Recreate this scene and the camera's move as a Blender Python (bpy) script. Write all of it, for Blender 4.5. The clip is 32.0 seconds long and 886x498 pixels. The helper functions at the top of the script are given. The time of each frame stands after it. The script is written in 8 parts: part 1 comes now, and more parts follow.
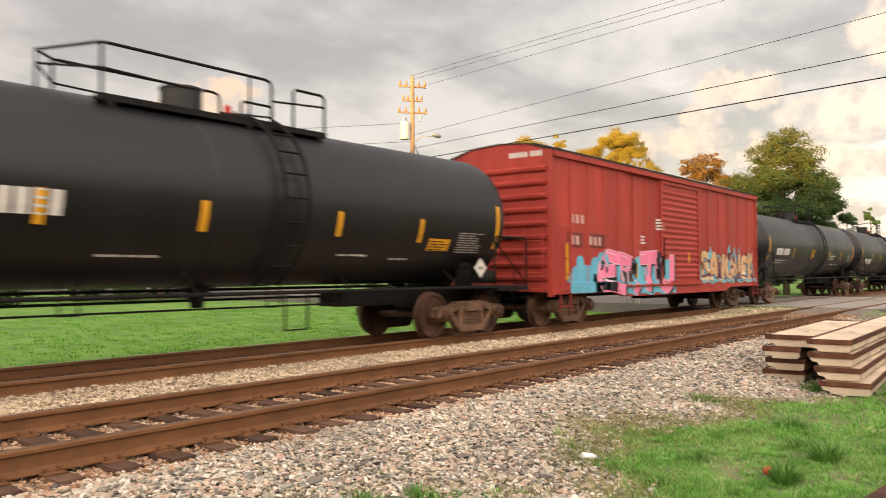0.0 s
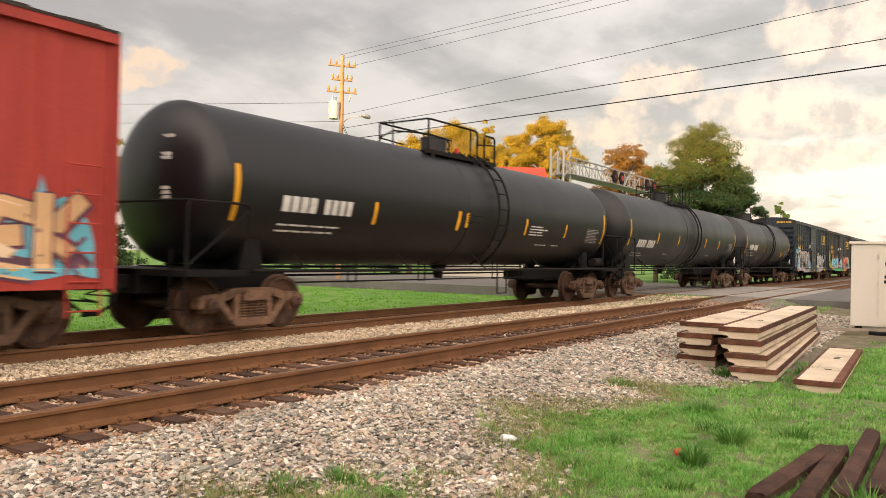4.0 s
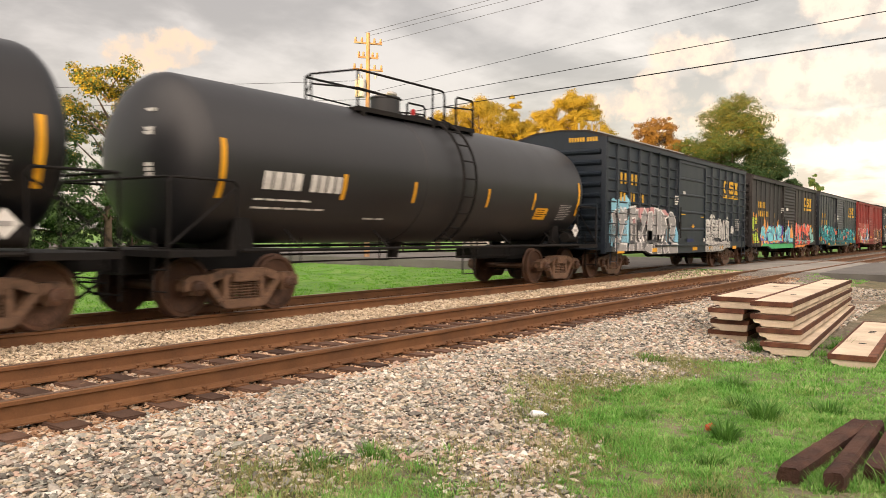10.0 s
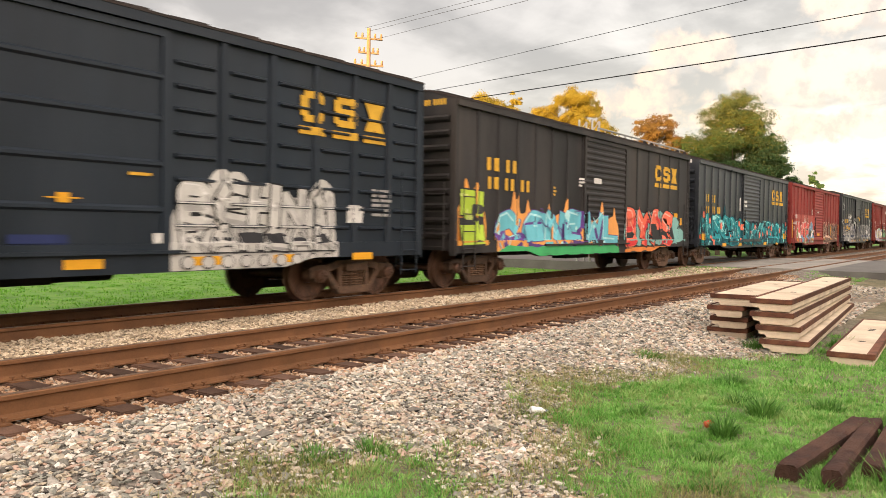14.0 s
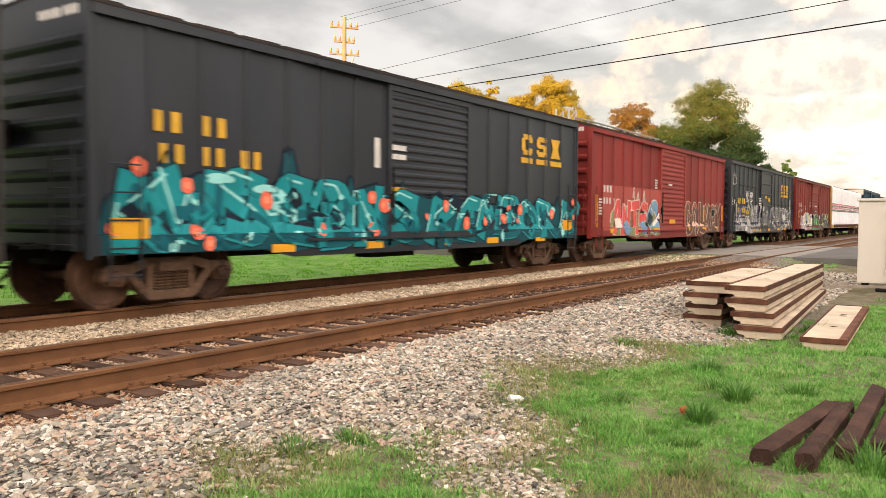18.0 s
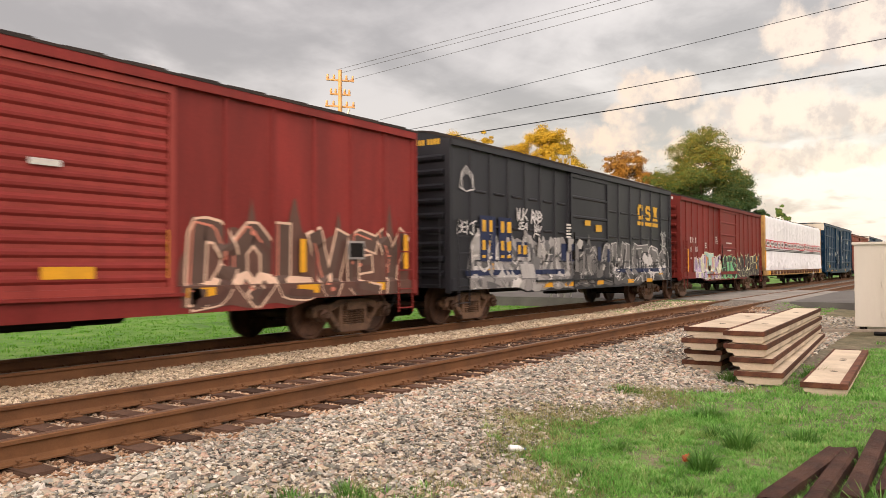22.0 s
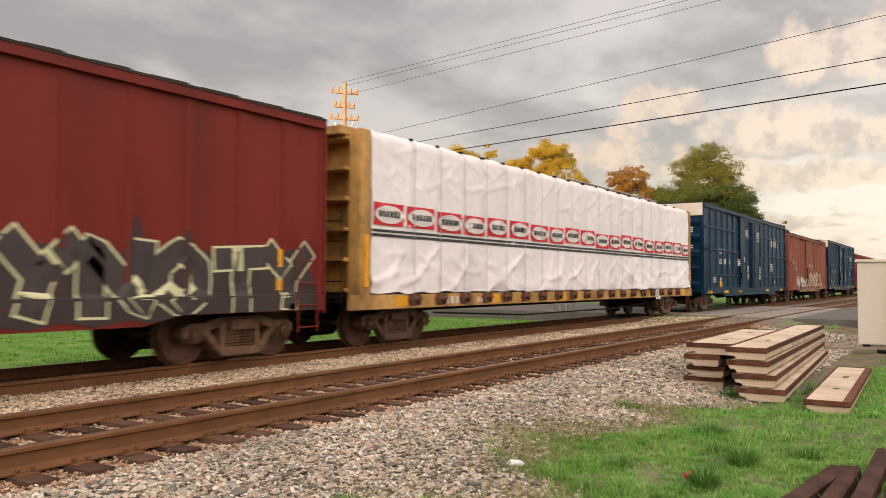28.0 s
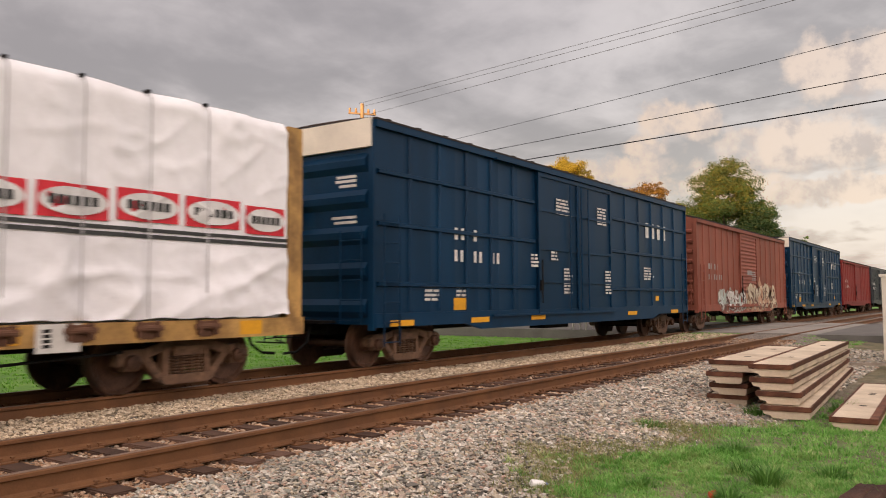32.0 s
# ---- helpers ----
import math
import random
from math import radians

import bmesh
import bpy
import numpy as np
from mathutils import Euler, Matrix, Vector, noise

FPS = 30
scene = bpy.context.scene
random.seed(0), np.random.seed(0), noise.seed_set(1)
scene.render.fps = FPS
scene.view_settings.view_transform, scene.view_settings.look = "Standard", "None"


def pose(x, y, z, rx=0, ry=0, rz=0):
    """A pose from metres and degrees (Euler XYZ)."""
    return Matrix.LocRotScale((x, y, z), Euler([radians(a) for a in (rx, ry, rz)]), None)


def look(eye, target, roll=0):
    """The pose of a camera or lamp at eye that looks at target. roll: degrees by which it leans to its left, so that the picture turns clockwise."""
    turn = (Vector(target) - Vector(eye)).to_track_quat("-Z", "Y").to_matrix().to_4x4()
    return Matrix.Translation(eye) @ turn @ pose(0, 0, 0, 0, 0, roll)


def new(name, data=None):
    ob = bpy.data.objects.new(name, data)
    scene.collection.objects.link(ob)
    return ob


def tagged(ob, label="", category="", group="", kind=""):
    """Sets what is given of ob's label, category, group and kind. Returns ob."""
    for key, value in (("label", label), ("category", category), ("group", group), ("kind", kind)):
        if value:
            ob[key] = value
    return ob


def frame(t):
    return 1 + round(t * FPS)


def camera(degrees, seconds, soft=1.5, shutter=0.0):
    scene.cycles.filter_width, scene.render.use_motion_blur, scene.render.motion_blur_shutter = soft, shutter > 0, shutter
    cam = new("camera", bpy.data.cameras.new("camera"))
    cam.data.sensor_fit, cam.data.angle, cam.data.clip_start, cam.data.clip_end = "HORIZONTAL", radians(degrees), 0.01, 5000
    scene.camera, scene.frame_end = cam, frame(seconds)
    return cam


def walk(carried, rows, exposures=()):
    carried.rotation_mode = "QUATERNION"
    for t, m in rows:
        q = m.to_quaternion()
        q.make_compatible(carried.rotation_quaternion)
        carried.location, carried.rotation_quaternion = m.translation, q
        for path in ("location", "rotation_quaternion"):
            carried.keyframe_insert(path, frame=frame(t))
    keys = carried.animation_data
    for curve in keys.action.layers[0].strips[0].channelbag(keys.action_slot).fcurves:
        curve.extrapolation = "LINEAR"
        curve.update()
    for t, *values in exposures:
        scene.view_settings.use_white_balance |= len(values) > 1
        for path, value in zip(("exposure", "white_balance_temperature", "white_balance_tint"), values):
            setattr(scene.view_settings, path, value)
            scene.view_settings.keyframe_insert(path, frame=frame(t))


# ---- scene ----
# Metres; x runs along the tracks, y across them and away from the camera, z = 0 is the top of the rails.
EYE = (0.0, 0.0, 1.27)
# seconds, tilt, lean, heading of the hand-held camera, which stands on one spot
TURNS = [
    (0, 91.704, 0.16, -51.41), (0.5, 90.708, -0.298, -53.392), (1, 90.552, -0.108, -55.076),
    (1.5, 90.983, 0.085, -55.417), (2, 91.542, -0.517, -54.664), (2.5, 91.769, -1.215, -54.91),
    (3, 91.335, -1.638, -55.897), (3.5, 90.646, -1.307, -57.017), (5.5, 89.711, -0.393, -55.307),
    (6, 89.523, -0.515, -55.519), (6.5, 89.354, -0.719, -55.291), (7, 89.239, -0.497, -55.217),
    (7.5, 89.428, 0.151, -55.077), (8, 89.532, 0.009, -54.774), (8.5, 89.52, -0.245, -54.643),
    (9, 89.333, -0.28, -54.645), (9.5, 88.965, -0.301, -54.759), (10, 88.824, -0.517, -54.721),
    (10.5, 88.904, -0.664, -54.582), (11, 88.961, -0.668, -54.519), (11.5, 88.999, -0.628, -54.519),
    (12, 88.91, -0.722, -54.496), (12.5, 88.78, -0.667, -54.541), (13, 88.667, -0.651, -54.68),
    (13.5, 88.598, -0.769, -54.761), (14, 88.531, -0.776, -54.733), (14.5, 88.322, -0.713, -54.855),
    (16.5, 88.14, -0.308, -56.182), (17, 88.091, -0.265, -56.43), (17.5, 87.864, -0.393, -56.39),
    (18, 87.798, -0.404, -56.351), (18.5, 87.953, -0.337, -56.376), (19, 88.192, -0.465, -56.289),
    (19.5, 88.651, -0.378, -56.253), (20, 89.048, -0.125, -56.592), (20.5, 89.455, 0.084, -56.625),
    (21, 90.336, 0.446, -56.57), (21.5, 91.176, 0.42, -56.6), (22, 91.329, 0.3, -56.595), (22.5, 91.269, 0.177, -56.594),
    (23, 91.139, 0.029, -56.607), (23.5, 91.185, -0.007, -56.738), (24, 91.39, -0.046, -56.812),
    (24.5, 91.531, -0.052, -56.817), (25, 91.576, -0.089, -56.719), (25.5, 91.636, -0.066, -56.529),
    (27.5, 92.216, -0.217, -56.42), (28, 92.276, -0.284, -56.428), (28.5, 92.328, -0.273, -56.432),
    (29, 92.407, -0.124, -56.304), (29.5, 92.497, -0.101, -56.214), (30, 92.604, -0.155, -56.21),
    (30.5, 92.762, -0.181, -56.262), (31, 92.835, -0.175, -56.264), (31.5, 92.866, -0.001, -56.147),
    (32, 93.64, 0.241, -55.07),
]
cam = camera(58.5, 32.0, soft=0.8, shutter=0.5)
EXPOSURES = [(0, -0.06, 6600, 11), (1, -0.12, 6600, 11), (2, -0.22, 6550, 12), (3, -0.16, 6550, 11), (6, -0.06, 6600, 11), (9, -0.02, 6600, 11), (12, 0.03, 6550, 11), (14, 0.08, 6450, 10), (17, 0.03, 6350, 10), (20, 0.08, 6350, 10),
             (22, -0.17, 6400, 13), (25, -0.08, 6400, 13), (28, -0.40, 6500, 13), (30, -0.70, 6350, 13), (31, -0.62, 6350, 15), (32, -0.56, 6350, 16)]
walk(cam, [(t, pose(*EYE, rx, ry, rz)) for t, rx, ry, rz in TURNS], EXPOSURES)

NEAR_RAIL, FAR_RAIL, GAUGE = 5.99, 9.79, 1.507      # the two tracks: first rail of each, rail to rail
FAR_MID = FAR_RAIL + GAUGE / 2
GRASS_Z = -0.42

# ---------------------------------------------------------------- light
SUN_FROM = Vector((-0.995, 0.05, 0.052)).normalized()    # low evening sun, along the tracks
sun = new("sun", bpy.data.lights.new("sun", "SUN"))
sun.data.energy, sun.data.angle, sun.data.color = 12.0, radians(0.6), (1.0, 0.60, 0.20)
sun.matrix_world = look(SUN_FROM * 50, (0, 0, 0))


def make_world():
    w = bpy.data.worlds.new("evening_sky")
    scene.world = w
    w.use_nodes = True
    nt = w.node_tree
    nt.nodes.clear()
    N, L = nt.nodes.new, nt.links.new

    def math_node(op, a, b=None, clamp=False):
        n = N("ShaderNodeMath")
        n.operation, n.use_clamp = op, clamp
        for i, val in enumerate((a, b)):
            if val is None:
                continue
            if isinstance(val, (int, float)):
                n.inputs[i].default_value = val
            else:
                L(val, n.inputs[i])
        return n.outputs[0]

    def mix(fac, a, b, blend="MIX"):
        n = N("ShaderNodeMix")
        n.data_type, n.blend_type = "RGBA", blend
        for sock, val in ((n.inputs[0], fac), (n.inputs[6], a), (n.inputs[7], b)):
            if isinstance(val, (int, float)):
                sock.default_value = val
            elif isinstance(val, tuple):
                sock.default_value = (*val, 1)
            else:
                L(val, sock)
        return n.outputs[2]

    def ramp(fac, lo, hi):
        n = N("ShaderNodeMapRange")
        n.interpolation_type = "SMOOTHSTEP"
        L(fac, n.inputs[0])
        n.inputs[1].default_value, n.inputs[2].default_value = lo, hi
        return n.outputs[0]

    co = N("ShaderNodeTexCoord")
    sep = N("ShaderNodeSeparateXYZ")
    L(co.outputs["Generated"], sep.inputs[0])
    x, y, z = sep.outputs
    lift = math_node("ADD", math_node("MAXIMUM", z, 0.0), 0.24)
    flat = N("ShaderNodeCombineXYZ")
    L(math_node("DIVIDE", x, lift), flat.inputs[0])
    L(math_node("DIVIDE", y, lift), flat.inputs[1])

    def cloud(scale, detail, rough, shift, warp=0.6):
        m = N("ShaderNodeMapping")
        m.inputs["Location"].default_value = shift
        L(flat.outputs[0], m.inputs[0])
        n = N("ShaderNodeTexNoise")
        n.inputs["Scale"].default_value, n.inputs["Detail"].default_value = scale, detail
        n.inputs["Roughness"].default_value, n.inputs["Distortion"].default_value = rough, warp
        L(m.outputs[0], n.inputs["Vector"])
        return n.outputs[0]

    # layers of soft stratocumulus: a large mass, lumps within it, and torn edges
    big, mid, torn = cloud(1.05, 6, 0.5, (3.4, 1.2, 0), 0.5), cloud(2.7, 7, 0.55, (7.3, 2.2, 0), 0.35), cloud(6.5, 6, 0.55, (2.2, 5.1, 0), 0.25)
    sky = N("ShaderNodeTexSky")
    sky.sky_type, sky.sun_disc = "NISHITA", False
    sky.sun_elevation, sky.sun_rotation = radians(3.0), radians(-87.0)
    blend = math_node("ADD", math_node("MULTIPLY", big, 0.56), math_node("ADD", math_node("MULTIPLY", mid, 0.30), math_node("MULTIPLY", torn, 0.14)))
    cover = ramp(blend, 0.40, 0.585)
    # brighter, cream-coloured sky low down over the tracks' far end
    east = N("ShaderNodeVectorMath")
    east.operation = "DOT_PRODUCT"
    L(co.outputs["Generated"], east.inputs[0])
    east.inputs[1].default_value = (0.93, -0.08, 0.10)
    glow = ramp(east.outputs["Value"], 0.74, 1.0)
    grey = mix(cover, mix(glow, (0.80, 0.73, 0.69), (1.0, 0.93, 0.88)), mix(glow, (0.475, 0.43, 0.415), (0.385, 0.35, 0.345)))
    low = ramp(z, 0.30, 0.0)
    veil = math_node("SUBTRACT", 1.0, math_node("MULTIPLY", cover, 0.62))
    grey = mix(math_node("MULTIPLY", math_node("MULTIPLY", glow, veil), math_node("MULTIPLY_ADD", low, 0.75), True), grey, (1.34, 1.22, 1.06))
    grey = mix(math_node("MULTIPLY", ramp(z, 0.22, 0.02), 0.32), grey, (0.86, 0.78, 0.67))
    # flat grey-pink streaks low over the far end of the tracks
    shred = ramp(cloud(2.4, 6, 0.5, (1.9, 8.4, 0), 0.2), 0.52, 0.60)
    grey = mix(math_node("MULTIPLY", math_node("MULTIPLY", shred, glow), math_node("MULTIPLY", ramp(z, 0.24, 0.14), 0.95)), grey, (0.58, 0.49, 0.45))
    # sunlit heaps of cumulus: direction, breadth and height of each
    def ruffle(scale, detail, rough):
        n = N("ShaderNodeTexNoise")
        n.inputs["Scale"].default_value, n.inputs["Detail"].default_value, n.inputs["Roughness"].default_value = scale, detail, rough
        L(co.outputs["Generated"], n.inputs["Vector"])
        return n

    lump, curl = ruffle(17.0, 9.0, 0.58), ruffle(30.0, 7.0, 0.6)
    bent = N("ShaderNodeVectorMath")             # the outline of each heap billows in and out
    bent.operation = "MULTIPLY_ADD"
    L(curl.outputs["Color"], bent.inputs[0])
    bent.inputs[1].default_value = (0.05, 0.05, 0.04)
    L(co.outputs["Generated"], bent.inputs[2])
    heap = None
    for c, wide, tall in (((0.925, 0.316, 0.213), 0.034, 0.020), ((0.934, 0.288, 0.210), 0.020, 0.017), ((0.922, 0.341, 0.182), 0.034, 0.014), ((0.971, 0.155, 0.178), 0.075, 0.026),
                          ((0.956, 0.136, 0.256), 0.055, 0.026), ((0.965, 0.074, 0.257), 0.055, 0.032), ((0.982, 0.080, 0.168), 0.040, 0.018), ((0.982, 0.135, 0.122), 0.085, 0.013),
                          ((0.549, 0.811, 0.202), 0.038, 0.013), ((0.576, 0.787, 0.221), 0.022, 0.011), ((0.905, 0.366, 0.158), 0.060, 0.014), ((0.94, 0.25, 0.135), 0.06, 0.012)):
        away = N("ShaderNodeVectorMath")
        away.operation = "SUBTRACT"
        L(bent.outputs[0], away.inputs[0])
        away.inputs[1].default_value = (c[0] + 0.025, c[1] + 0.025, c[2] + 0.02)
        flatten = N("ShaderNodeVectorMath")
        flatten.operation = "MULTIPLY"
        L(away.outputs[0], flatten.inputs[0])
        flatten.inputs[1].default_value = (1 / wide, 1 / wide, 1 / tall)
        size = N("ShaderNodeVectorMath")
        size.operation = "LENGTH"
        L(flatten.outputs[0], size.inputs[0])
        near = math_node("SUBTRACT", 1.0, size.outputs["Value"])
        heap = near if heap is None else math_node("MAXIMUM", heap, near)
    heap = math_node("ADD", math_node("MAXIMUM", heap, -1.5), math_node("MULTIPLY", math_node("SUBTRACT", lump.outputs[0], 0.5), 2.6))
    puff = math_node("MULTIPLY", ramp(heap, -0.48, 0.22), 0.92)
    lit = mix(glow, (1.02, 0.74, 0.52), (1.24, 1.02, 0.82))
    grey = mix(puff, grey, mix(ramp(curl.outputs[0], 0.56, 0.36), lit, (0.80, 0.66, 0.57)))
    # the sunset side behind the camera is far brighter than the side in view
    west = N("ShaderNodeVectorMath")
    west.operation = "DOT_PRODUCT"
    L(co.outputs["Generated"], west.inputs[0])
    west.inputs[1].default_value = (-0.66, -0.66, 0.36)
    lifted = math_node("ADD", math_node("MULTIPLY", ramp(west.outputs["Value"], -0.25, 0.85), 4.3), 1.0)
    scaled = N("ShaderNodeVectorMath")
    scaled.operation = "SCALE"
    L(mix(ramp(west.outputs["Value"], -0.25, 0.6), grey, mix(1.0, grey, (1.0, 0.92, 0.83), "MULTIPLY")), scaled.inputs[0])
    L(lifted, scaled.inputs["Scale"])
    both = N("ShaderNodeVectorMath")
    both.operation = "MULTIPLY_ADD"
    L(sky.outputs[0], both.inputs[0])
    both.inputs[1].default_value = (0.06, 0.06, 0.06)
    L(scaled.outputs[0], both.inputs[2])
    bg, out = N("ShaderNodeBackground"), N("ShaderNodeOutputWorld")
    bg.inputs[1].default_value = 1.0
    L(both.outputs[0], bg.inputs[0])
    L(bg.outputs[0], out.inputs[0])


make_world()

# ---------------------------------------------------------------- materials
MATS = {}


def material(name, base, rough=0.7, metal=0.0, vary=0.25, scale=3.0, fine=40.0, bump=0.15, dirt=None, dirt_amount=0.35,
             streak=1.0, island=0.0, thing=0.0, spec=0.25, detail_bump=0.004):
    """A painted, stony or metal surface: two scales of variation, dirt in streaks, fine relief."""
    if name in MATS:
        return MATS[name]
    m = bpy.data.materials.new(name)
    MATS[name] = m
    m.use_nodes = True
    nt = m.node_tree
    N, L = nt.nodes.new, nt.links.new
    bsdf = nt.nodes["Principled BSDF"]
    bsdf.inputs["Metallic"].default_value = metal
    bsdf.inputs["Specular IOR Level"].default_value = spec
    co = N("ShaderNodeTexCoord")
    mp = N("ShaderNodeMapping")
    mp.inputs["Scale"].default_value = (1, 1, 1 / streak)
    L(co.outputs["Object"], mp.inputs[0])

    def noise_tex(sc, det=5.0, vec=mp):
        n = N("ShaderNodeTexNoise")
        n.inputs["Scale"].default_value, n.inputs["Detail"].default_value = sc, det
        n.inputs["Roughness"].default_value = 0.62
        L(vec.outputs[0] if vec is mp else co.outputs["Object"], n.inputs["Vector"])
        return n.outputs[0]

    a, b = noise_tex(scale), noise_tex(fine, 3.0, None)
    mixv = N("ShaderNodeMath")
    mixv.operation = "MULTIPLY_ADD"
    L(b, mixv.inputs[0])
    mixv.inputs[1].default_value = 0.4
    L(a, mixv.inputs[2])
    ramp = N("ShaderNodeValToRGB")
    lo, hi = [max(c * (1 - vary), 0) for c in base], [min(c * (1 + vary), 0.95) for c in base]
    ramp.color_ramp.elements[0].color, ramp.color_ramp.elements[1].color = (*lo, 1), (*hi, 1)
    ramp.color_ramp.elements[0].position, ramp.color_ramp.elements[1].position = 0.42, 0.95
    L(mixv.outputs[0], ramp.inputs[0])
    col = ramp.outputs[0]
    if dirt:
        d = noise_tex(scale * 0.45, 8.0)
        dr = N("ShaderNodeMapRange")
        dr.inputs[1].default_value, dr.inputs[2].default_value, dr.inputs[4].default_value = 0.48, 0.72, dirt_amount
        L(d, dr.inputs[0])
        mx = N("ShaderNodeMix")
        mx.data_type = "RGBA"
        L(dr.outputs[0], mx.inputs[0])
        L(col, mx.inputs[6])
        mx.inputs[7].default_value = (*dirt, 1)
        col = mx.outputs[2]
    if island or thing:
        if island:
            r = N("ShaderNodeNewGeometry").outputs["Random Per Island"]
        else:
            r = N("ShaderNodeObjectInfo").outputs["Random"]
        amount = island or thing
        mr = N("ShaderNodeMapRange")
        mr.inputs[3].default_value, mr.inputs[4].default_value = 1 - amount, 1 + amount
        L(r, mr.inputs[0])
        hsv = N("ShaderNodeHueSaturation")
        L(mr.outputs[0], hsv.inputs["Value"])
        L(col, hsv.inputs["Color"])
        col = hsv.outputs[0]
    L(col, bsdf.inputs["Base Color"])
    rr = N("ShaderNodeMapRange")
    rr.inputs[3].default_value, rr.inputs[4].default_value = max(rough - 0.12, 0.05), min(rough + 0.12, 1)
    L(a, rr.inputs[0])
    L(rr.outputs[0], bsdf.inputs["Roughness"])
    if bump:
        bp = N("ShaderNodeBump")
        bp.inputs["Strength"].default_value, bp.inputs["Distance"].default_value = bump, detail_bump
        L(b, bp.inputs["Height"])
        L(bp.outputs[0], bsdf.inputs["Normal"])
    return m


RUST = (0.14, 0.06, 0.03)
STEEL_DARK = material("dirty_black_steel", (0.009, 0.0085, 0.0085), 0.7, 0.0, 0.4, 2.0, 30, 0.3, (0.03, 0.022, 0.017), 0.4, spec=0.15)
# the dark blotches are grime plus shade among the truck's parts
TRUCK_IRON = material("brown_cast_iron", (0.125, 0.072, 0.044), 0.6, 0.0, 0.5, 9.0, 50, 0.6, (0.016, 0.011, 0.008), 1.0, spec=0.35, thing=0.4)
WHEEL_IRON = material("rusty_wheel_steel", (0.105, 0.056, 0.036), 0.55, 0.2, 0.5, 6.0, 40, 0.3, (0.014, 0.010, 0.008), 0.9, thing=0.35)
RAIL_RUST = material("rail_rust", (0.165, 0.078, 0.034), 0.68, 0.0, 0.3, 2.5, 60, 0.4, (0.085, 0.043, 0.026), 0.55)
RAIL_TOP = material("worn_rail_head", (0.23, 0.15, 0.105), 0.38, 0.5, 0.25, 3.0, 50, 0.1)
TIE_WOOD = material("weathered_tie_wood", (0.082, 0.047, 0.032), 0.9, 0.0, 0.45, 5.0, 60, 0.8, (0.20, 0.10, 0.06), 0.6, thing=0.4)
TANK_BLACK = material("satin_black_tank_paint", (0.005, 0.0055, 0.007), 0.4, 0.0, 0.25, 0.7, 30, 0.05, (0.013, 0.0125, 0.013), 0.35, streak=4, spec=0.45)
TANK_GREY = material("dusty_black_tank_paint", (0.014, 0.0145, 0.0165), 0.42, 0.0, 0.25, 0.7, 30, 0.05, (0.028, 0.027, 0.027), 0.35, streak=4, spec=0.5)
YELLOW = material("safety_yellow", (0.72, 0.36, 0.02), 0.5, 0.0, 0.15, 5, 40, 0.05, (0.35, 0.18, 0.05), 0.3)
WHITE_PAINT = material("stencil_white", (0.62, 0.61, 0.58), 0.7, 0.0, 0.2, 6, 60, 0.0, (0.3, 0.28, 0.26), 0.4)
GREY_PAINT = material("faded_stencil_grey", (0.30, 0.29, 0.28), 0.7, 0.0, 0.3, 6, 60, 0.0)
LETTER_YELLOW = material("lettering_yellow", (0.62, 0.36, 0.035), 0.6, 0.0, 0.2, 4, 50, 0.0, (0.3, 0.2, 0.06), 0.35)


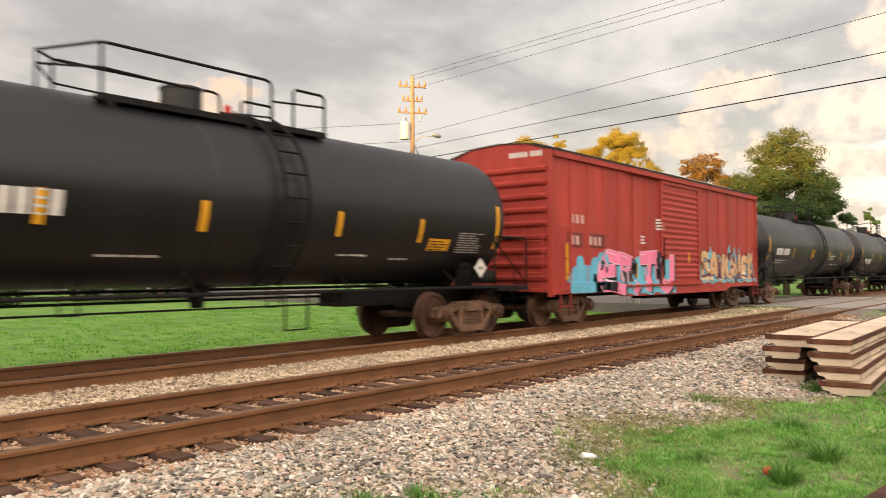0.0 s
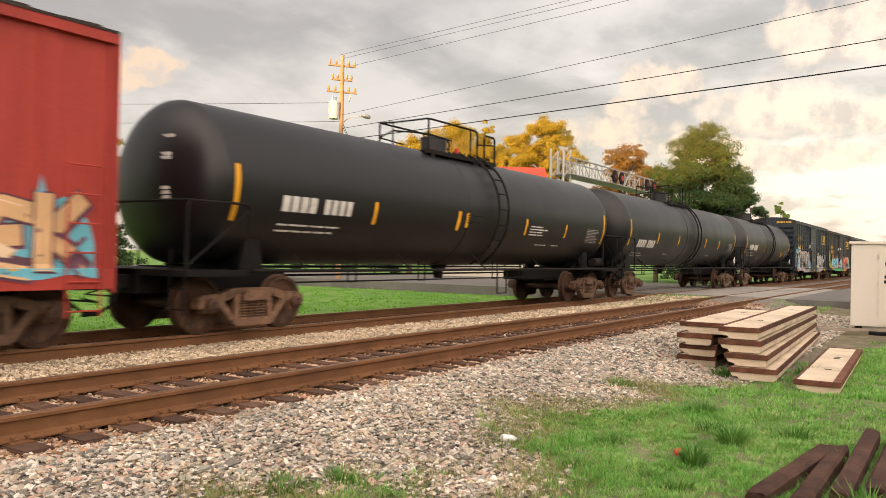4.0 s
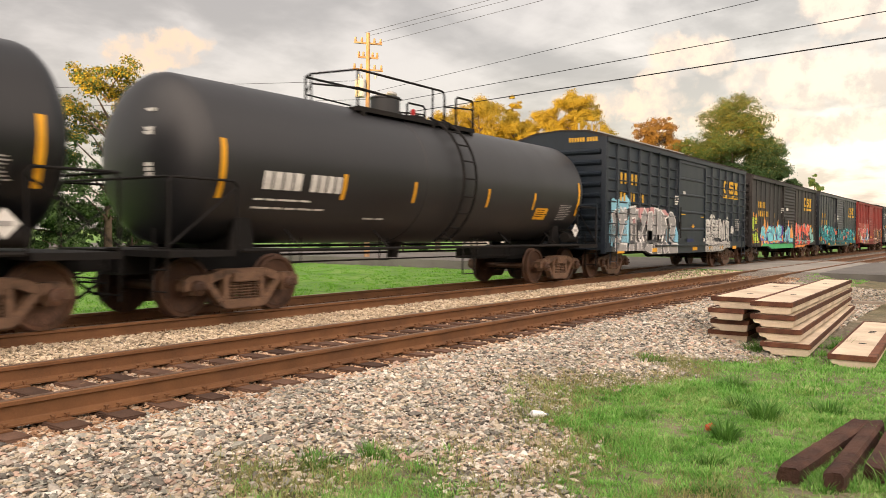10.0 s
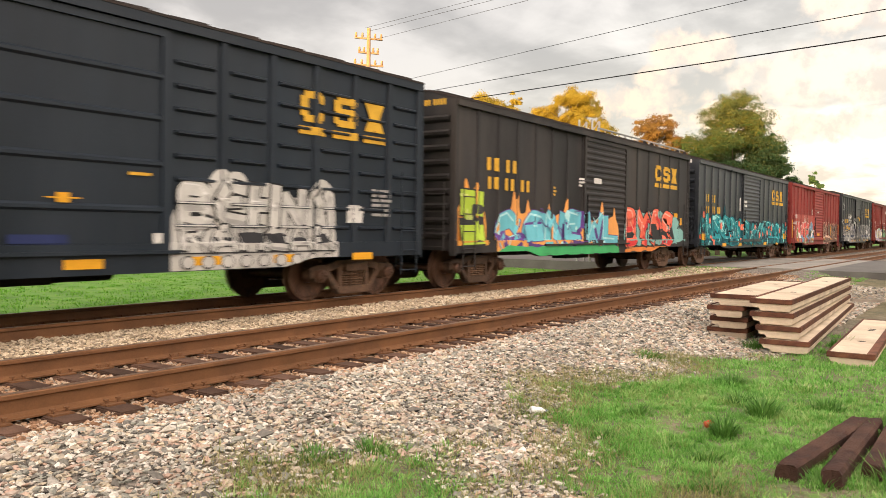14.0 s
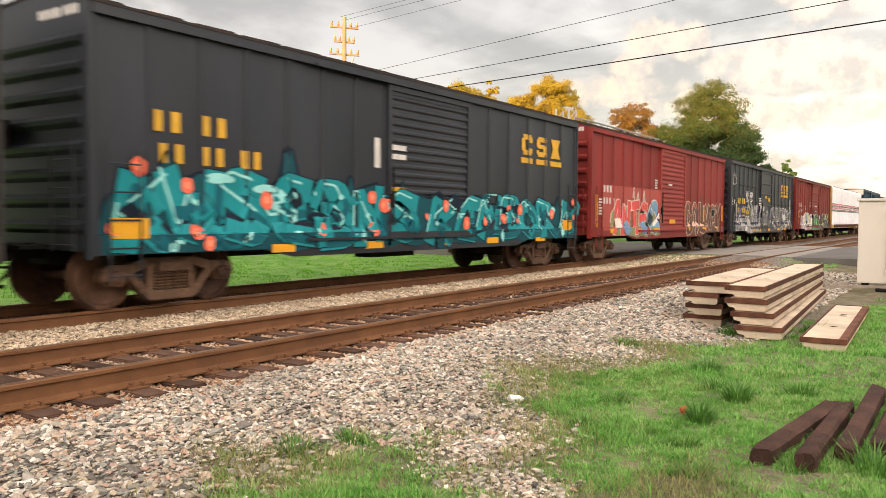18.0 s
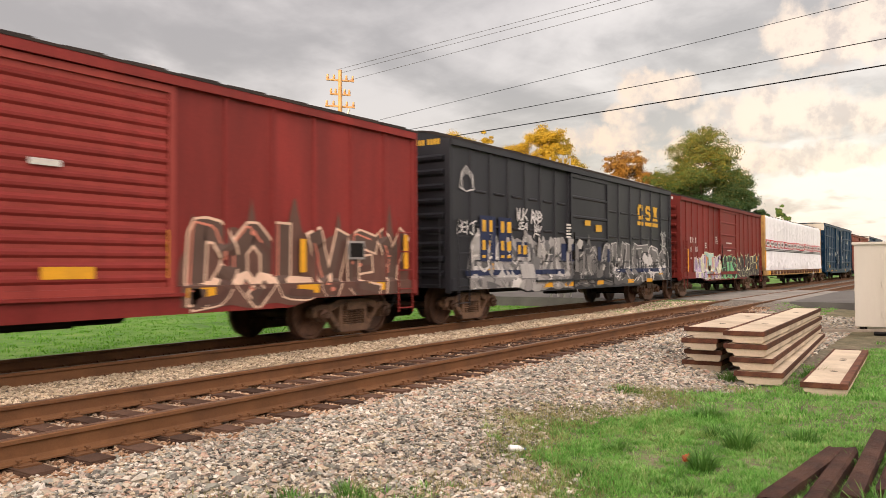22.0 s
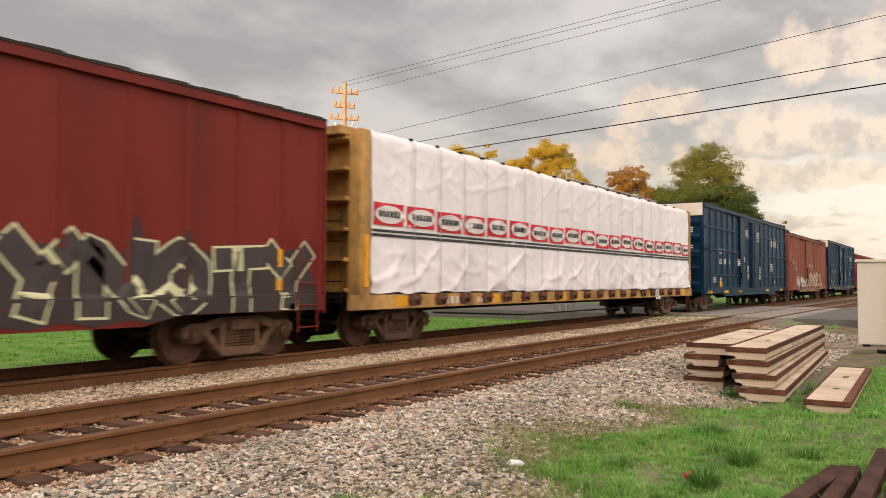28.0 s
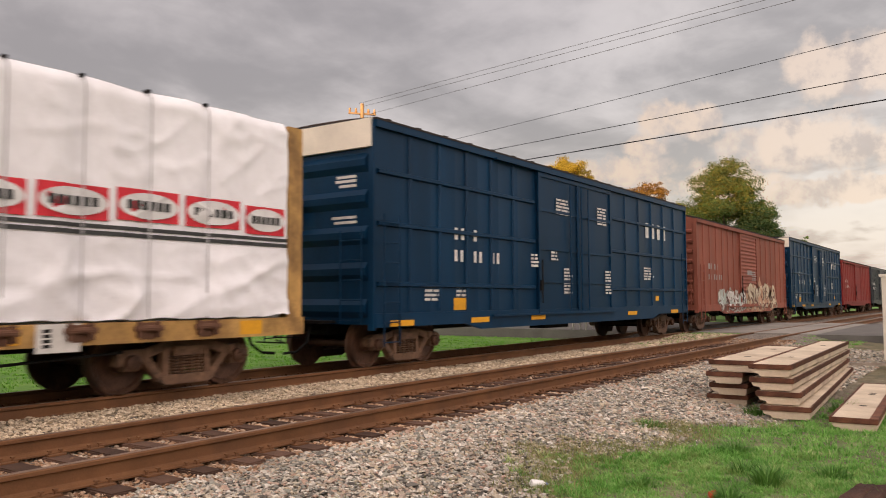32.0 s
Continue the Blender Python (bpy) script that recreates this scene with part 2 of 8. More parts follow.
# ---------------------------------------------------------------- mesh helpers
class Geo:
    """Collects vertices and faces for one mesh; m is the material slot of what is added."""

    def __init__(self):
        self.v, self.f, self.s, self.cuts = [], [], [], []

    def add(self, verts, faces, m=0):
        n = len(self.v)
        self.cuts.append((n, len(self.f)))
        self.v += [tuple(p) for p in verts]
        self.f += [tuple(i + n for i in f) for f in faces]
        self.s += [m] * len(faces)
        return self

    def box(self, x0, x1, y0, y1, z0, z1, m=0):
        return self.add([(x, y, z) for x in (x0, x1) for y in (y0, y1) for z in (z0, z1)],
                        [(0, 1, 3, 2), (4, 6, 7, 5), (0, 4, 5, 1), (2, 3, 7, 6), (0, 2, 6, 4), (1, 5, 7, 3)], m)

    def prism(self, poly, axis, lo, hi, m=0):
        """Extrudes a polygon of (a, b) along an axis; a, b are the other two axes in order."""
        put = {"x": lambda a, b, c: (c, a, b), "y": lambda a, b, c: (a, c, b), "z": lambda a, b, c: (a, b, c)}[axis]
        n = len(poly)
        self.add([put(a, b, lo) for a, b in poly] + [put(a, b, hi) for a, b in poly],
                 [tuple(range(n))[::-1], tuple(range(n, 2 * n))] + [(i, (i + 1) % n, n + (i + 1) % n, n + i) for i in range(n)], m)
        return self

    def tube(self, p, q, r, n=8, m=0, r2=None):
        p, q = Vector(p), Vector(q)
        d = (q - p).normalized()
        a = d.orthogonal().normalized()
        b = d.cross(a)
        ring = [a * math.cos(2 * math.pi * i / n) + b * math.sin(2 * math.pi * i / n) for i in range(n)]
        r2 = r if r2 is None else r2
        self.add([p + c * r for c in ring] + [q + c * r2 for c in ring],
                 [tuple(range(n))[::-1], tuple(range(n, 2 * n))] + [(i, (i + 1) % n, n + (i + 1) % n, n + i) for i in range(n)], m)
        return self

    def path(self, pts, r, n=6, m=0):
        """One bent pipe along a line of points."""
        pts = [Vector(p) for p in pts]
        a = (pts[1] - pts[0]).orthogonal().normalized()
        vs, fs = [], []
        for i, p in enumerate(pts):
            d = (pts[min(i + 1, len(pts) - 1)] - pts[max(i - 1, 0)]).normalized()
            a = (a - d * a.dot(d)).normalized()
            b = d.cross(a)
            vs += [p + (a * math.cos(2 * math.pi * k / n) + b * math.sin(2 * math.pi * k / n)) * r for k in range(n)]
        for i in range(len(pts) - 1):
            fs += [(i * n + k, i * n + (k + 1) % n, (i + 1) * n + (k + 1) % n, (i + 1) * n + k) for k in range(n)]
        e = (len(pts) - 1) * n
        fs += [tuple(range(n))[::-1], tuple(range(e, e + n))]
        return self.add(vs, fs, m)

    def lathe(self, prof, axis="x", n=32, at=(0, 0, 0), m=0):
        """Turns a profile of (along, radius) round an axis."""
        vs, fs = [], []
        for a, r in prof:
            for i in range(n):
                c, s = r * math.cos(2 * math.pi * i / n), r * math.sin(2 * math.pi * i / n)
                p = {"x": (a, c, s), "y": (c, a, s), "z": (c, s, a)}[axis]
                vs.append((p[0] + at[0], p[1] + at[1], p[2] + at[2]))
        for k in range(len(prof) - 1):
            for i in range(n):
                j = (i + 1) % n
                fs.append((k * n + i, k * n + j, (k + 1) * n + j, (k + 1) * n + i))
        fs += [tuple(range(n))[::-1], tuple(range((len(prof) - 1) * n, len(prof) * n))]
        return self.add(vs, fs, m)


def mesh_of(name, geo, mats, smooth=False, bevel=0.0):
    me = bpy.data.meshes.new(name)
    me.from_pydata(geo.v, [], geo.f)
    for m in (mats if isinstance(mats, (list, tuple)) else [mats]):
        me.materials.append(m)
    if any(geo.s):
        me.polygons.foreach_set("material_index", geo.s)
    bm = bmesh.new()
    bm.from_mesh(me)
    bmesh.ops.recalc_face_normals(bm, faces=bm.faces)
    if bevel:
        sharp = [e for e in bm.edges if len(e.link_faces) == 2 and e.calc_face_angle(0) > 0.6]
        bmesh.ops.bevel(bm, geom=sharp, offset=bevel, segments=2, affect="EDGES", clamp_overlap=True)
    bm.to_mesh(me)
    bm.free()
    if smooth:
        me.shade_smooth()
        me.set_sharp_from_angle(angle=radians(38))
    return me


def part(name, geo, mats, parent=None, label="", smooth=False, bevel=0.0, at=None):
    ob = new(name, mesh_of(name, geo, mats, smooth, bevel))
    if parent:
        ob.parent = parent
    if at is not None:
        ob.matrix_basis = at
    if label:
        ob["label"] = label
    return ob


def pieces(name, geo, mats, parent, label="", smooth=False, bevel=0.0):
    """Like part(), but every solid in the geometry becomes a part of its own."""
    ends = geo.cuts[1:] + [(len(geo.v), len(geo.f))]
    made = []
    for (v0, f0), (v1, f1) in zip(geo.cuts, ends):
        g = Geo().add(geo.v[v0:v1], [tuple(i - v0 for i in f) for f in geo.f[f0:f1]])
        g.s = geo.s[f0:f1]
        made.append(part(name, g, mats, parent, label, smooth, bevel))
    return made


def shared(name, mesh, parent, at, label=""):
    ob = new(name, mesh)
    ob.parent = parent
    ob.matrix_basis = at
    if label:
        ob["label"] = label
    return ob


def raw_mesh(name, verts, faces, mat):
    me = bpy.data.meshes.new(name)
    me.from_pydata(verts, [], faces)
    me.materials.append(mat)
    return me

# ---------------------------------------------------------------- ground
def smooth01(a, lo, hi):
    t = np.clip((a - lo) / (hi - lo), 0, 1)
    return t * t * (3 - 2 * t)


def ground_z(x, y):
    """Height of the ground sheet: a ballast bank under the two tracks, grass on both sides."""
    x, y = np.asarray(x, float), np.asarray(y, float)
    z = GRASS_Z + (-0.235 - GRASS_Z) * smooth01(y, 3.0, 5.2)
    z = z + 0.06 * smooth01(y, 8.0, 8.7) * (1 - smooth01(y, 9.75, 9.95))
    z = z - 0.2 * smooth01(y, 12.2, 13.8)
    # the stones rise to the level of the crossing
    rise = smooth01(x, 26.0, 29.3) * (1 - smooth01(x, 45.0, 48.0)) * smooth01(y, 4.6, 5.6) * (1 - smooth01(y, 11.6, 12.6))
    z = z * (1 - rise) - 0.065 * rise
    z = z + 0.13 * smooth01(x, 24, 29) * (1 - smooth01(y, 3.5, 5.0))
    return z + 0.012 * np.sin(1.9 * x + 0.7 * y) * (1 - smooth01(y, 3.5, 5)) + 0.01 * np.sin(2.7 * y - 1.3 * x) * (1 - smooth01(y, 3.5, 5))


GRASS_EDGE_X = (-60, 2.6, 3.2, 3.9, 4.5, 5.0, 5.6, 6.2, 6.8, 7.6, 8.4, 8.8, 9.4, 10.0, 10.6, 11.2, 13.0, 15.0, 18.0, 22.0, 30.0)
GRASS_EDGE_Y = (3.4, 3.5, 4.05, 4.1, 3.85, 3.3, 3.1, 3.45, 3.9, 4.05, 3.7, 3.1, 3.2, 3.75, 3.45, 2.7, 2.2, 2.1, 1.6, 1.0, 0.6)


DRY_SPOTS = ((7.75, 3.95, 0.75, 0.38), (8.6, 3.6, 0.5, 0.3), (10.6, 3.7, 0.8, 0.25), (6.5, 3.45, 0.5, 0.25), (5.4, 2.75, 0.5, 0.3), (9.6, 3.3, 0.6, 0.3), (4.9, 1.5, 0.5, 0.25), (3.6, 3.75, 0.5, 0.3))


def dry_spot(x, y):
    """How parched the grass is: 1 in the middle of a dry patch."""
    return np.clip(sum(np.exp(-((x - a) / rx) ** 2 - ((y - b) / ry) ** 2) for a, b, rx, ry in DRY_SPOTS), 0, 1)


def grass_mask(x, y):
    """1 where grass grows, 0 on stones or bare soil."""
    x, y = np.asarray(x, float), np.asarray(y, float)
    edge = np.interp(x, GRASS_EDGE_X, GRASS_EDGE_Y)
    g = smooth01(edge + 0.14 * np.sin(5.1 * x + 2.0 * y) + 0.12 * np.sin(9.3 * x - 6.0 * y) + 0.10 * np.sin(17.0 * x + 13.0 * y) * np.sin(11.0 * y - 5.0 * x) - y, -0.3, 0.5)
    g = g * (1 - 0.6 * dry_spot(x, y))
    bare = np.exp(-(((x - 5.05) / 0.75) ** 2 + ((y - 2.95) / 0.42) ** 2) * 1.3)      # stony hollow
    bare = np.maximum(bare, 0.8 * np.exp(-(((x - 4.35) / 0.35) ** 2 + ((y - 2.35) / 0.5) ** 2)))
    bare = np.maximum(bare, 0.75 * np.exp(-(((x - 4.6) / 0.5) ** 2 + ((y - 1.45) / 0.25) ** 2)))
    g = g * (1 - np.clip(bare * 1.25, 0, 1))
    far = smooth01(y + 0.25 * np.sin(1.1 * x), 12.9, 13.6)
    return np.maximum(g * (y < 6), far)


def ground_material():
    m = bpy.data.materials.new("ballast_and_turf")
    m.use_nodes = True
    nt = m.node_tree
    N, L = nt.nodes.new, nt.links.new
    bsdf = nt.nodes["Principled BSDF"]
    bsdf.inputs["Roughness"].default_value = 0.95
    co = N("ShaderNodeTexCoord")

    def tex(kind, scale, out=0, **kw):
        n = N(kind)
        n.inputs["Scale"].default_value = scale
        for k, val in kw.items():
            n.inputs[k].default_value = val
        L(co.outputs["Object"], n.inputs["Vector"])
        return n.outputs[out]

    def ramp(fac, stops):
        n = N("ShaderNodeValToRGB")
        while len(n.color_ramp.elements) < len(stops):
            n.color_ramp.elements.new(0.5)
        for e, (p, c) in zip(n.color_ramp.elements, stops):
            e.position, e.color = p, (*c, 1)
        L(fac, n.inputs[0])
        return n.outputs[0]

    def mix(fac, a, b):
        n = N("ShaderNodeMix")
        n.data_type = "RGBA"
        L(fac, n.inputs[0])
        L(a, n.inputs[6])
        L(b, n.inputs[7])
        return n.outputs[2]

    cell = tex("ShaderNodeTexVoronoi", 22.0, 1)
    sep = N("ShaderNodeSeparateColor")
    L(cell, sep.inputs[0])
    # darker than the loose stones: the shade in their gaps is in this colour
    stones = ramp(sep.outputs[0], [(0.0, (0.085, 0.075, 0.062)), (0.35, (0.15, 0.13, 0.108)), (0.7, (0.22, 0.19, 0.155)), (1.0, (0.30, 0.265, 0.225))])
    turf_n = tex("ShaderNodeTexNoise", 1.6, 0, Detail=8.0, Roughness=0.7)
    wide_n = tex("ShaderNodeTexNoise", 0.45, 0, Detail=6.0, Roughness=0.6)
    both = N("ShaderNodeMath")
    both.operation = "ADD"
    L(turf_n, both.inputs[0])
    L(wide_n, both.inputs[1])
    turf = ramp(both.outputs[0], [(0.38, (0.045, 0.12, 0.014)), (0.47, (0.085, 0.20, 0.022)), (0.56, (0.125, 0.25, 0.035)), (0.68, (0.21, 0.27, 0.08))])
    halve = N("ShaderNodeMath")
    halve.operation = "MULTIPLY"
    L(both.outputs[0], halve.inputs[0])
    halve.inputs[1].default_value = 0.5
    L(halve.outputs[0], turf.node.inputs[0])
    soil_n = tex("ShaderNodeTexNoise", 2.3, 0, Detail=8.0, Roughness=0.65)
    # bare soil; the dark end also carries the shade between grass blades
    soil = ramp(soil_n, [(0.3, (0.06, 0.062, 0.03)), (0.55, (0.15, 0.13, 0.07)), (0.8, (0.34, 0.28, 0.19))])
    att = N("ShaderNodeVertexColor")
    att.layer_name = "cover"
    cov = N("ShaderNodeSeparateColor")
    L(att.outputs[0], cov.inputs[0])
    col = mix(cov.outputs[1], stones, soil)
    edge = N("ShaderNodeMath")
    edge.operation = "ADD"
    fine = tex("ShaderNodeTexNoise", 9.0, 0, Detail=5.0)
    L(cov.outputs[0], edge.inputs[0])
    L(fine, edge.inputs[1])
    sharp = N("ShaderNodeMapRange")
    sharp.inputs[1].default_value, sharp.inputs[2].default_value = 0.85, 1.1
    L(edge.outputs[0], sharp.inputs[0])
    col = mix(sharp.outputs[0], col, turf)
    L(col, bsdf.inputs["Base Color"])
    bp = N("ShaderNodeBump")
    bp.inputs["Strength"].default_value, bp.inputs["Distance"].default_value = 0.8, 0.03
    L(tex("ShaderNodeTexVoronoi", 22.0, 0), bp.inputs["Height"])
    soft = N("ShaderNodeMapRange")               # the turf is smoother than the stones
    soft.inputs[3].default_value, soft.inputs[4].default_value = 0.8, 0.0
    L(sharp.outputs[0], soft.inputs[0])
    L(soft.outputs[0], bp.inputs["Strength"])
    L(bp.outputs[0], bsdf.inputs["Normal"])
    return m


def build_ground():
    xs = np.unique(np.concatenate([np.linspace(-2500, -100, 9), np.linspace(-100, 0, 26), np.arange(0, 12, 0.16), np.arange(12, 34, 0.5),
                                   np.linspace(34, 140, 50), np.linspace(150, 3200, 12)]))
    ys = np.unique(np.concatenate([np.linspace(-2500, -40, 9), np.linspace(-40, -2, 20), np.arange(-2, 6, 0.14), np.arange(6, 15, 0.3),
                                   np.linspace(15, 60, 40), np.linspace(70, 3000, 12)]))
    gx, gy = np.meshgrid(xs, ys, indexing="ij")
    gz = ground_z(gx, gy)
    nx, ny = gx.shape
    verts = np.stack([gx, gy, gz], -1).reshape(-1, 3)
    i = (np.arange(nx - 1)[:, None] * ny + np.arange(ny - 1)[None]).ravel()
    faces = np.stack([i, i + ny, i + ny + 1, i + 1], 1)
    me = bpy.data.meshes.new("ground")
    me.from_pydata(verts.tolist(), [], faces.tolist())
    me.materials.append(ground_material())
    layer = me.color_attributes.new("cover", "FLOAT_COLOR", "POINT")
    soil = np.exp(-(((gx - 22) / 7) ** 2 + ((gy - 2.2) / 2.2) ** 2)) + np.exp(-(((gx - 8.2) / 1.1) ** 2 + ((gy - 3.6) / 0.8) ** 2)) * 0.6
    soil = soil + 0.8 * dry_spot(gx, gy) + smooth01(gx, 24, 28) * (gx < 31) * (gy < 5) * 0.7
    mask = grass_mask(gx, gy)
    near = (gy < 6) & (gx < 24)                  # soil shows between the near blades, its dark tone also standing for shade there
    soil = soil + 0.75 * mask * near
    cover = np.stack([mask * np.where(near, 0.42, 1.0), np.clip(soil, 0, 1), 0 * gx, 1 + 0 * gx], -1).reshape(-1)
    layer.data.foreach_set("color", cover.astype(np.float32))
    ob = new("ground", me)
    tagged(ob, "stony railway bank with patchy green grass and soil", "ground", kind="structure")
    me.shade_smooth()


build_ground()


def stone_material(name, stops):
    """Crushed stone: each piece takes one of several stone colours, with a speckled grain."""
    m = bpy.data.materials.new(name)
    m.use_nodes = True
    nt = m.node_tree
    N, L = nt.nodes.new, nt.links.new
    bsdf = nt.nodes["Principled BSDF"]
    bsdf.inputs["Roughness"].default_value, bsdf.inputs["Specular IOR Level"].default_value = 0.88, 0.3
    ramp = N("ShaderNodeValToRGB")
    while len(ramp.color_ramp.elements) < len(stops):
        ramp.color_ramp.elements.new(0.5)
    for e, (p, c) in zip(ramp.color_ramp.elements, stops):
        e.position, e.color = p, (*c, 1)
    L(N("ShaderNodeNewGeometry").outputs["Random Per Island"], ramp.inputs[0])
    co, tex = N("ShaderNodeTexCoord"), N("ShaderNodeTexNoise")
    tex.inputs["Scale"].default_value, tex.inputs["Detail"].default_value = 45.0, 6.0
    L(co.outputs["Object"], tex.inputs["Vector"])
    patch = N("ShaderNodeTexNoise")
    patch.inputs["Scale"].default_value, patch.inputs["Detail"].default_value = 0.9, 4.0
    L(co.outputs["Object"], patch.inputs["Vector"])
    both = N("ShaderNodeMath")
    both.operation = "ADD"
    L(tex.outputs[0], both.inputs[0])
    L(patch.outputs[0], both.inputs[1])
    mr = N("ShaderNodeMapRange")
    mr.inputs[1].default_value, mr.inputs[2].default_value, mr.inputs[3].default_value, mr.inputs[4].default_value = 0.65, 1.35, 0.62, 1.3
    L(both.outputs[0], mr.inputs[0])
    hsv = N("ShaderNodeHueSaturation")
    L(mr.outputs[0], hsv.inputs["Value"])
    L(ramp.outputs[0], hsv.inputs["Color"])
    L(hsv.outputs[0], bsdf.inputs["Base Color"])
    bp = N("ShaderNodeBump")
    bp.inputs["Strength"].default_value, bp.inputs["Distance"].default_value = 0.5, 0.004
    L(tex.outputs[0], bp.inputs["Height"])
    L(bp.outputs[0], bsdf.inputs["Normal"])
    return m


STONE_MATS = [stone_material("ballast_stone_mixed", [(0.0, (0.075, 0.07, 0.062)), (0.10, (0.17, 0.16, 0.14)), (0.22, (0.27, 0.275, 0.235)), (0.34, (0.34, 0.32, 0.28)), (0.46, (0.44, 0.30, 0.23)),
                                                      (0.56, (0.33, 0.29, 0.23)), (0.68, (0.46, 0.39, 0.28)), (0.82, (0.47, 0.44, 0.38)), (1.0, (0.66, 0.62, 0.55))]),
              stone_material("ballast_stone_cream", [(0.0, (0.30, 0.24, 0.175)), (0.3, (0.45, 0.36, 0.25)), (0.6, (0.57, 0.46, 0.32)), (1.0, (0.68, 0.58, 0.44))]),
              stone_material("ballast_stone_rusty", [(0.0, (0.19, 0.105, 0.06)), (0.35, (0.34, 0.20, 0.115)), (0.65, (0.42, 0.29, 0.19)), (1.0, (0.50, 0.41, 0.32))])]


def stone_field(name, label, rng, pts, size, mat):
    """Loose angular stones: each a squashed, turned octahedron-like pebble with its own size."""
    n = len(pts)
    base = np.array([(1, 0, 0.1), (-1, 0.1, 0), (0.1, 1, 0), (0, -1, -0.1), (0.1, 0, 1), (0, 0.1, -1),
                     (0.62, 0.6, 0.5), (-0.6, 0.62, 0.45), (-0.58, -0.6, 0.5), (0.6, -0.6, 0.42)], float)
    tri = np.array([(6, 4, 0), (6, 2, 4), (6, 0, 2), (7, 4, 2), (7, 1, 4), (7, 2, 1), (8, 4, 1), (8, 3, 4), (8, 1, 3), (9, 4, 3), (9, 0, 4), (9, 3, 0),
                    (5, 2, 0), (5, 1, 2), (5, 3, 1), (5, 0, 3)])
    v = base[None] * (1 + rng.uniform(-0.36, 0.36, (n, 10, 3)))
    v = v * (size[:, None, None] * rng.uniform(0.6, 1.3, (n, 1, 3)) * np.array((1.25, 0.85, 0.62)))
    ang = rng.uniform(0, 2 * np.pi, (n, 3)) * np.array((0.12, 0.12, 1))
    ca, sa = np.cos(ang[:, 2])[:, None], np.sin(ang[:, 2])[:, None]
    x, y, z = v[..., 0], v[..., 1], v[..., 2]
    x, y = x * ca - y * sa, x * sa + y * ca
    tilt = rng.uniform(-0.6, 0.6, (n, 1))
    y, z = y * np.cos(tilt) - z * np.sin(tilt), y * np.sin(tilt) + z * np.cos(tilt)
    v = np.stack([x, y, z], -1) + pts[:, None]
    f = (tri[None] + (np.arange(n) * 10)[:, None, None]).reshape(-1, 3)
    ob = new(name, raw_mesh(name, v.reshape(-1, 3).tolist(), f.tolist(), mat))
    return tagged(ob, label, "gravel", kind="stuff")


def scatter_ballast():
    rng = np.random.default_rng(3)

    def area(x0, x1, y0, y1, per_m2, size, lift=0.0):
        n = int((x1 - x0) * (y1 - y0) * per_m2)
        p = np.stack([rng.uniform(x0, x1, n), rng.uniform(y0, y1, n)], 1)
        keep = rng.uniform(0, 1, n) > grass_mask(p[:, 0], p[:, 1]) * 1.15
        p = p[keep]
        z = ground_z(p[:, 0], p[:, 1]) + rng.uniform(-0.006, 0.018, len(p)) + lift
        s = size * rng.lognormal(0, 0.28, len(p))
        return np.concatenate([p, z[:, None]], 1), s

    a = [area(1.4, 7.5, 2.0, 5.6, 1500, 0.0205), area(7.5, 12.5, 2.2, 5.6, 1000, 0.0225), area(12.5, 27, 2.4, 5.6, 340, 0.031)]
    stone_field("shoulder_gravel", "pale grey and pinkish ballast stones beside the track", rng, np.concatenate([p for p, s in a]),
                np.concatenate([s for p, s in a]), STONE_MATS[0])
    a = [area(2.2, 11, 7.75, 9.7, 900, 0.020), area(11, 24, 7.75, 9.7, 380, 0.027), area(24, 30, 7.8, 9.7, 200, 0.033)]
    stone_field("track_gravel", "cream ballast stones between the two tracks", rng, np.concatenate([p for p, s in a]),
                np.concatenate([s for p, s in a]), STONE_MATS[1])
    a = [area(1.2, 9, 5.4, 7.75, 900, 0.018, 0.0), area(9, 28, 5.4, 7.75, 320, 0.024, 0.002)]
    stone_field("crib_gravel", "rust-stained ballast stones between the ties", rng, np.concatenate([p for p, s in a]),
                np.concatenate([s for p, s in a]), STONE_MATS[2])


scatter_ballast()


# ---------------------------------------------------------------- tracks
def rail_profile(mid):
    h = [(0.0, -0.19), (0.0, -0.178), (0.02, -0.174), (0.056, -0.158), (0.066, -0.145), (0.066, -0.052), (0.06, -0.044), (0.034, -0.036), (0.034, -0.008), (0.044, 0.0)]
    left = [(mid - 0.076 + a, b) for a, b in h]
    right = [(mid + 0.076 - a, b) for a, b in h[::-1]]
    return left + right


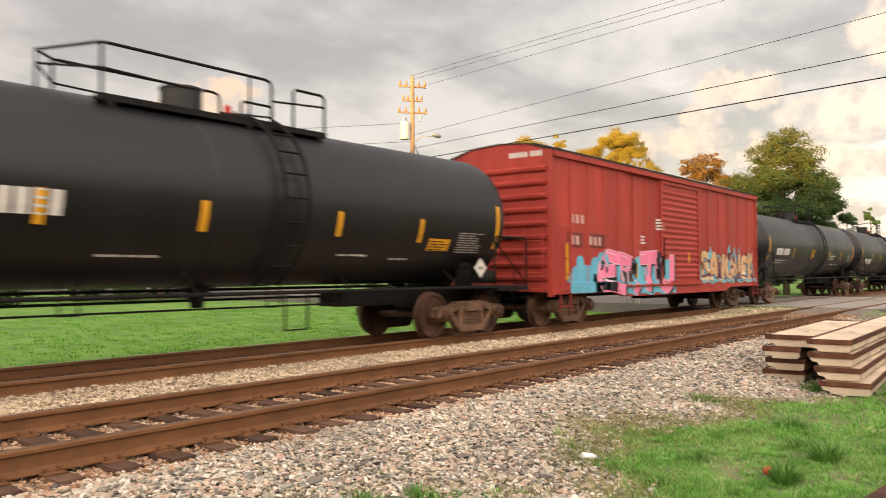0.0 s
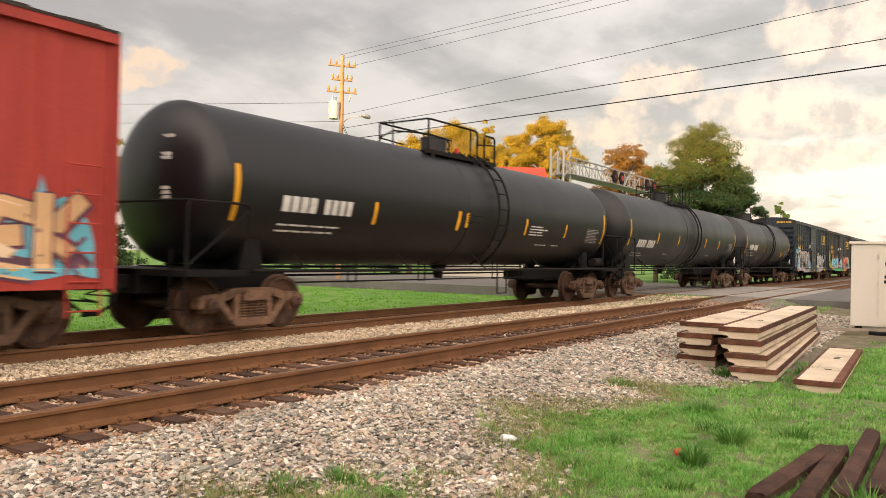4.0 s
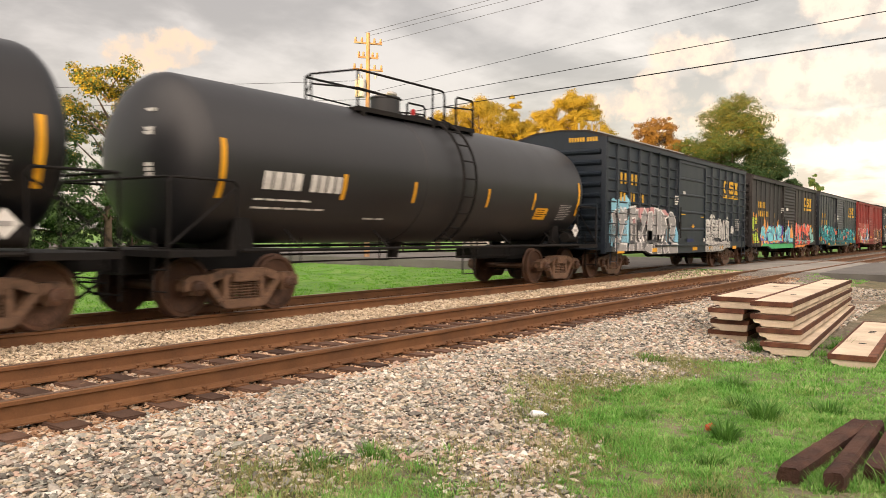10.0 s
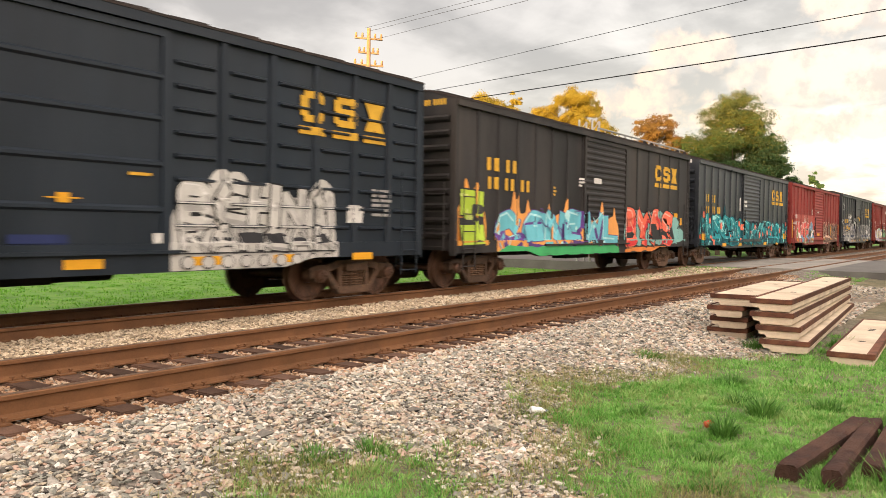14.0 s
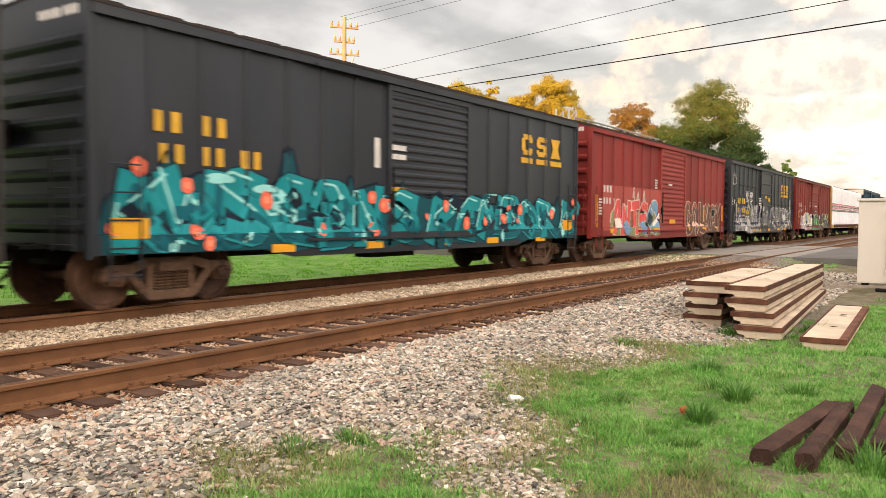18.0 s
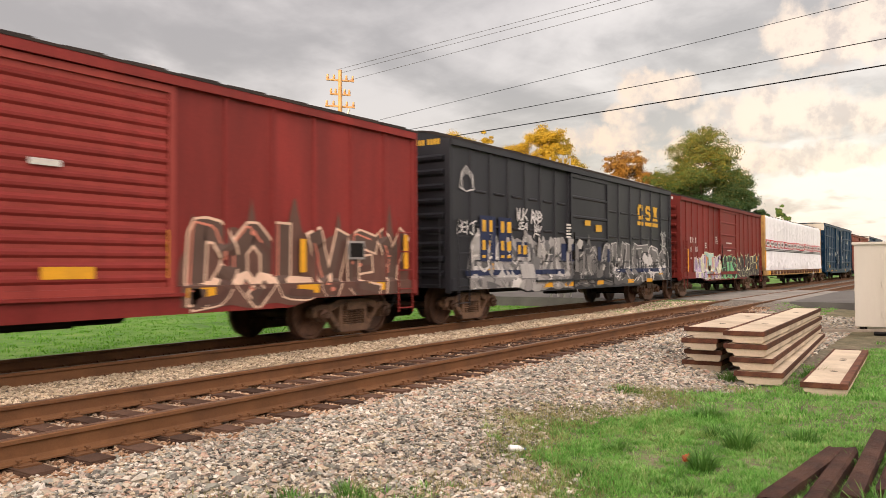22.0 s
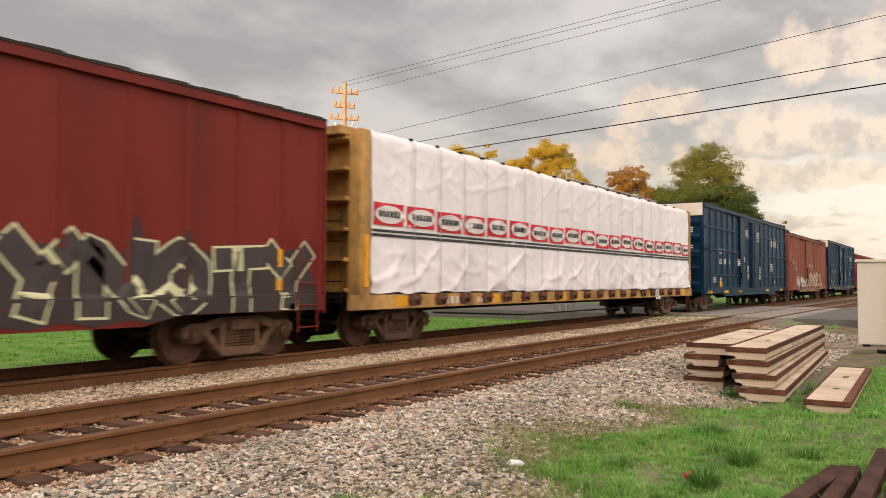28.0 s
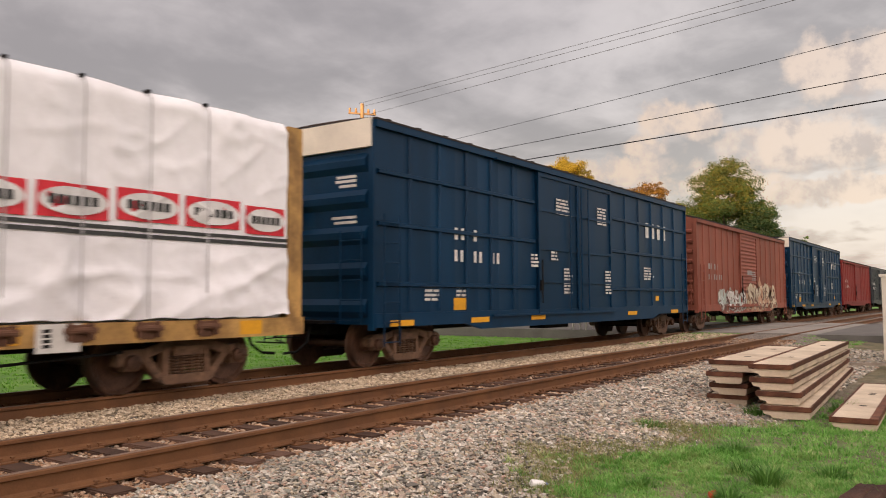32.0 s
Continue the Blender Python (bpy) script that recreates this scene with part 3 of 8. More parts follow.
def build_track(name, first, x_ties, tie_offset, seed):
    rng = random.Random(seed)
    track = tagged(new(name), "rusty railway track on wooden ties", "track", kind="structure")
    for y in (first, first + GAUGE):
        g = Geo().prism(rail_profile(y), "x", -220, 420)
        rail = part("rail", g, RAIL_RUST, track, "brown rusted steel rail")
        part("running_surface", Geo().box(-220, 420, y - 0.03, y + 0.03, 0.0, 0.003), RAIL_TOP, rail, "worn top of the rail")
    mid = first + GAUGE / 2
    tie_mesh = [mesh_of("tie", Geo().box(-0.105 - 0.012 * (k % 3), 0.11 + 0.01 * (k % 2), -1.17, 1.17, -0.36, -0.196), TIE_WOOD, bevel=0.012) for k in range(4)]
    plate = Geo()
    plate.box(-0.085, 0.085, -0.17, 0.15, -0.196, -0.182)
    for sx in (-0.055, 0.055):
        for sy in (-0.105, 0.095):
            plate.tube((sx, sy, -0.185), (sx, sy, -0.155), 0.011, 6)
            plate.box(sx - 0.016, sx + 0.016, sy - 0.018, sy + 0.018, -0.158, -0.145)
    plate_mesh = mesh_of("tie_plate", plate, RAIL_RUST)
    for i in range(x_ties):
        x = tie_offset + 0.437 * i + rng.uniform(-0.03, 0.03)
        turn = rng.uniform(-1.2, 1.2)
        shared("tie", tie_mesh[rng.randrange(4)], track, pose(x, mid + rng.uniform(-0.05, 0.05), rng.uniform(-0.006, 0.006), 0, 0, turn))
        if x < 24:
            for y in (first, first + GAUGE):
                shared("tie_plate", plate_mesh, track, pose(x, y, 0, 0, 0, 0 if y == first else 180))
    return track


build_track("track_near", NEAR_RAIL, 66, 0.62, 11)
build_track("track_far", FAR_RAIL, 60, 2.0, 12)

# ---------------------------------------------------------------- rolling stock
AXLE, WHEEL_R = 0.89, 0.44
WHEELSETS = []          # every wheelset, for the turning
TRAIN = []              # (car, place along the train)


def make_wheelset_mesh():
    g = Geo()
    for s in (-1, 1):
        prof = [(0.66, 0.02), (0.66, 0.13), (0.70, 0.14), (0.715, 0.33), (0.69, 0.385), (0.685, 0.465), (0.715, 0.468), (0.73, 0.442), (0.82, 0.436),
                (0.825, 0.385), (0.79, 0.36), (0.765, 0.14), (0.86, 0.12), (0.86, 0.02)]
        g.lathe([(s * a, r) for a, r in prof], "y", 36)
    g.tube((0, -1.16, 0), (0, 1.16, 0), 0.075, 12)
    for s in (-1, 1):                       # bearing end caps with their bolts
        g.lathe([(s * 1.02, 0.11), (s * 1.16, 0.11), (s * 1.18, 0.09), (s * 1.19, 0.03)], "y", 16)
        for k in range(3):
            a = 2 * math.pi * k / 3
            g.tube((0.06 * math.cos(a), s * 1.17, 0.06 * math.sin(a)), (0.06 * math.cos(a), s * 1.215, 0.06 * math.sin(a)), 0.018, 6)
    return mesh_of("wheelset", g, WHEEL_IRON, smooth=True)


def make_side_frame_mesh():
    g = Geo()
    top = [(-1.12, 0.40), (-1.12, 0.56), (-0.98, 0.62), (-0.70, 0.62), (-0.42, 0.70), (0.42, 0.70), (0.70, 0.62), (0.98, 0.62), (1.12, 0.56), (1.12, 0.40),
           (1.0, 0.40), (0.96, 0.50), (0.80, 0.50), (0.72, 0.46), (0.40, 0.57), (-0.40, 0.57), (-0.72, 0.46), (-0.80, 0.50), (-0.96, 0.50), (-1.0, 0.40)]
    # upper chord as a strip of quads between the outer and the inner line
    outer, inner = top[:10], top[10:][::-1]
    for i in range(9):
        g.prism([outer[i], outer[i + 1], inner[i + 1], inner[i]], "y", -0.085, 0.085)
    for s in (-1, 1):
        g.prism([(s * 0.76, 0.50), (s * 0.62, 0.52), (s * 0.34, 0.20), (s * 0.46, 0.16)], "y", -0.075, 0.075)       # slanting strut
        g.prism([(s * 0.40, 0.60), (s * 0.29, 0.60), (s * 0.29, 0.22), (s * 0.40, 0.22)], "y", -0.08, 0.08)        # column
        g.box(s * 0.89 - 0.12, s * 0.89 + 0.12, -0.07, 0.10, 0.33, 0.52)                                            # journal box
    g.prism([(-0.48, 0.16), (-0.36, 0.10), (0.36, 0.10), (0.48, 0.16), (0.44, 0.24), (-0.44, 0.24)], "y", -0.09, 0.09)
    g.box(-0.25, 0.25, -0.10, 0.13, 0.50, 0.64)                                                                     # bolster end
    return mesh_of("side_frame", g, TRUCK_IRON, bevel=0.012)


def make_springs_mesh():
    g = Geo()
    prof = [(0.245, 0.03)]
    for k in range(6):
        z = 0.245 + 0.043 * k
        prof += [(z + 0.001, 0.05), (z + 0.006, 0.062), (z + 0.022, 0.068), (z + 0.03, 0.062), (z + 0.036, 0.045)]
    g.lathe(prof + [(0.5, 0.03)], "z", 10, (0, -0.03, 0))
    return mesh_of("spring", g, TRUCK_IRON, smooth=True)


WHEELSET_MESH, SIDE_FRAME_MESH, SPRINGS_MESH = make_wheelset_mesh(), make_side_frame_mesh(), make_springs_mesh()
g = Geo().box(-0.2, 0.2, -1.0, 1.0, 0.46, 0.66).box(-0.28, 0.28, -0.3, 0.3, 0.6, 0.74)
for s in (-1, 1):
    g.tube((s * 0.42, -0.72, 0.36), (s * 0.42, 0.72, 0.36), 0.05, 8)
    g.box(s * 0.42 - 0.03, s * 0.42 + 0.03, -0.86, -0.64, 0.30, 0.56).box(s * 0.42 - 0.03, s * 0.42 + 0.03, 0.64, 0.86, 0.30, 0.56)
# inner truck parts in black, with the shade behind the side frames in their colour
BOLSTER_MESH = mesh_of("truck", g, STEEL_DARK, bevel=0.01)


def add_truck(car, x):
    truck = shared("truck", BOLSTER_MESH, car, pose(x, 0, 0), "brown cast-steel freight truck")
    for s in (-1, 1):
        shared("side_frame", SIDE_FRAME_MESH, truck, pose(0, s * 1.0, 0, 0, 0, 0 if s > 0 else 180))
        for q in (-0.2, -0.065, 0.07, 0.2):
            shared("spring", SPRINGS_MESH, truck, pose(q, s * 1.0, 0))
        w = shared("wheelset", WHEELSET_MESH, truck, pose(s * AXLE, 0, WHEEL_R))
        WHEELSETS.append(w)
    return truck


def coupler_mesh():
    g = Geo()
    g.box(-0.5, 0.32, -0.09, 0.09, 0.70, 0.90)
    g.prism([(0.30, -0.14), (0.62, -0.17), (0.66, -0.05), (0.50, 0.02), (0.60, 0.16), (0.30, 0.14)], "z", 0.68, 0.92)
    g.path([(0.3, 0.25, 0.78), (0.42, 0.28, 0.5), (0.62, 0.22, 0.34), (0.82, 0.1, 0.32)], 0.026, 8)      # air hose
    g.path([(-0.1, -0.9, 0.62), (0.12, -0.9, 0.56), (0.12, -0.2, 0.56)], 0.014, 6)                     # uncoupling lever
    return mesh_of("coupler", g, STEEL_DARK, bevel=0.008)


COUPLER_MESH = coupler_mesh()


def new_car(name, label, u0, u1):
    """A car whose body reaches from u0 to u1 along the train; its own x runs from its middle."""
    car = tagged(new(name), label, "freight car", "cars of the freight train")
    TRAIN.append((car, (u0 + u1) / 2))
    return car


def ladder(g, x, y, z0, z1, width, step=0.36, m=0, along="x"):
    def p(a, z):
        return (x + a, y, z) if along == "x" else (x, y + a, z)
    for a in (-width / 2, width / 2):
        g.tube(p(a, z0), p(a, z1), 0.014, 6, m)
    z = z0 + 0.08
    while z < z1:
        g.tube(p(-width / 2, z), p(width / 2, z), 0.012, 6, m)
        z += step
    return g


# --- lettering and paint: flat patches laid on a car side, following its posts
class Paint:
    """Thin painted shapes on a car side (x, z) in layers; depth(x) is how far the side stands out there."""

    def __init__(self, side_y, depth):
        self.geo, self.side_y, self.depth, self.depth_edge = Geo(), side_y, depth, 1.03

    def y(self, x, layer, z=2.0):
        return self.side_y - self.depth(x, z) - 0.004 - 0.004 * layer

    def bar(self, x0, x1, z0, z1, m=0, layer=0, lean=0.0):
        if z0 < self.depth_edge - 0.01 and z1 > self.depth_edge + 0.01:      # over the edge of the sill
            self.bar(x0, x1, z0, self.depth_edge - 0.005, m, layer)
            z0 = self.depth_edge + 0.005
        n = max(1, int(abs(x1 - x0) / 0.08))
        vs = []
        for i in range(n + 1):
            a = x0 + (x1 - x0) * i / n
            ya = self.y(a, layer, z0)
            vs += [(a, ya, z0), (a + lean, ya, z1)]
        self.geo.add(vs, [(2 * i, 2 * i + 2, 2 * i + 3, 2 * i + 1) for i in range(n)], m)

    def stroke(self, pts, width, m=0, layer=0, taper=0.0, reach=None):
        """A brush stroke along a polyline, with round ends, or with flat ends carried on by reach."""
        if reach is not None:
            ends = []
            for (ax, az), (bx, bz) in ((pts[1], pts[0]), (pts[-2], pts[-1])):
                d = math.hypot(bx - ax, bz - az) or 1
                ends.append((bx + (bx - ax) / d * reach, bz + (bz - az) / d * reach))
            pts = [ends[0], *pts[1:-1], ends[1]]
        dense = []
        for (x0, z0), (x1, z1) in zip(pts, pts[1:]):
            k = max(1, int(math.hypot(x1 - x0, z1 - z0) / 0.07))
            dense += [(x0 + (x1 - x0) * i / k, z0 + (z1 - z0) * i / k) for i in range(k)]
        dense.append(pts[-1])
        vs, total = [], len(dense) - 1
        for i, (x, z) in enumerate(dense):
            a, b = dense[max(i - 1, 0)], dense[min(i + 1, total)]
            dx, dz = b[0] - a[0], b[1] - a[1]
            d = math.hypot(dx, dz) or 1
            w = width / 2 * (1 - taper * i / max(total, 1))
            nx, nz = -dz / d * w, dx / d * w
            for s in (1, -1):
                vs.append((x + s * nx, self.y(x, layer, z + s * nz), z + s * nz))
        self.geo.add(vs, [(2 * i, 2 * i + 1, 2 * i + 3, 2 * i + 2) for i in range(total)], m)
        for x, z in (dense[0], dense[-1]) if reach is None else ():
            self.blob(x, z, width / 2, width / 2, m, layer + 0.1, 10)

    def blob(self, x, z, rx, rz, m=0, layer=0, n=18, rough=0.0, rng=random):
        ring = []
        for i in range(n):
            a = 2 * math.pi * i / n
            k = 1 + rough * rng.uniform(-1, 1)
            px, pz = x + rx * k * math.cos(a), z + rz * k * math.sin(a)
            ring.append((px, self.y(px, layer, pz), pz))
        ring.append((x, self.y(x, layer, z), z))
        self.geo.add(ring, [(i, (i + 1) % n, n) for i in range(n)], m)

    def mass(self, x0, x1, z0, z1, m=0, layer=0, rng=random, jag=0.22, spikes=0, rim=None, rim_width=0.05):
        """A solid painted field with a wavy or spiked upper edge, drawn in narrow columns."""
        h, n = z1 - z0, max(8, int((x1 - x0) / 0.05))
        f = [rng.uniform(1.6, 3.4) for _ in range(3)]
        a = [rng.uniform(0, 6.28) for _ in range(3)]
        peaks = [(rng.uniform(x0 + 0.2, x1 - 0.2), rng.uniform(0.10, 0.2), rng.uniform(0.25, 0.5)) for _ in range(spikes)]

        def top(x):
            w = sum(math.sin(f[k] * (k + 1) * 1.3 * x + a[k]) / (k + 1.2) for k in range(3)) / 1.9
            e = min(1.0, (x - x0) / 0.35, (x1 - x) / 0.35)
            s = max([max(0.0, 1 - abs(x - px) / pw) * ph for px, pw, ph in peaks] or [0])
            return z0 + h * (1 - jag * 0.5 + jag * 0.5 * w) * (0.45 + 0.55 * math.sqrt(max(e, 0))) + s * h
        for i in range(n):
            xa, xb = x0 + (x1 - x0) * i / n, x0 + (x1 - x0) * (i + 1) / n
            ta, tb = top(xa), top(xb)
            ba = z0 + 0.03 * math.sin(7 * xa + a[0])
            levels = [ba] + [v for v in (self.depth_edge - 0.005, self.depth_edge + 0.005) if ba < v < min(ta, tb)]
            for k, lo in enumerate(levels):
                ha, hb = (levels[k + 1],) * 2 if k + 1 < len(levels) else (ta, tb)
                self.geo.add([(xa, self.y(xa, layer, lo + 1e-4), lo), (xb, self.y(xb, layer, lo + 1e-4), lo), (xb, self.y(xb, layer, hb), hb), (xa, self.y(xa, layer, ha), ha)], [(0, 1, 2, 3)], m)
        if rim is not None:
            self.stroke([(x0 + (x1 - x0) * i / n, top(x0 + (x1 - x0) * i / n)) for i in range(n + 1)], rim_width, rim, layer + 0.5)

    def text_bars(self, x, z, widths, height, m=0, gap=0.14, layer=0, lean=0.0):
        """Writing that stays unread: a bar for each sign."""
        for w in widths:
            if w > 0:
                self.bar(x + w * 0.2, x + w * 0.8, z, z + height * 0.95, m, layer, lean)
                x += w + height * gap
            else:
                x -= w

    def small_print(self, x, z, width, lines, m=0, height=0.05, pitch=0.085, rng=random):
        for k in range(lines):
            w, p = width * rng.uniform(0.7, 1.0), x
            while p < x + w:
                q = min(p + rng.uniform(0.12, 0.4), x + w)
                self.bar(p, q, z - k * pitch, z - k * pitch + height, m)
                p = q + 0.05

    def done(self, name, mats, parent, label):
        low = self.depth.low                     # no paint hangs below the sill
        self.geo.v = [(x, y, max(z, low(x))) for x, y, z in self.geo.v]
        return part(name, self.geo, mats, parent, label)


# strokes of sprayed block letters in a unit square
SPRAY_FORMS = {
    "A": [[(0.04, 0), (0.38, 0.97), (0.64, 1), (0.96, 0)], [(0.24, 0.32), (0.76, 0.32)]],
    "B": [[(0.14, 0), (0.12, 1), (0.72, 0.97), (0.86, 0.76), (0.66, 0.54), (0.16, 0.52)], [(0.66, 0.54), (0.95, 0.28), (0.74, 0.03), (0.14, 0)]],
    "C": [[(0.92, 0.74), (0.62, 1), (0.2, 0.86), (0.06, 0.5), (0.2, 0.12), (0.6, 0), (0.94, 0.2)]],
    "D": [[(0.14, 0), (0.12, 1), (0.62, 0.94), (0.94, 0.52), (0.64, 0.05), (0.14, 0)]],
    "E": [[(0.94, 0.9), (0.36, 1), (0.1, 0.62), (0.12, 0.12), (0.92, 0.02)], [(0.15, 0.5), (0.74, 0.54)]],
    "H": [[(0.12, 0), (0.14, 1)], [(0.86, 0), (0.88, 1)], [(0.14, 0.5), (0.86, 0.5)]],
    "I": [[(0.5, 0), (0.5, 1)], [(0.2, 0), (0.8, 0.02)], [(0.2, 1), (0.8, 0.98)]],
    "K": [[(0.16, 0), (0.12, 1)], [(0.9, 1), (0.26, 0.46), (0.96, 0)]],
    "L": [[(0.2, 1), (0.14, 0.08), (0.92, 0.04)]],
    "M": [[(0.06, 0), (0.16, 1), (0.5, 0.36), (0.84, 1), (0.96, 0)]],
    "N": [[(0.1, 0), (0.1, 1), (0.86, 0.02), (0.9, 1)]],
    "O": [[(0.5, 0), (0.1, 0.3), (0.1, 0.7), (0.5, 1), (0.9, 0.7), (0.9, 0.3), (0.5, 0)]],
    "R": [[(0.1, 0), (0.16, 1)], [(0.16, 1), (0.82, 0.86), (0.76, 0.54), (0.2, 0.48)], [(0.44, 0.48), (0.96, 0)]],
    "S": [[(0.9, 0.86), (0.42, 1), (0.12, 0.76), (0.5, 0.52), (0.9, 0.28), (0.52, 0), (0.06, 0.12)]],
    "T": [[(0.02, 0.94), (0.98, 1)], [(0.5, 0.96), (0.52, 0)]],
    "U": [[(0.1, 1), (0.12, 0.2), (0.5, 0), (0.86, 0.2), (0.9, 1)]],
    "V": [[(0.04, 1), (0.46, 0), (0.96, 1)]],
    "W": [[(0.02, 1), (0.24, 0), (0.5, 0.66), (0.76, 0), (0.98, 1)]],
    "Y": [[(0.06, 1), (0.5, 0.5), (0.94, 1)], [(0.5, 0.5), (0.42, 0)]],
    "Z": [[(0.08, 0.84), (0.5, 1), (0.88, 0.82), (0.14, 0.06), (0.94, 0.04)]],
}


def graffiti(car, side_y, depth, x0, x1, z0, z1, forms, cols, seed, label, cloud=True, weight=0.42, mess=0, mass=None, spikes=0, glow=0, edge=0.035, sharp=False, block=0.0, skew=0.14):
    """A spray-painted piece: cloud behind, fat outlined letter strokes over a solid block, shine lines. cols: cloud, outline, fill, shine, extra."""
    rng = random.Random(seed)
    p = Paint(side_y, depth)
    letters = len(forms)
    w, h = (x1 - x0) / letters, z1 - z0
    if mass is not None:
        p.mass(x0 - 0.1, x1 + 0.1, z0, z1 + 0.02 * h, 0, 0, rng, 0.3, spikes, 1 if mass > 0 else None)
        if mass > 1:                             # a second field inside the first
            p.mass(x0 + 0.05, x1 - 0.05, z0 + 0.02, z1 - 0.08 * h, 2, 0.4, rng, 0.35, spikes)
    elif cloud:
        n = max(6, int((x1 - x0) / 0.35))
        for i in range(n):
            cx = x0 + (x1 - x0) * (i + 0.5) / n
            p.blob(cx, z0 + h * rng.uniform(0.35, 0.62), (x1 - x0) / n * rng.uniform(0.8, 1.2), h * rng.uniform(0.42, 0.6), 0, 0, 16, 0.18, rng)
    for k in range(letters):
        form = SPRAY_FORMS[forms[k]]
        ox, sx = x0 + w * (k - 0.06), w * rng.uniform(1.06, 1.2)
        sk, dz = rng.uniform(-0.6, 1.0) * skew * w, rng.uniform(-0.05, 0.05) * h
        fat = min(w, h * 0.85) * weight * rng.uniform(0.9, 1.1)
        lift = 0.12 * k
        lines = []
        for line in form:
            pts = [(ox + sx * (0.12 + 0.76 * a) + sk * b, z0 + fat * 0.45 + (h - fat * 0.9) * b + dz) for a, b in line]
            curved = []                          # round the corners off
            for (ax, az), (bx, bz) in zip(pts, pts[1:]):
                curved += [(ax + (bx - ax) * t, az + (bz - az) * t) for t in (0.12, 0.5, 0.88)]
            lines.append(pts if sharp else [pts[0]] + curved + [pts[-1]])
        for i, line in enumerate(lines if block else ()):       # the solid side of the letter, down and to one side
            for q in (0.4, 1.0):
                p.stroke([(x + block * q, z - 0.6 * block * q) for x, z in line], fat * 0.9 + edge, 4, 0.7 + lift + 0.03 * i, 0.0, fat * 0.3)
        for i, line in enumerate(lines):
            p.stroke(line, fat * 0.9 + 2 * edge, 1, 1 + lift + 0.03 * i, 0.0, fat * 0.3 + edge)
        for i, line in enumerate(lines):
            p.stroke(line, fat * 0.9, 2, 1.6 + lift + 0.03 * i, 0.0, fat * 0.3)
        for i, line in enumerate(lines):                       # shading inside the fill, then shine along one edge
            if not block:
                p.stroke([(x + fat * 0.14, z - fat * 0.20) for x, z in line[len(line) // 2:]], fat * 0.34, 4, 2.1 + lift + 0.03 * i)
            p.stroke([(x - fat * 0.3, z + fat * 0.26) for x, z in line[: max(3, 2 * len(line) // 3)]], fat * (0.05 if block else 0.10), 3, 2.5 + lift + 0.03 * i)
            if not block and rng.random() < 0.6:
                x, z = line[len(line) // 2]
                p.blob(x - fat * 0.1, z, fat * 0.16, fat * 0.12, 3, 2.6 + lift, 10)
    for k in range(mess):
        x, z = rng.uniform(x0, x1), rng.uniform(z0 + 0.05, z1 - 0.05)
        if rng.random() < 0.55:
            p.blob(x, z, rng.uniform(0.04, 0.26), rng.uniform(0.04, 0.2), rng.choice((0, 1, 2, 3, 4)), 4.2 + 0.05 * k, 12, 0.3, rng)
        else:
            pts = [(x, z)]
            for _ in range(4):
                pts.append((min(max(pts[-1][0] + rng.uniform(-0.12, 0.3), x0), x1), min(max(pts[-1][1] + rng.uniform(-0.18, 0.18), z0 + 0.05), z1)))
            p.stroke(pts, rng.uniform(0.02, 0.06), rng.choice((1, 3, 4)), 4.2 + 0.05 * k)
    for k in range(glow):                        # soft round spots of the last colour
        x, z, r = rng.uniform(x0, x1), rng.uniform(z0 + 0.1 * h, z1), rng.uniform(0.06, 0.13)
        p.blob(x, z, r, r * 1.1, 5, 7.0 + 0.05 * k, 14, 0.12, rng)
        p.blob(x, z, r * 0.5, r * 0.5, 6, 8.0 + 0.05 * k, 10, 0.12, rng)
    mats = [spray(c) for c in list(cols) + [(0.80, 0.16, 0.09), (0.85, 0.30, 0.18)][: 2 if glow else 0]]
    return p.done("graffiti", mats, car, label)


def paint_field(car, side_y, depth, x0, x1, z0, z1, colour, seed, label, layer=0.2, jag=0.3, puffs=0):
    """A plain sprayed field with a wavy top, or with round puffs along it."""
    rng, p = random.Random(seed), Paint(side_y, depth)
    p.mass(x0, x1, z0, z1, 0, layer, rng, jag)
    for k in range(puffs):
        r = rng.uniform(0.14, 0.3)
        p.blob(rng.uniform(x0 + 0.1, x1 - 0.1), z1 + rng.uniform(-0.3, 0.05), r, r, 0, layer + 0.2 + 0.05 * k, 20, 0.04, rng)
    low = depth.low
    p.geo.v = [(x, y, max(z, low(x))) for x, y, z in p.geo.v]
    return pieces("sprayed_field", p.geo, [spray(colour)], car, label)


def spray(c):
    name = "spray_paint_%02x%02x%02x" % tuple(int(v * 255) for v in c)
    return material(name, c, 0.55, 0.0, 0.18, 4, 40, 0.03, tuple(v * 0.55 for v in c), 0.3, streak=2)


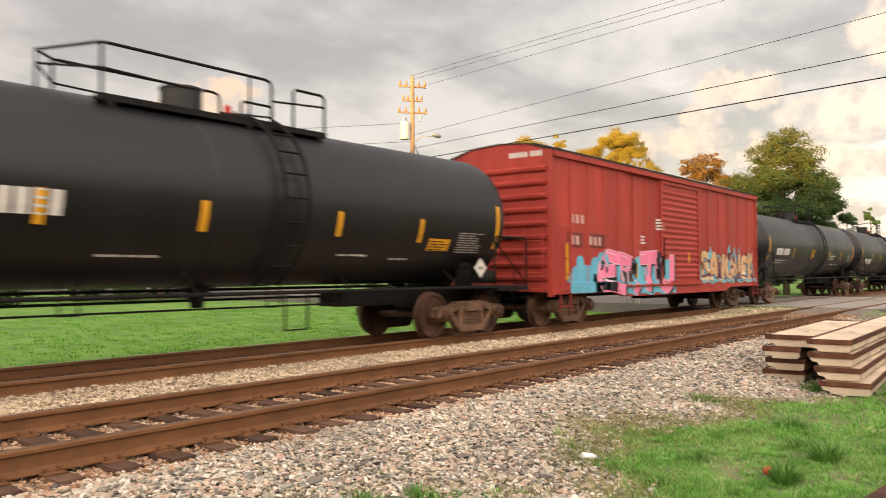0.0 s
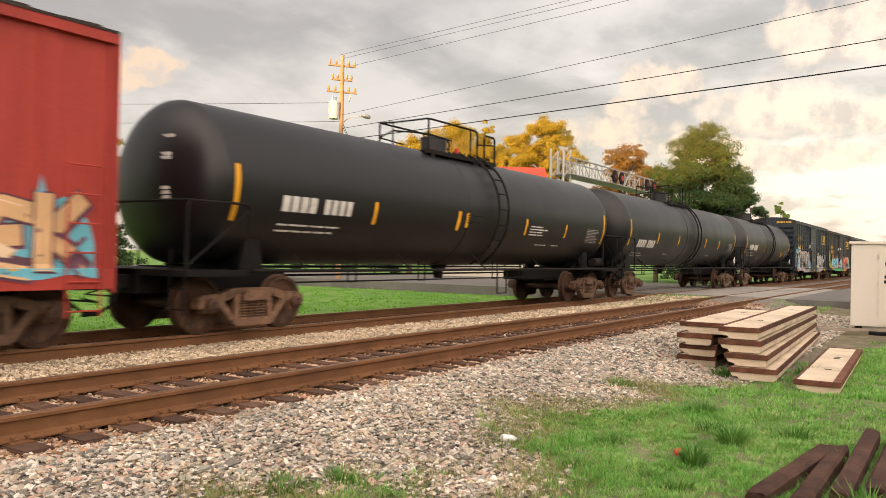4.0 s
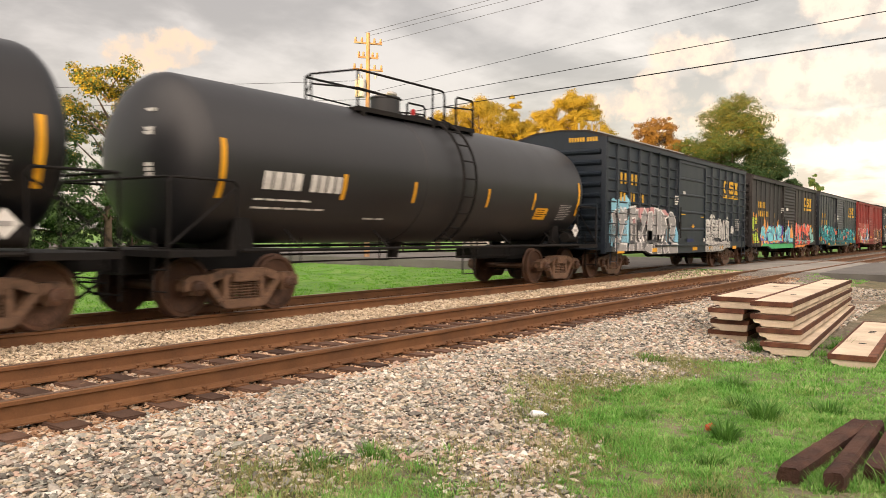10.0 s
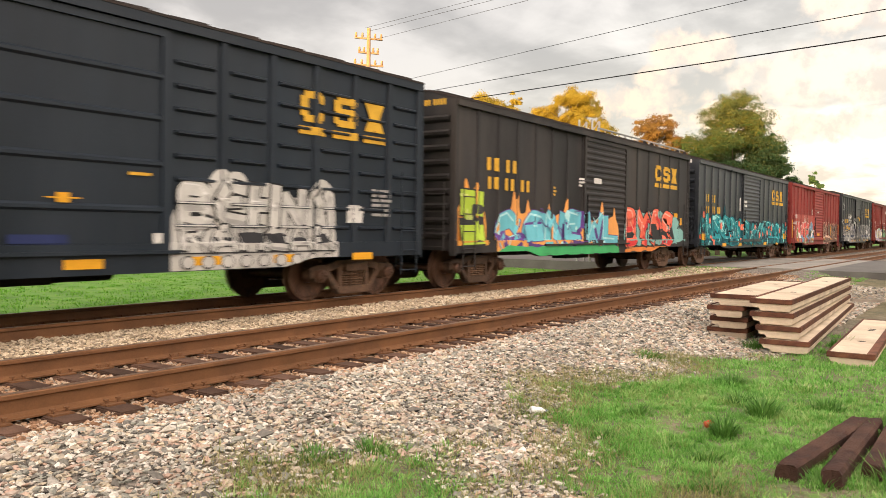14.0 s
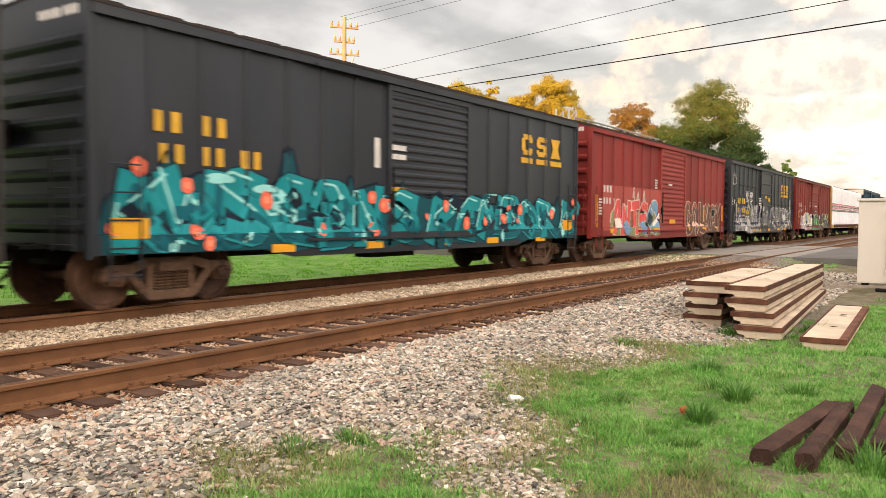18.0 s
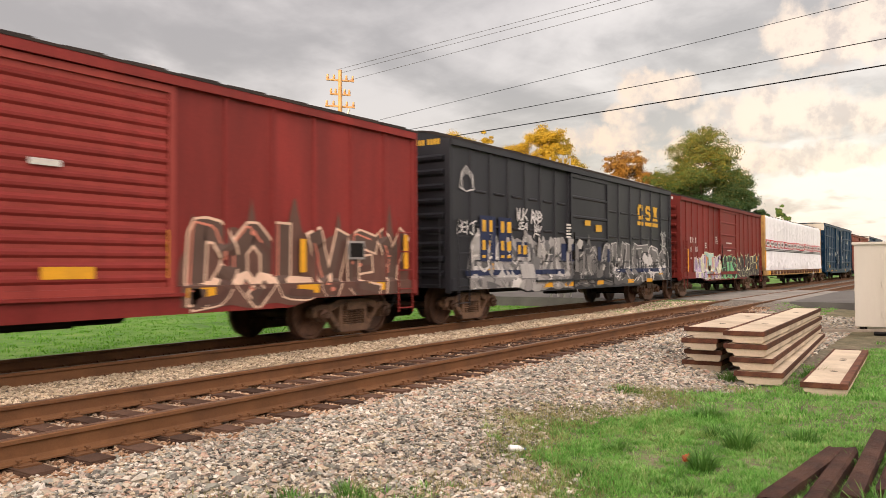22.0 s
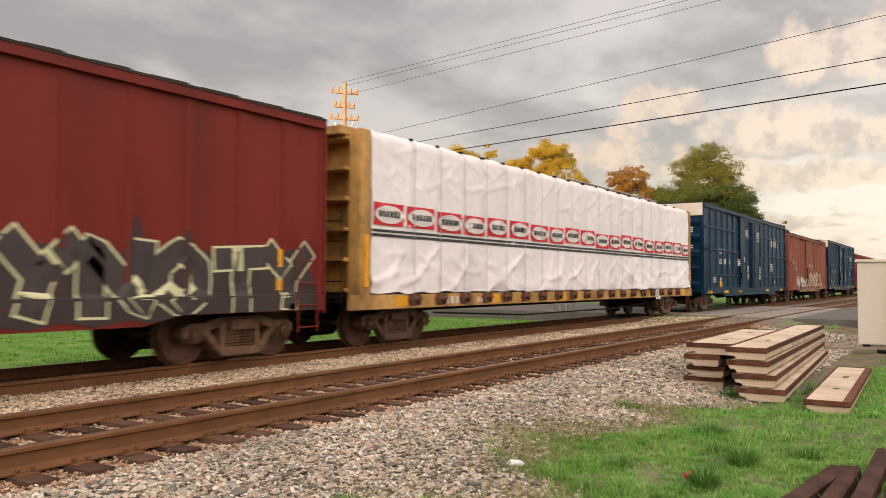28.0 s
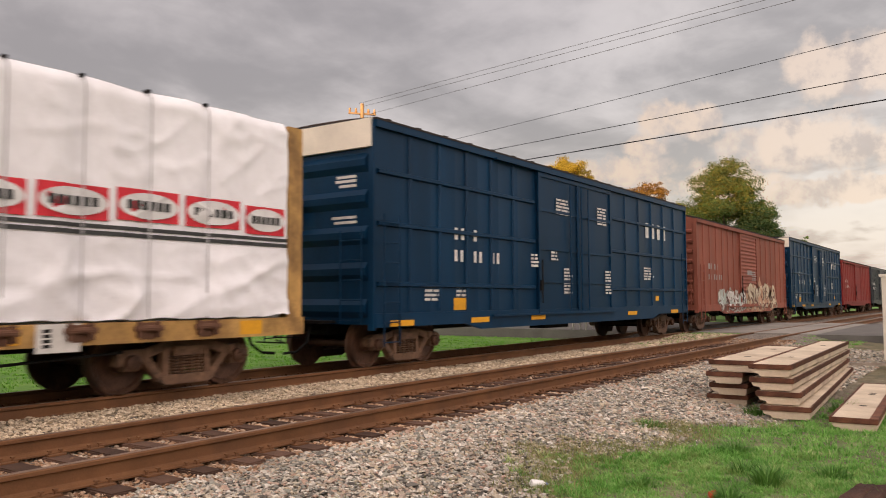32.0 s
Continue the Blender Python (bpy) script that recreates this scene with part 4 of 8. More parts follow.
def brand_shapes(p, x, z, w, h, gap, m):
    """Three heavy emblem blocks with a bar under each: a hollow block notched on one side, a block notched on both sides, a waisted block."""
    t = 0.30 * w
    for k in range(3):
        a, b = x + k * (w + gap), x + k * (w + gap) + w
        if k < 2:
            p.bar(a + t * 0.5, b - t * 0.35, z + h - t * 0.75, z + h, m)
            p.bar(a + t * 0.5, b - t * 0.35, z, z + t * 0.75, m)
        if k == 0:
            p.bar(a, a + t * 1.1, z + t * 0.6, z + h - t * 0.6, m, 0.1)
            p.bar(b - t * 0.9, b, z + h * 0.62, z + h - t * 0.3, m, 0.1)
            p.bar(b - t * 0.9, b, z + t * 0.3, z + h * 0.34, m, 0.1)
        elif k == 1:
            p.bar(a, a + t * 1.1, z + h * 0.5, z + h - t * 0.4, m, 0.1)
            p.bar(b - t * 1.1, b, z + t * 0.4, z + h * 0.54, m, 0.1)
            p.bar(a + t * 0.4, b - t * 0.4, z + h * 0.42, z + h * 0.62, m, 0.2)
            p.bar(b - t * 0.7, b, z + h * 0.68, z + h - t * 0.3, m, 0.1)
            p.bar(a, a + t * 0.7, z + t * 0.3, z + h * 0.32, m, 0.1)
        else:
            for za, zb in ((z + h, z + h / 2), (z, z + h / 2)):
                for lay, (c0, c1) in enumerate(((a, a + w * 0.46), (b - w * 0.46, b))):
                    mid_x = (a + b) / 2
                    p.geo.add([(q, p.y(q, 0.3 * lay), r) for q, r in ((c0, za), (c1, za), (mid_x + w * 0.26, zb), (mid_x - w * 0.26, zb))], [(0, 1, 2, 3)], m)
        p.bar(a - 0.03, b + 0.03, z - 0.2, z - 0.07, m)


ROOF_DARK = material("sooty_roof", (0.032, 0.026, 0.024), 0.75, 0.0, 0.3, 2, 30, 0.1, (0.07, 0.045, 0.035), 0.5)


def boxcar(u0, u1, colour, label, eave=4.0, sill=0.72, posts=(7, 6), door=(5.95, 8.85), door_style="corrugated", side_style="posts", end_ribs=9,
           roof=None, body="boxcar", half=1.42, door_paint=None, rise=0.24):
    """A steel boxcar. Returns the car, its half length, its outer side and how far the side stands out at x."""
    car = new_car(body, label, u0, u1)
    L = u1 - u0
    hx = L / 2
    d0, d1 = door[0] - hx, door[1] - hx
    roof = roof or ROOF_DARK
    sheet = -half
    edges = []
    for a, b, n in ((-hx, d0, posts[0]), (d1, hx, posts[1])):
        edges += [a + (b - a) * k / n for k in range(n + 1)]
    post_x = sorted(set(round(e, 3) for e in edges))
    wide, rib_out = (0.07, 0.05) if side_style == "panels" else (0.05, 0.028)

    def depth(x, z=2.0):
        if z < sill + 0.31:
            return 0.075
        if d0 - 0.02 < x < d1 + 0.02:
            return 0.08
        if side_style == "panels":
            return rib_out if any(abs(x - q) < wide for q in post_x) else 0.013
        return rib_out if side_style != "smooth" and any(abs(x - q) < wide for q in post_x) else 0.0

    depth.low = lambda x: sill + 0.06 if abs(x) > hx - 2.9 else sill - 0.07 if abs(x) < hx - 3.5 else sill + 0.06 - 0.13 * (hx - 2.9 - abs(x)) / 0.6

    for s in (-1, 1):
        bays = [-hx, *(x for x in post_x if abs(x) < hx - 0.05), hx]
        for a, b in zip(bays, bays[1:]):          # one sheet to each bay, dished a little between its posts
            bay = Geo()
            xs = [a + (b - a) * k / 8 for k in range(9)]
            dish = 0.0 if b - a > 2.0 else 0.013
            rows = [(x, s * (half - dish * max(math.sin(math.pi * (x - a) / (b - a)), 0.0) ** 0.7), z) for x in xs for z in (sill + 0.28, eave - 0.02)]
            back = [(x, s * (half - 0.03), z) for x in xs for z in (sill + 0.28, eave - 0.02)]
            n = len(rows)
            bay.add(rows + back, [(2 * k, 2 * k + 2, 2 * k + 3, 2 * k + 1) for k in range(8)] + [(n + 2 * k + 1, n + 2 * k + 3, n + 2 * k + 2, n + 2 * k) for k in range(8)]
                    + [(0, 1, n + 1, n), (n - 2, 2 * n - 2, 2 * n - 1, n - 1)] + [(2 * k + q, 2 * k + 2 + q, n + 2 * k + 2 + q, n + 2 * k + q) for k in range(8) for q in (0, 1)])
            part("side_panel", bay, colour, car, smooth=True)
        if side_style == "panels":                # short pressed ribs between the posts
            for a, b in zip(post_x, post_x[1:]):
                if b - a > 2.0:
                    continue
                rm = mesh_of("side_rib", Geo().prism([(s * (half - 0.015), -0.05), (s * (half + 0.045), -0.016), (s * (half + 0.045), 0.008), (s * (half - 0.015), 0.03)], "x", a + 0.14, b - 0.14), colour)
                z = sill + 0.55
                while z < eave - 0.35:
                    shared("side_rib", rm, car, pose(0, 0, z))
                    z += 0.315
        if side_style == "dashes":
            for a, b in zip(post_x, post_x[1:]):
                if b - a < 2.0 and a > -hx + 0.2:
                    rm = mesh_of("side_rib", Geo().prism([(s * (half - 0.015), -0.05), (s * (half + 0.02), -0.016), (s * (half + 0.02), 0.008), (s * (half - 0.015), 0.03)], "x", a + 0.2, b - 0.2), colour)
                    for z in (2.98, 2.2, 1.42):
                        shared("side_rib", rm, car, pose(0, 0, z))
        post = Geo().prism([(-wide, s * half), (-wide * 0.72, s * (half + rib_out)), (wide * 0.72, s * (half + rib_out)), (wide, s * half)], "z", sill + 0.26, eave - 0.12)
        pm = mesh_of("side_post", post, colour)
        for x in (post_x if side_style != "smooth" else ()):
            shared("side_post", pm, car, pose(min(max(x, -hx + wide), hx - wide), 0, 0))
        g = Geo().box(-hx, hx, s * (half + 0.0) - 0.02, s * (half + 0.075) if s > 0 else s * half + 0.02, eave - 0.13, eave) if s > 0 else \
            Geo().box(-hx, hx, -half - 0.075, -half + 0.02, eave - 0.13, eave)
        part("top_rail", g, colour, car)
        g = Geo()
        zz = sill
        o, i = s * (half + 0.07), s * (half - 0.02)
        g.prism([(-hx, zz + 0.05), (-hx + 2.9, zz + 0.05), (-hx + 3.5, zz - 0.08), (hx - 3.5, zz - 0.08), (hx - 2.9, zz + 0.05), (hx, zz + 0.05), (hx, zz + 0.30), (-hx, zz + 0.30)],
                "y", min(o, i), max(o, i))
        part("side_sill", g, colour, car)
        # sliding door with its rails and locks
        g = Geo()
        y0, y1 = (s * half, s * (half + 0.09))
        lo, hi = min(y0, y1), max(y0, y1)
        g.box(d0, d1, s * (half + 0.03) if s > 0 else -half - 0.05, s * (half + 0.05) if s > 0 else -half - 0.03, sill + 0.22, eave - 0.16)
        fr, bars, pipes = Geo(), Geo(), Geo()
        for x in (d0, d1 - 0.11):
            fr.box(x, x + 0.11, lo, hi, sill + 0.2, eave - 0.16)
        for z in (sill + 0.2, eave - 0.26):
            fr.box(d0 + 0.11, d1 - 0.11, lo, hi, z, z + 0.1)
        ribs = []
        if door_style == "corrugated":
            ribs = [(sill + 0.42 + 0.16 * k, 0.055, 0.018, 0.027) for k in range(int((eave - sill - 0.78) / 0.16) + 1)]
        elif door_style == "plain":
            ribs = [(sill + q, 0.05, 0.02, 0.035) for q in (0.75, 1.35, 1.95, 2.5)]
        elif door_style == "plug":                # two plug doors with locking pipes
            mid = (d0 + d1) / 2
            fr.box(mid - 0.05, mid + 0.05, lo, hi, sill + 0.3, eave - 0.26)
            for z in (sill + 0.95, sill + 1.75, sill + 2.7):
                bars.box(d0 + 0.11, d1 - 0.11, s * (half + 0.05) if s > 0 else -half - 0.085, s * (half + 0.085) if s > 0 else -half - 0.05, z, z + 0.07)
            for x in (mid - 0.55, mid + 0.55, mid - 0.12, mid + 0.12):
                pipes.tube((x, s * (half + 0.12), sill + 0.25), (x, s * (half + 0.12), eave - 0.3), 0.022, 6)
        dm = part("door", g, door_paint or colour, car)
        pieces("door_frame", fr, door_paint or colour, dm)
        pieces("door_brace", bars, colour, dm)
        pieces("locking_pipe", pipes, colour, dm)
        if ribs:
            _, ra, rb, rd = ribs[0]
            rm = mesh_of("door_rib", Geo().prism([(0, -ra), (s * rd, -rb), (s * rd, rb), (0, ra)], "x", d0 + 0.12, d1 - 0.12), colour)
            for z, *_ in ribs:
                shared("door_rib", rm, dm, pose(0, s * (half + 0.05), z))
        g = Geo()
        for z in (sill + 0.17, eave - 0.15):
            a, b = s * (half + 0.09), s * (half + 0.14)
            g.box(d0 - 2.2 if z < 2 else d0 - 2.0, d1 + 0.15, min(a, b), max(a, b), z, z + 0.045)
        pieces("door_track", g, colour, car)
        if s < 0:
            g = Geo()
            g.box(d0 + 0.02, d0 + 0.14, -half - 0.14, -half - 0.09, sill + 0.75, sill + 1.0)
            g.tube((d0 + 0.1, -half - 0.13, sill + 0.45), (d0 + 0.1, -half - 0.13, sill + 1.5), 0.018, 6)
            part("door_handle", g, STEEL_DARK, dm, "dark door lock")
    # ends with pressed horizontal ribs
    for s in (-1, 1):
        g = Geo()
        g.prism([(-half, sill + 0.1), (half, sill + 0.1), (half, eave), (half * 0.55, eave + rise * 0.8), (0, eave + rise), (-half * 0.55, eave + rise * 0.8), (-half, eave)],
                "x", min(s * hx, s * (hx - 0.03)), max(s * hx, s * (hx - 0.03)))
        z, step = sill + 0.42, (eave - sill - 0.5) / end_ribs
        rib = mesh_of("end_rib", Geo().prism([(0, -0.30 * step), (s * 0.075, -0.13 * step), (s * 0.085, 0.05 * step), (0, 0.22 * step)], "y", -half + 0.12, half - 0.12), colour)
        rib_z = [z + step * k for k in range(end_ribs)]
        wall = part("end_wall", g, colour, car)
        g = Geo().box(min(s * hx, s * (hx + 0.05)), max(s * hx, s * (hx + 0.05)), -half - 0.05, -half + 0.08, sill, eave)
        g.box(min(s * hx, s * (hx + 0.05)), max(s * hx, s * (hx + 0.05)), half - 0.08, half + 0.05, sill, eave)
        pieces("corner_post", g, colour, wall)
        for z in rib_z:
            shared("end_rib", rib, wall, pose(s * hx, 0, z))
        part("ladder", ladder(Geo(), s * (hx + 0.13), -half + 0.42, sill + 0.1, eave - 1.7 if eave < 4.3 else eave - 2.0, 0.5, along="y"), colour, car)
        for q in (-1, 1):
            part("ladder", ladder(Geo(), s * (hx - 0.42), q * (half + 0.10), sill - 0.3, eave - 1.7, 0.45), colour, car)
        g = Geo()
        g.box(min(s * hx, s * (hx + 0.42)), max(s * hx, s * (hx + 0.42)), -0.55, 0.75, sill + 0.12, sill + 0.17)
        part("crossover_platform", g, STEEL_DARK, car, "dark grating platform")
        shared("coupler", COUPLER_MESH, car, pose(s * (hx + 0.05), 0, 0, 0, 0, 0 if s > 0 else 180))
    g = Geo()
    g.lathe([(0.0, 0.03), (0.02, 0.23), (0.045, 0.25), (0.06, 0.23), (0.05, 0.03)], "x", 20, (-hx - 0.28, 0.55, eave - 1.55))
    g.box(-hx - 0.22, -hx - 0.03, 0.40, 0.70, eave - 1.75, eave - 1.35)
    part("brake_wheel", g, STEEL_DARK, car, "dark hand-brake wheel")
    # roof
    g = Geo()
    e = half + 0.085
    g.prism([(-e, eave), (-e, eave + 0.035), (-half * 0.55, eave + rise * 0.8 + 0.035), (0, eave + rise + 0.035), (half * 0.55, eave + rise * 0.8 + 0.035), (e, eave + 0.035), (e, eave),
             (half, eave + 0.002), (half * 0.55, eave + rise * 0.8 + 0.002), (0, eave + rise + 0.002), (-half * 0.55, eave + rise * 0.8 + 0.002), (-half, eave + 0.002)], "x", -hx - 0.02, hx + 0.02)
    x = -hx + 0.3
    while x < hx:
        g.prism([(-e, eave + 0.035), (-half * 0.55, eave + rise * 0.8 + 0.03), (0, eave + rise + 0.03), (half * 0.55, eave + rise * 0.8 + 0.03), (e, eave + 0.035),
                 (e, eave + 0.055), (half * 0.55, eave + rise * 0.8 + 0.07), (0, eave + rise + 0.07), (-half * 0.55, eave + rise * 0.8 + 0.07), (-e, eave + 0.055)], "x", x, x + 0.12)
        x += 0.92
    part("roof", g, roof, car, "pressed steel roof")
    g = Geo()
    g.box(-hx + 0.1, hx - 0.1, -0.25, 0.25, sill - 0.1, sill + 0.25)
    for k in range(7):
        x = -hx + 2.6 + (L - 5.2) * k / 6
        g.box(x - 0.05, x + 0.05, -half, half, sill + 0.02, sill + 0.26)
    g.box(-0.9, 0.5, -0.8, -0.35, sill - 0.22, sill + 0.02)
    g.lathe([(-0.45, 0.02), (-0.45, 0.2), (0.45, 0.2), (0.45, 0.02)], "x", 14, (1.6, 0.5, sill - 0.1))
    g.tube((-hx + 1.2, 0.3, sill - 0.12), (hx - 1.2, 0.3, sill - 0.12), 0.02, 6)
    part("underframe", g, STEEL_DARK, car, "dark underframe with brake gear")
    for s in (-1, 1):
        add_truck(car, s * (hx - 1.45))
    return car, hx, sheet, depth


def yellow_plates(car, side, sill, xs, size=(0.42, 0.12), z=None):
    g = Geo().box(-size[0] / 2, size[0] / 2, -0.012, 0, 0, size[1])
    me = mesh_of("reflector", g, YELLOW)
    for x in xs:
        shared("reflector", me, car, pose(x, side - 0.072, sill + 0.12 if z is None else z), "yellow reflector plate")


def paint(name, c, **kw):
    return material(name, c, kw.pop("rough", 0.55), 0.0, spec=kw.pop("spec", 0.22), vary=kw.pop("vary", 0.32), scale=1.3, fine=30, bump=0.06, dirt=kw.pop("dirt", RUST), dirt_amount=kw.pop("dirt_amount", 0.4), streak=5, thing=0.10)


RED1 = paint("orange_red_car_paint", (0.345, 0.047, 0.036), dirt=(0.21, 0.036, 0.028), dirt_amount=0.5)
RED2 = paint("oxide_red_car_paint", (0.215, 0.028, 0.024), dirt=(0.125, 0.024, 0.02), dirt_amount=0.5)
RED3 = paint("maroon_car_paint", (0.168, 0.021, 0.016), dirt=(0.105, 0.022, 0.018), dirt_amount=0.4)
NAVY = paint("faded_navy_car_paint", (0.013, 0.020, 0.030), dirt=(0.030, 0.037, 0.046), dirt_amount=0.5, rough=0.45, spec=0.3)
BLACKISH = paint("dusty_black_car_paint", (0.019, 0.023, 0.031), dirt=(0.036, 0.039, 0.045), dirt_amount=0.5, rough=0.4, spec=0.4)
SOOT_BLACK = paint("sooty_black_car_paint", (0.019, 0.020, 0.026), dirt=(0.037, 0.038, 0.042), dirt_amount=0.5, rough=0.45, spec=0.3)
BROWN_GREY = paint("sooty_brown_car_paint", (0.027, 0.026, 0.027), dirt=(0.073, 0.062, 0.054), dirt_amount=0.75, vary=0.5)
BLUE = paint("deep_blue_car_paint", (0.0025, 0.028, 0.070), dirt=(0.005, 0.021, 0.047), dirt_amount=0.35, rough=0.4, spec=0.18)
BROWN_RED = paint("weathered_brick_car_paint", (0.24, 0.075, 0.05), dirt=(0.16, 0.06, 0.04), dirt_amount=0.6)


# ---------------------------------------------------------------- tank cars
TANK_R, TANK_Z = 1.31, 2.37


class ShellPaint:
    """Patches of paint that follow the tank's round shell on the side y < 0."""

    def __init__(self):
        self.geo = Geo()

    def bar(self, x0, x1, z0, z1, m=0, lift=0.006):
        n = max(1, int((z1 - z0) / 0.08))
        vs = []
        for k in range(n + 1):
            z = z0 + (z1 - z0) * k / n
            y = -math.sqrt(max((TANK_R + lift) ** 2 - (z - TANK_Z) ** 2, 0))
            vs += [(x0, y, z), (x1, y, z)]
        self.geo.add(vs, [(2 * k, 2 * k + 1, 2 * k + 3, 2 * k + 2) for k in range(n)], m)

    def line_of_bars(self, x, z, widths, h, m=0):
        for w in widths:
            if w > 0:
                self.bar(x, x + w, z, z + h, m)
                x += w + 0.045
            else:
                x -= w

    def small_print(self, x, z, width, lines, rng, m=0, h=0.03, pitch=0.07, lift=0.006):
        for k in range(lines):
            p, w = x, width * rng.uniform(0.65, 1)
            while p < x + w:
                q = min(p + rng.uniform(0.15, 0.45), x + w)
                self.bar(p, q, z - k * pitch, z - k * pitch + h, m, lift)
                p = q + 0.045


def tank_car(u0, u1, shell_mat, label, seed, plates=(), signs=(), dome_at=-0.5, spread=1.0, guard=1.0):
    """u0, u1: the yellow strips at both ends of the shell. plates: (x, z0, z1, width) yellow marks, x from the middle."""
    rng = random.Random(seed)
    car = new_car("tank_car", label, u0, u1)
    ladder_at = dome_at + 0.64 * spread
    hc = (u1 - u0) / 2 + 0.14
    R, Z = TANK_R, TANK_Z
    g = Geo()
    prof = []
    for k in range(9):
        a = math.pi / 2 * k / 8
        prof.append((-hc - 0.52 * math.cos(a), max(R * math.sin(a), 0.01)))
    prof += [(-hc + 0.02, R), (-0.9 + ladder_at, R), (-0.9 + ladder_at + 0.01, R + 0.012), (ladder_at + 0.9, R + 0.012), (ladder_at + 0.91, R), (hc - 0.02, R)]
    prof += [(-a, r) for a, r in prof[:9][::-1]]
    g.lathe(prof, "x", 64, (0, 0, Z))
    part("shell", g, shell_mat, car, "long round tank shell", smooth=True)
    # yellow strips at the shell's ends, bent with it
    p = ShellPaint()
    for x in (-hc + 0.1, hc - 0.2):
        p.bar(x, x + 0.1, 1.75, 2.62, 0)
    words = ShellPaint()
    for x, z0, z1, w in plates:
        p.bar(x - w / 2, x + w / 2, z0, z1, 0)
        if w > 0.4:
            words.small_print(x - w / 2 + 0.04, z1 - 0.06, w - 0.06, 4, rng, 0, 0.018, 0.05, 0.011)
    if words.geo.v:
        part("plate_print", words.geo, STEEL_DARK, car, "dark print on the yellow plate")["kind"] = "stuff"
    pieces("yellow_mark", p.geo, YELLOW, car, "yellow reflective strip on the shell")
    p = ShellPaint()
    for kind, x, z, size in signs:
        if kind == "name":
            p.line_of_bars(x, z, (0.17, 0.17, 0.17, 0.17, -0.16, 0.15, 0.15, 0.15, 0.15), size)
        elif kind == "print":
            p.small_print(x, z, size, 4, rng)
        elif kind == "line":
            p.small_print(x, z, size, 1, rng)
        elif kind == "block":
            p.small_print(x, z + 0.04, size, 9, rng, 1, 0.02, 0.045)
        elif kind == "diamond":
            board = Geo().prism([(x, z - size * 1.3), (x + size * 1.3, z), (x, z + size * 1.3), (x - size * 1.3, z)], "y", -1.40, -1.39)
            placard = part("placard", board, WHITE_PAINT, car, "white diamond placard")
            part("placard_print", Geo().box(x - size * 0.6, x + size * 0.6, -1.405, -1.402, z - 0.03, z + 0.03), GREY_PAINT, placard, "grey bar of print")
            part("placard_holder", Geo().box(x - 0.03, x + 0.03, -1.388, -0.9, z - 0.03, z + 0.03), STEEL_DARK, car, "dark bracket")
    if p.geo.v:
        part("stencil_print", p.geo, [WHITE_PAINT, GREY_PAINT], car, "small white stencilled lines")["kind"] = "stuff"
    # on the end that faces the camera
    g = Geo()
    for z, w in ((3.0, 0.55), (2.72, 0.4), (2.66, 0.4), (2.2, 0.45), (2.13, 0.45), (2.06, 0.3)):
        k = math.sqrt(max(1 - ((z - Z) / R) ** 2 - 0.1, 0.05))
        x = -hc - 0.52 * k - 0.006
        g.box(x - 0.002, x + 0.03, -0.5, -0.5 + w, z, z + 0.05)
    pieces("end_stencil", g, WHITE_PAINT, car, "white stencilled line on the tank head")
    # walkway, dome and rails on top
    T = Z + R
    k0, k1, k2, k3, k4 = [dome_at + q * spread for q in (-2.15 * guard, -1.62 * guard, 1.18, 1.62, 2.3)]
    g = Geo()
    for s in (-1, 1):
        g.box(k1 - 0.05, k4, s * 0.68 - 0.06, s * 0.68 + 0.06, T - 0.15, T - 0.06)
    g.box(k1, k4, -0.62, 0.62, T - 0.09, T - 0.06)
    for x in (k1 + 0.1, dome_at + 0.7, k2 - 0.1, k4 - 0.15):
        g.box(x - 0.05, x + 0.05, -0.75, 0.75, T - 0.30, T - 0.15)
    pieces("top_platform", g, STEEL_DARK, car, "dark platform plate or bracket")
    g = Geo()
    g.lathe([(T - 0.1, 0.02), (T - 0.1, 0.31), (T + 0.34, 0.31), (T + 0.35, 0.325), (T + 0.38, 0.325), (T + 0.395, 0.3), (T + 0.40, 0.02)], "z", 28, (dome_at, 0, 0))
    part("valve_dome", g, shell_mat, car, "round valve housing", smooth=True)
    g = Geo().lathe([(T, 0.02), (T, 0.26), (T + 0.08, 0.27), (T + 0.12, 0.2), (T + 0.12, 0.02)], "z", 20, (dome_at + 0.95, 0, 0))
    for k in range(6):
        a = math.pi / 3 * k
        g.tube((dome_at + 0.95 + 0.24 * math.cos(a), 0.24 * math.sin(a), T + 0.04), (dome_at + 0.95 + 0.24 * math.cos(a), 0.24 * math.sin(a), T + 0.15), 0.02, 6)
    part("red_valve", Geo().lathe([(T + 0.1, 0.02), (T + 0.1, 0.05), (T + 0.2, 0.055), (T + 0.23, 0.02)], "z", 12, (dome_at + 0.7, -0.2, 0)), spray((0.5, 0.03, 0.03)), car, "small red valve cap")
    part("manway", g, STEEL_DARK, car, "bolted manway cover")
    g = Geo()
    hz = T + 0.62
    for s in (-1, 1):
        y = s * 0.68
        g.path([(k1, y, T - 0.1), (k1, y, hz - 0.03), (k1 + 0.05, y, hz), (k2 - 0.12, y, hz), (k2 - 0.03, y, hz - 0.03), (k2, y, hz - 0.12), (k2, y, T - 0.1)], 0.024, 8)
        g.tube((dome_at + 0.75 * spread, y, T - 0.1), (dome_at + 0.75 * spread, y, hz), 0.02, 6)
        g.path([(k3, y, T - 0.1), (k3, y, hz - 0.1), (k3 + 0.06, y, hz - 0.05), (k4 - 0.06, y, hz - 0.05), (k4, y, hz - 0.1), (k4, y, T - 0.1)], 0.024, 8)
        g.tube((k2, y, T + 0.3), (k4, y, T + 0.38), 0.018, 6)
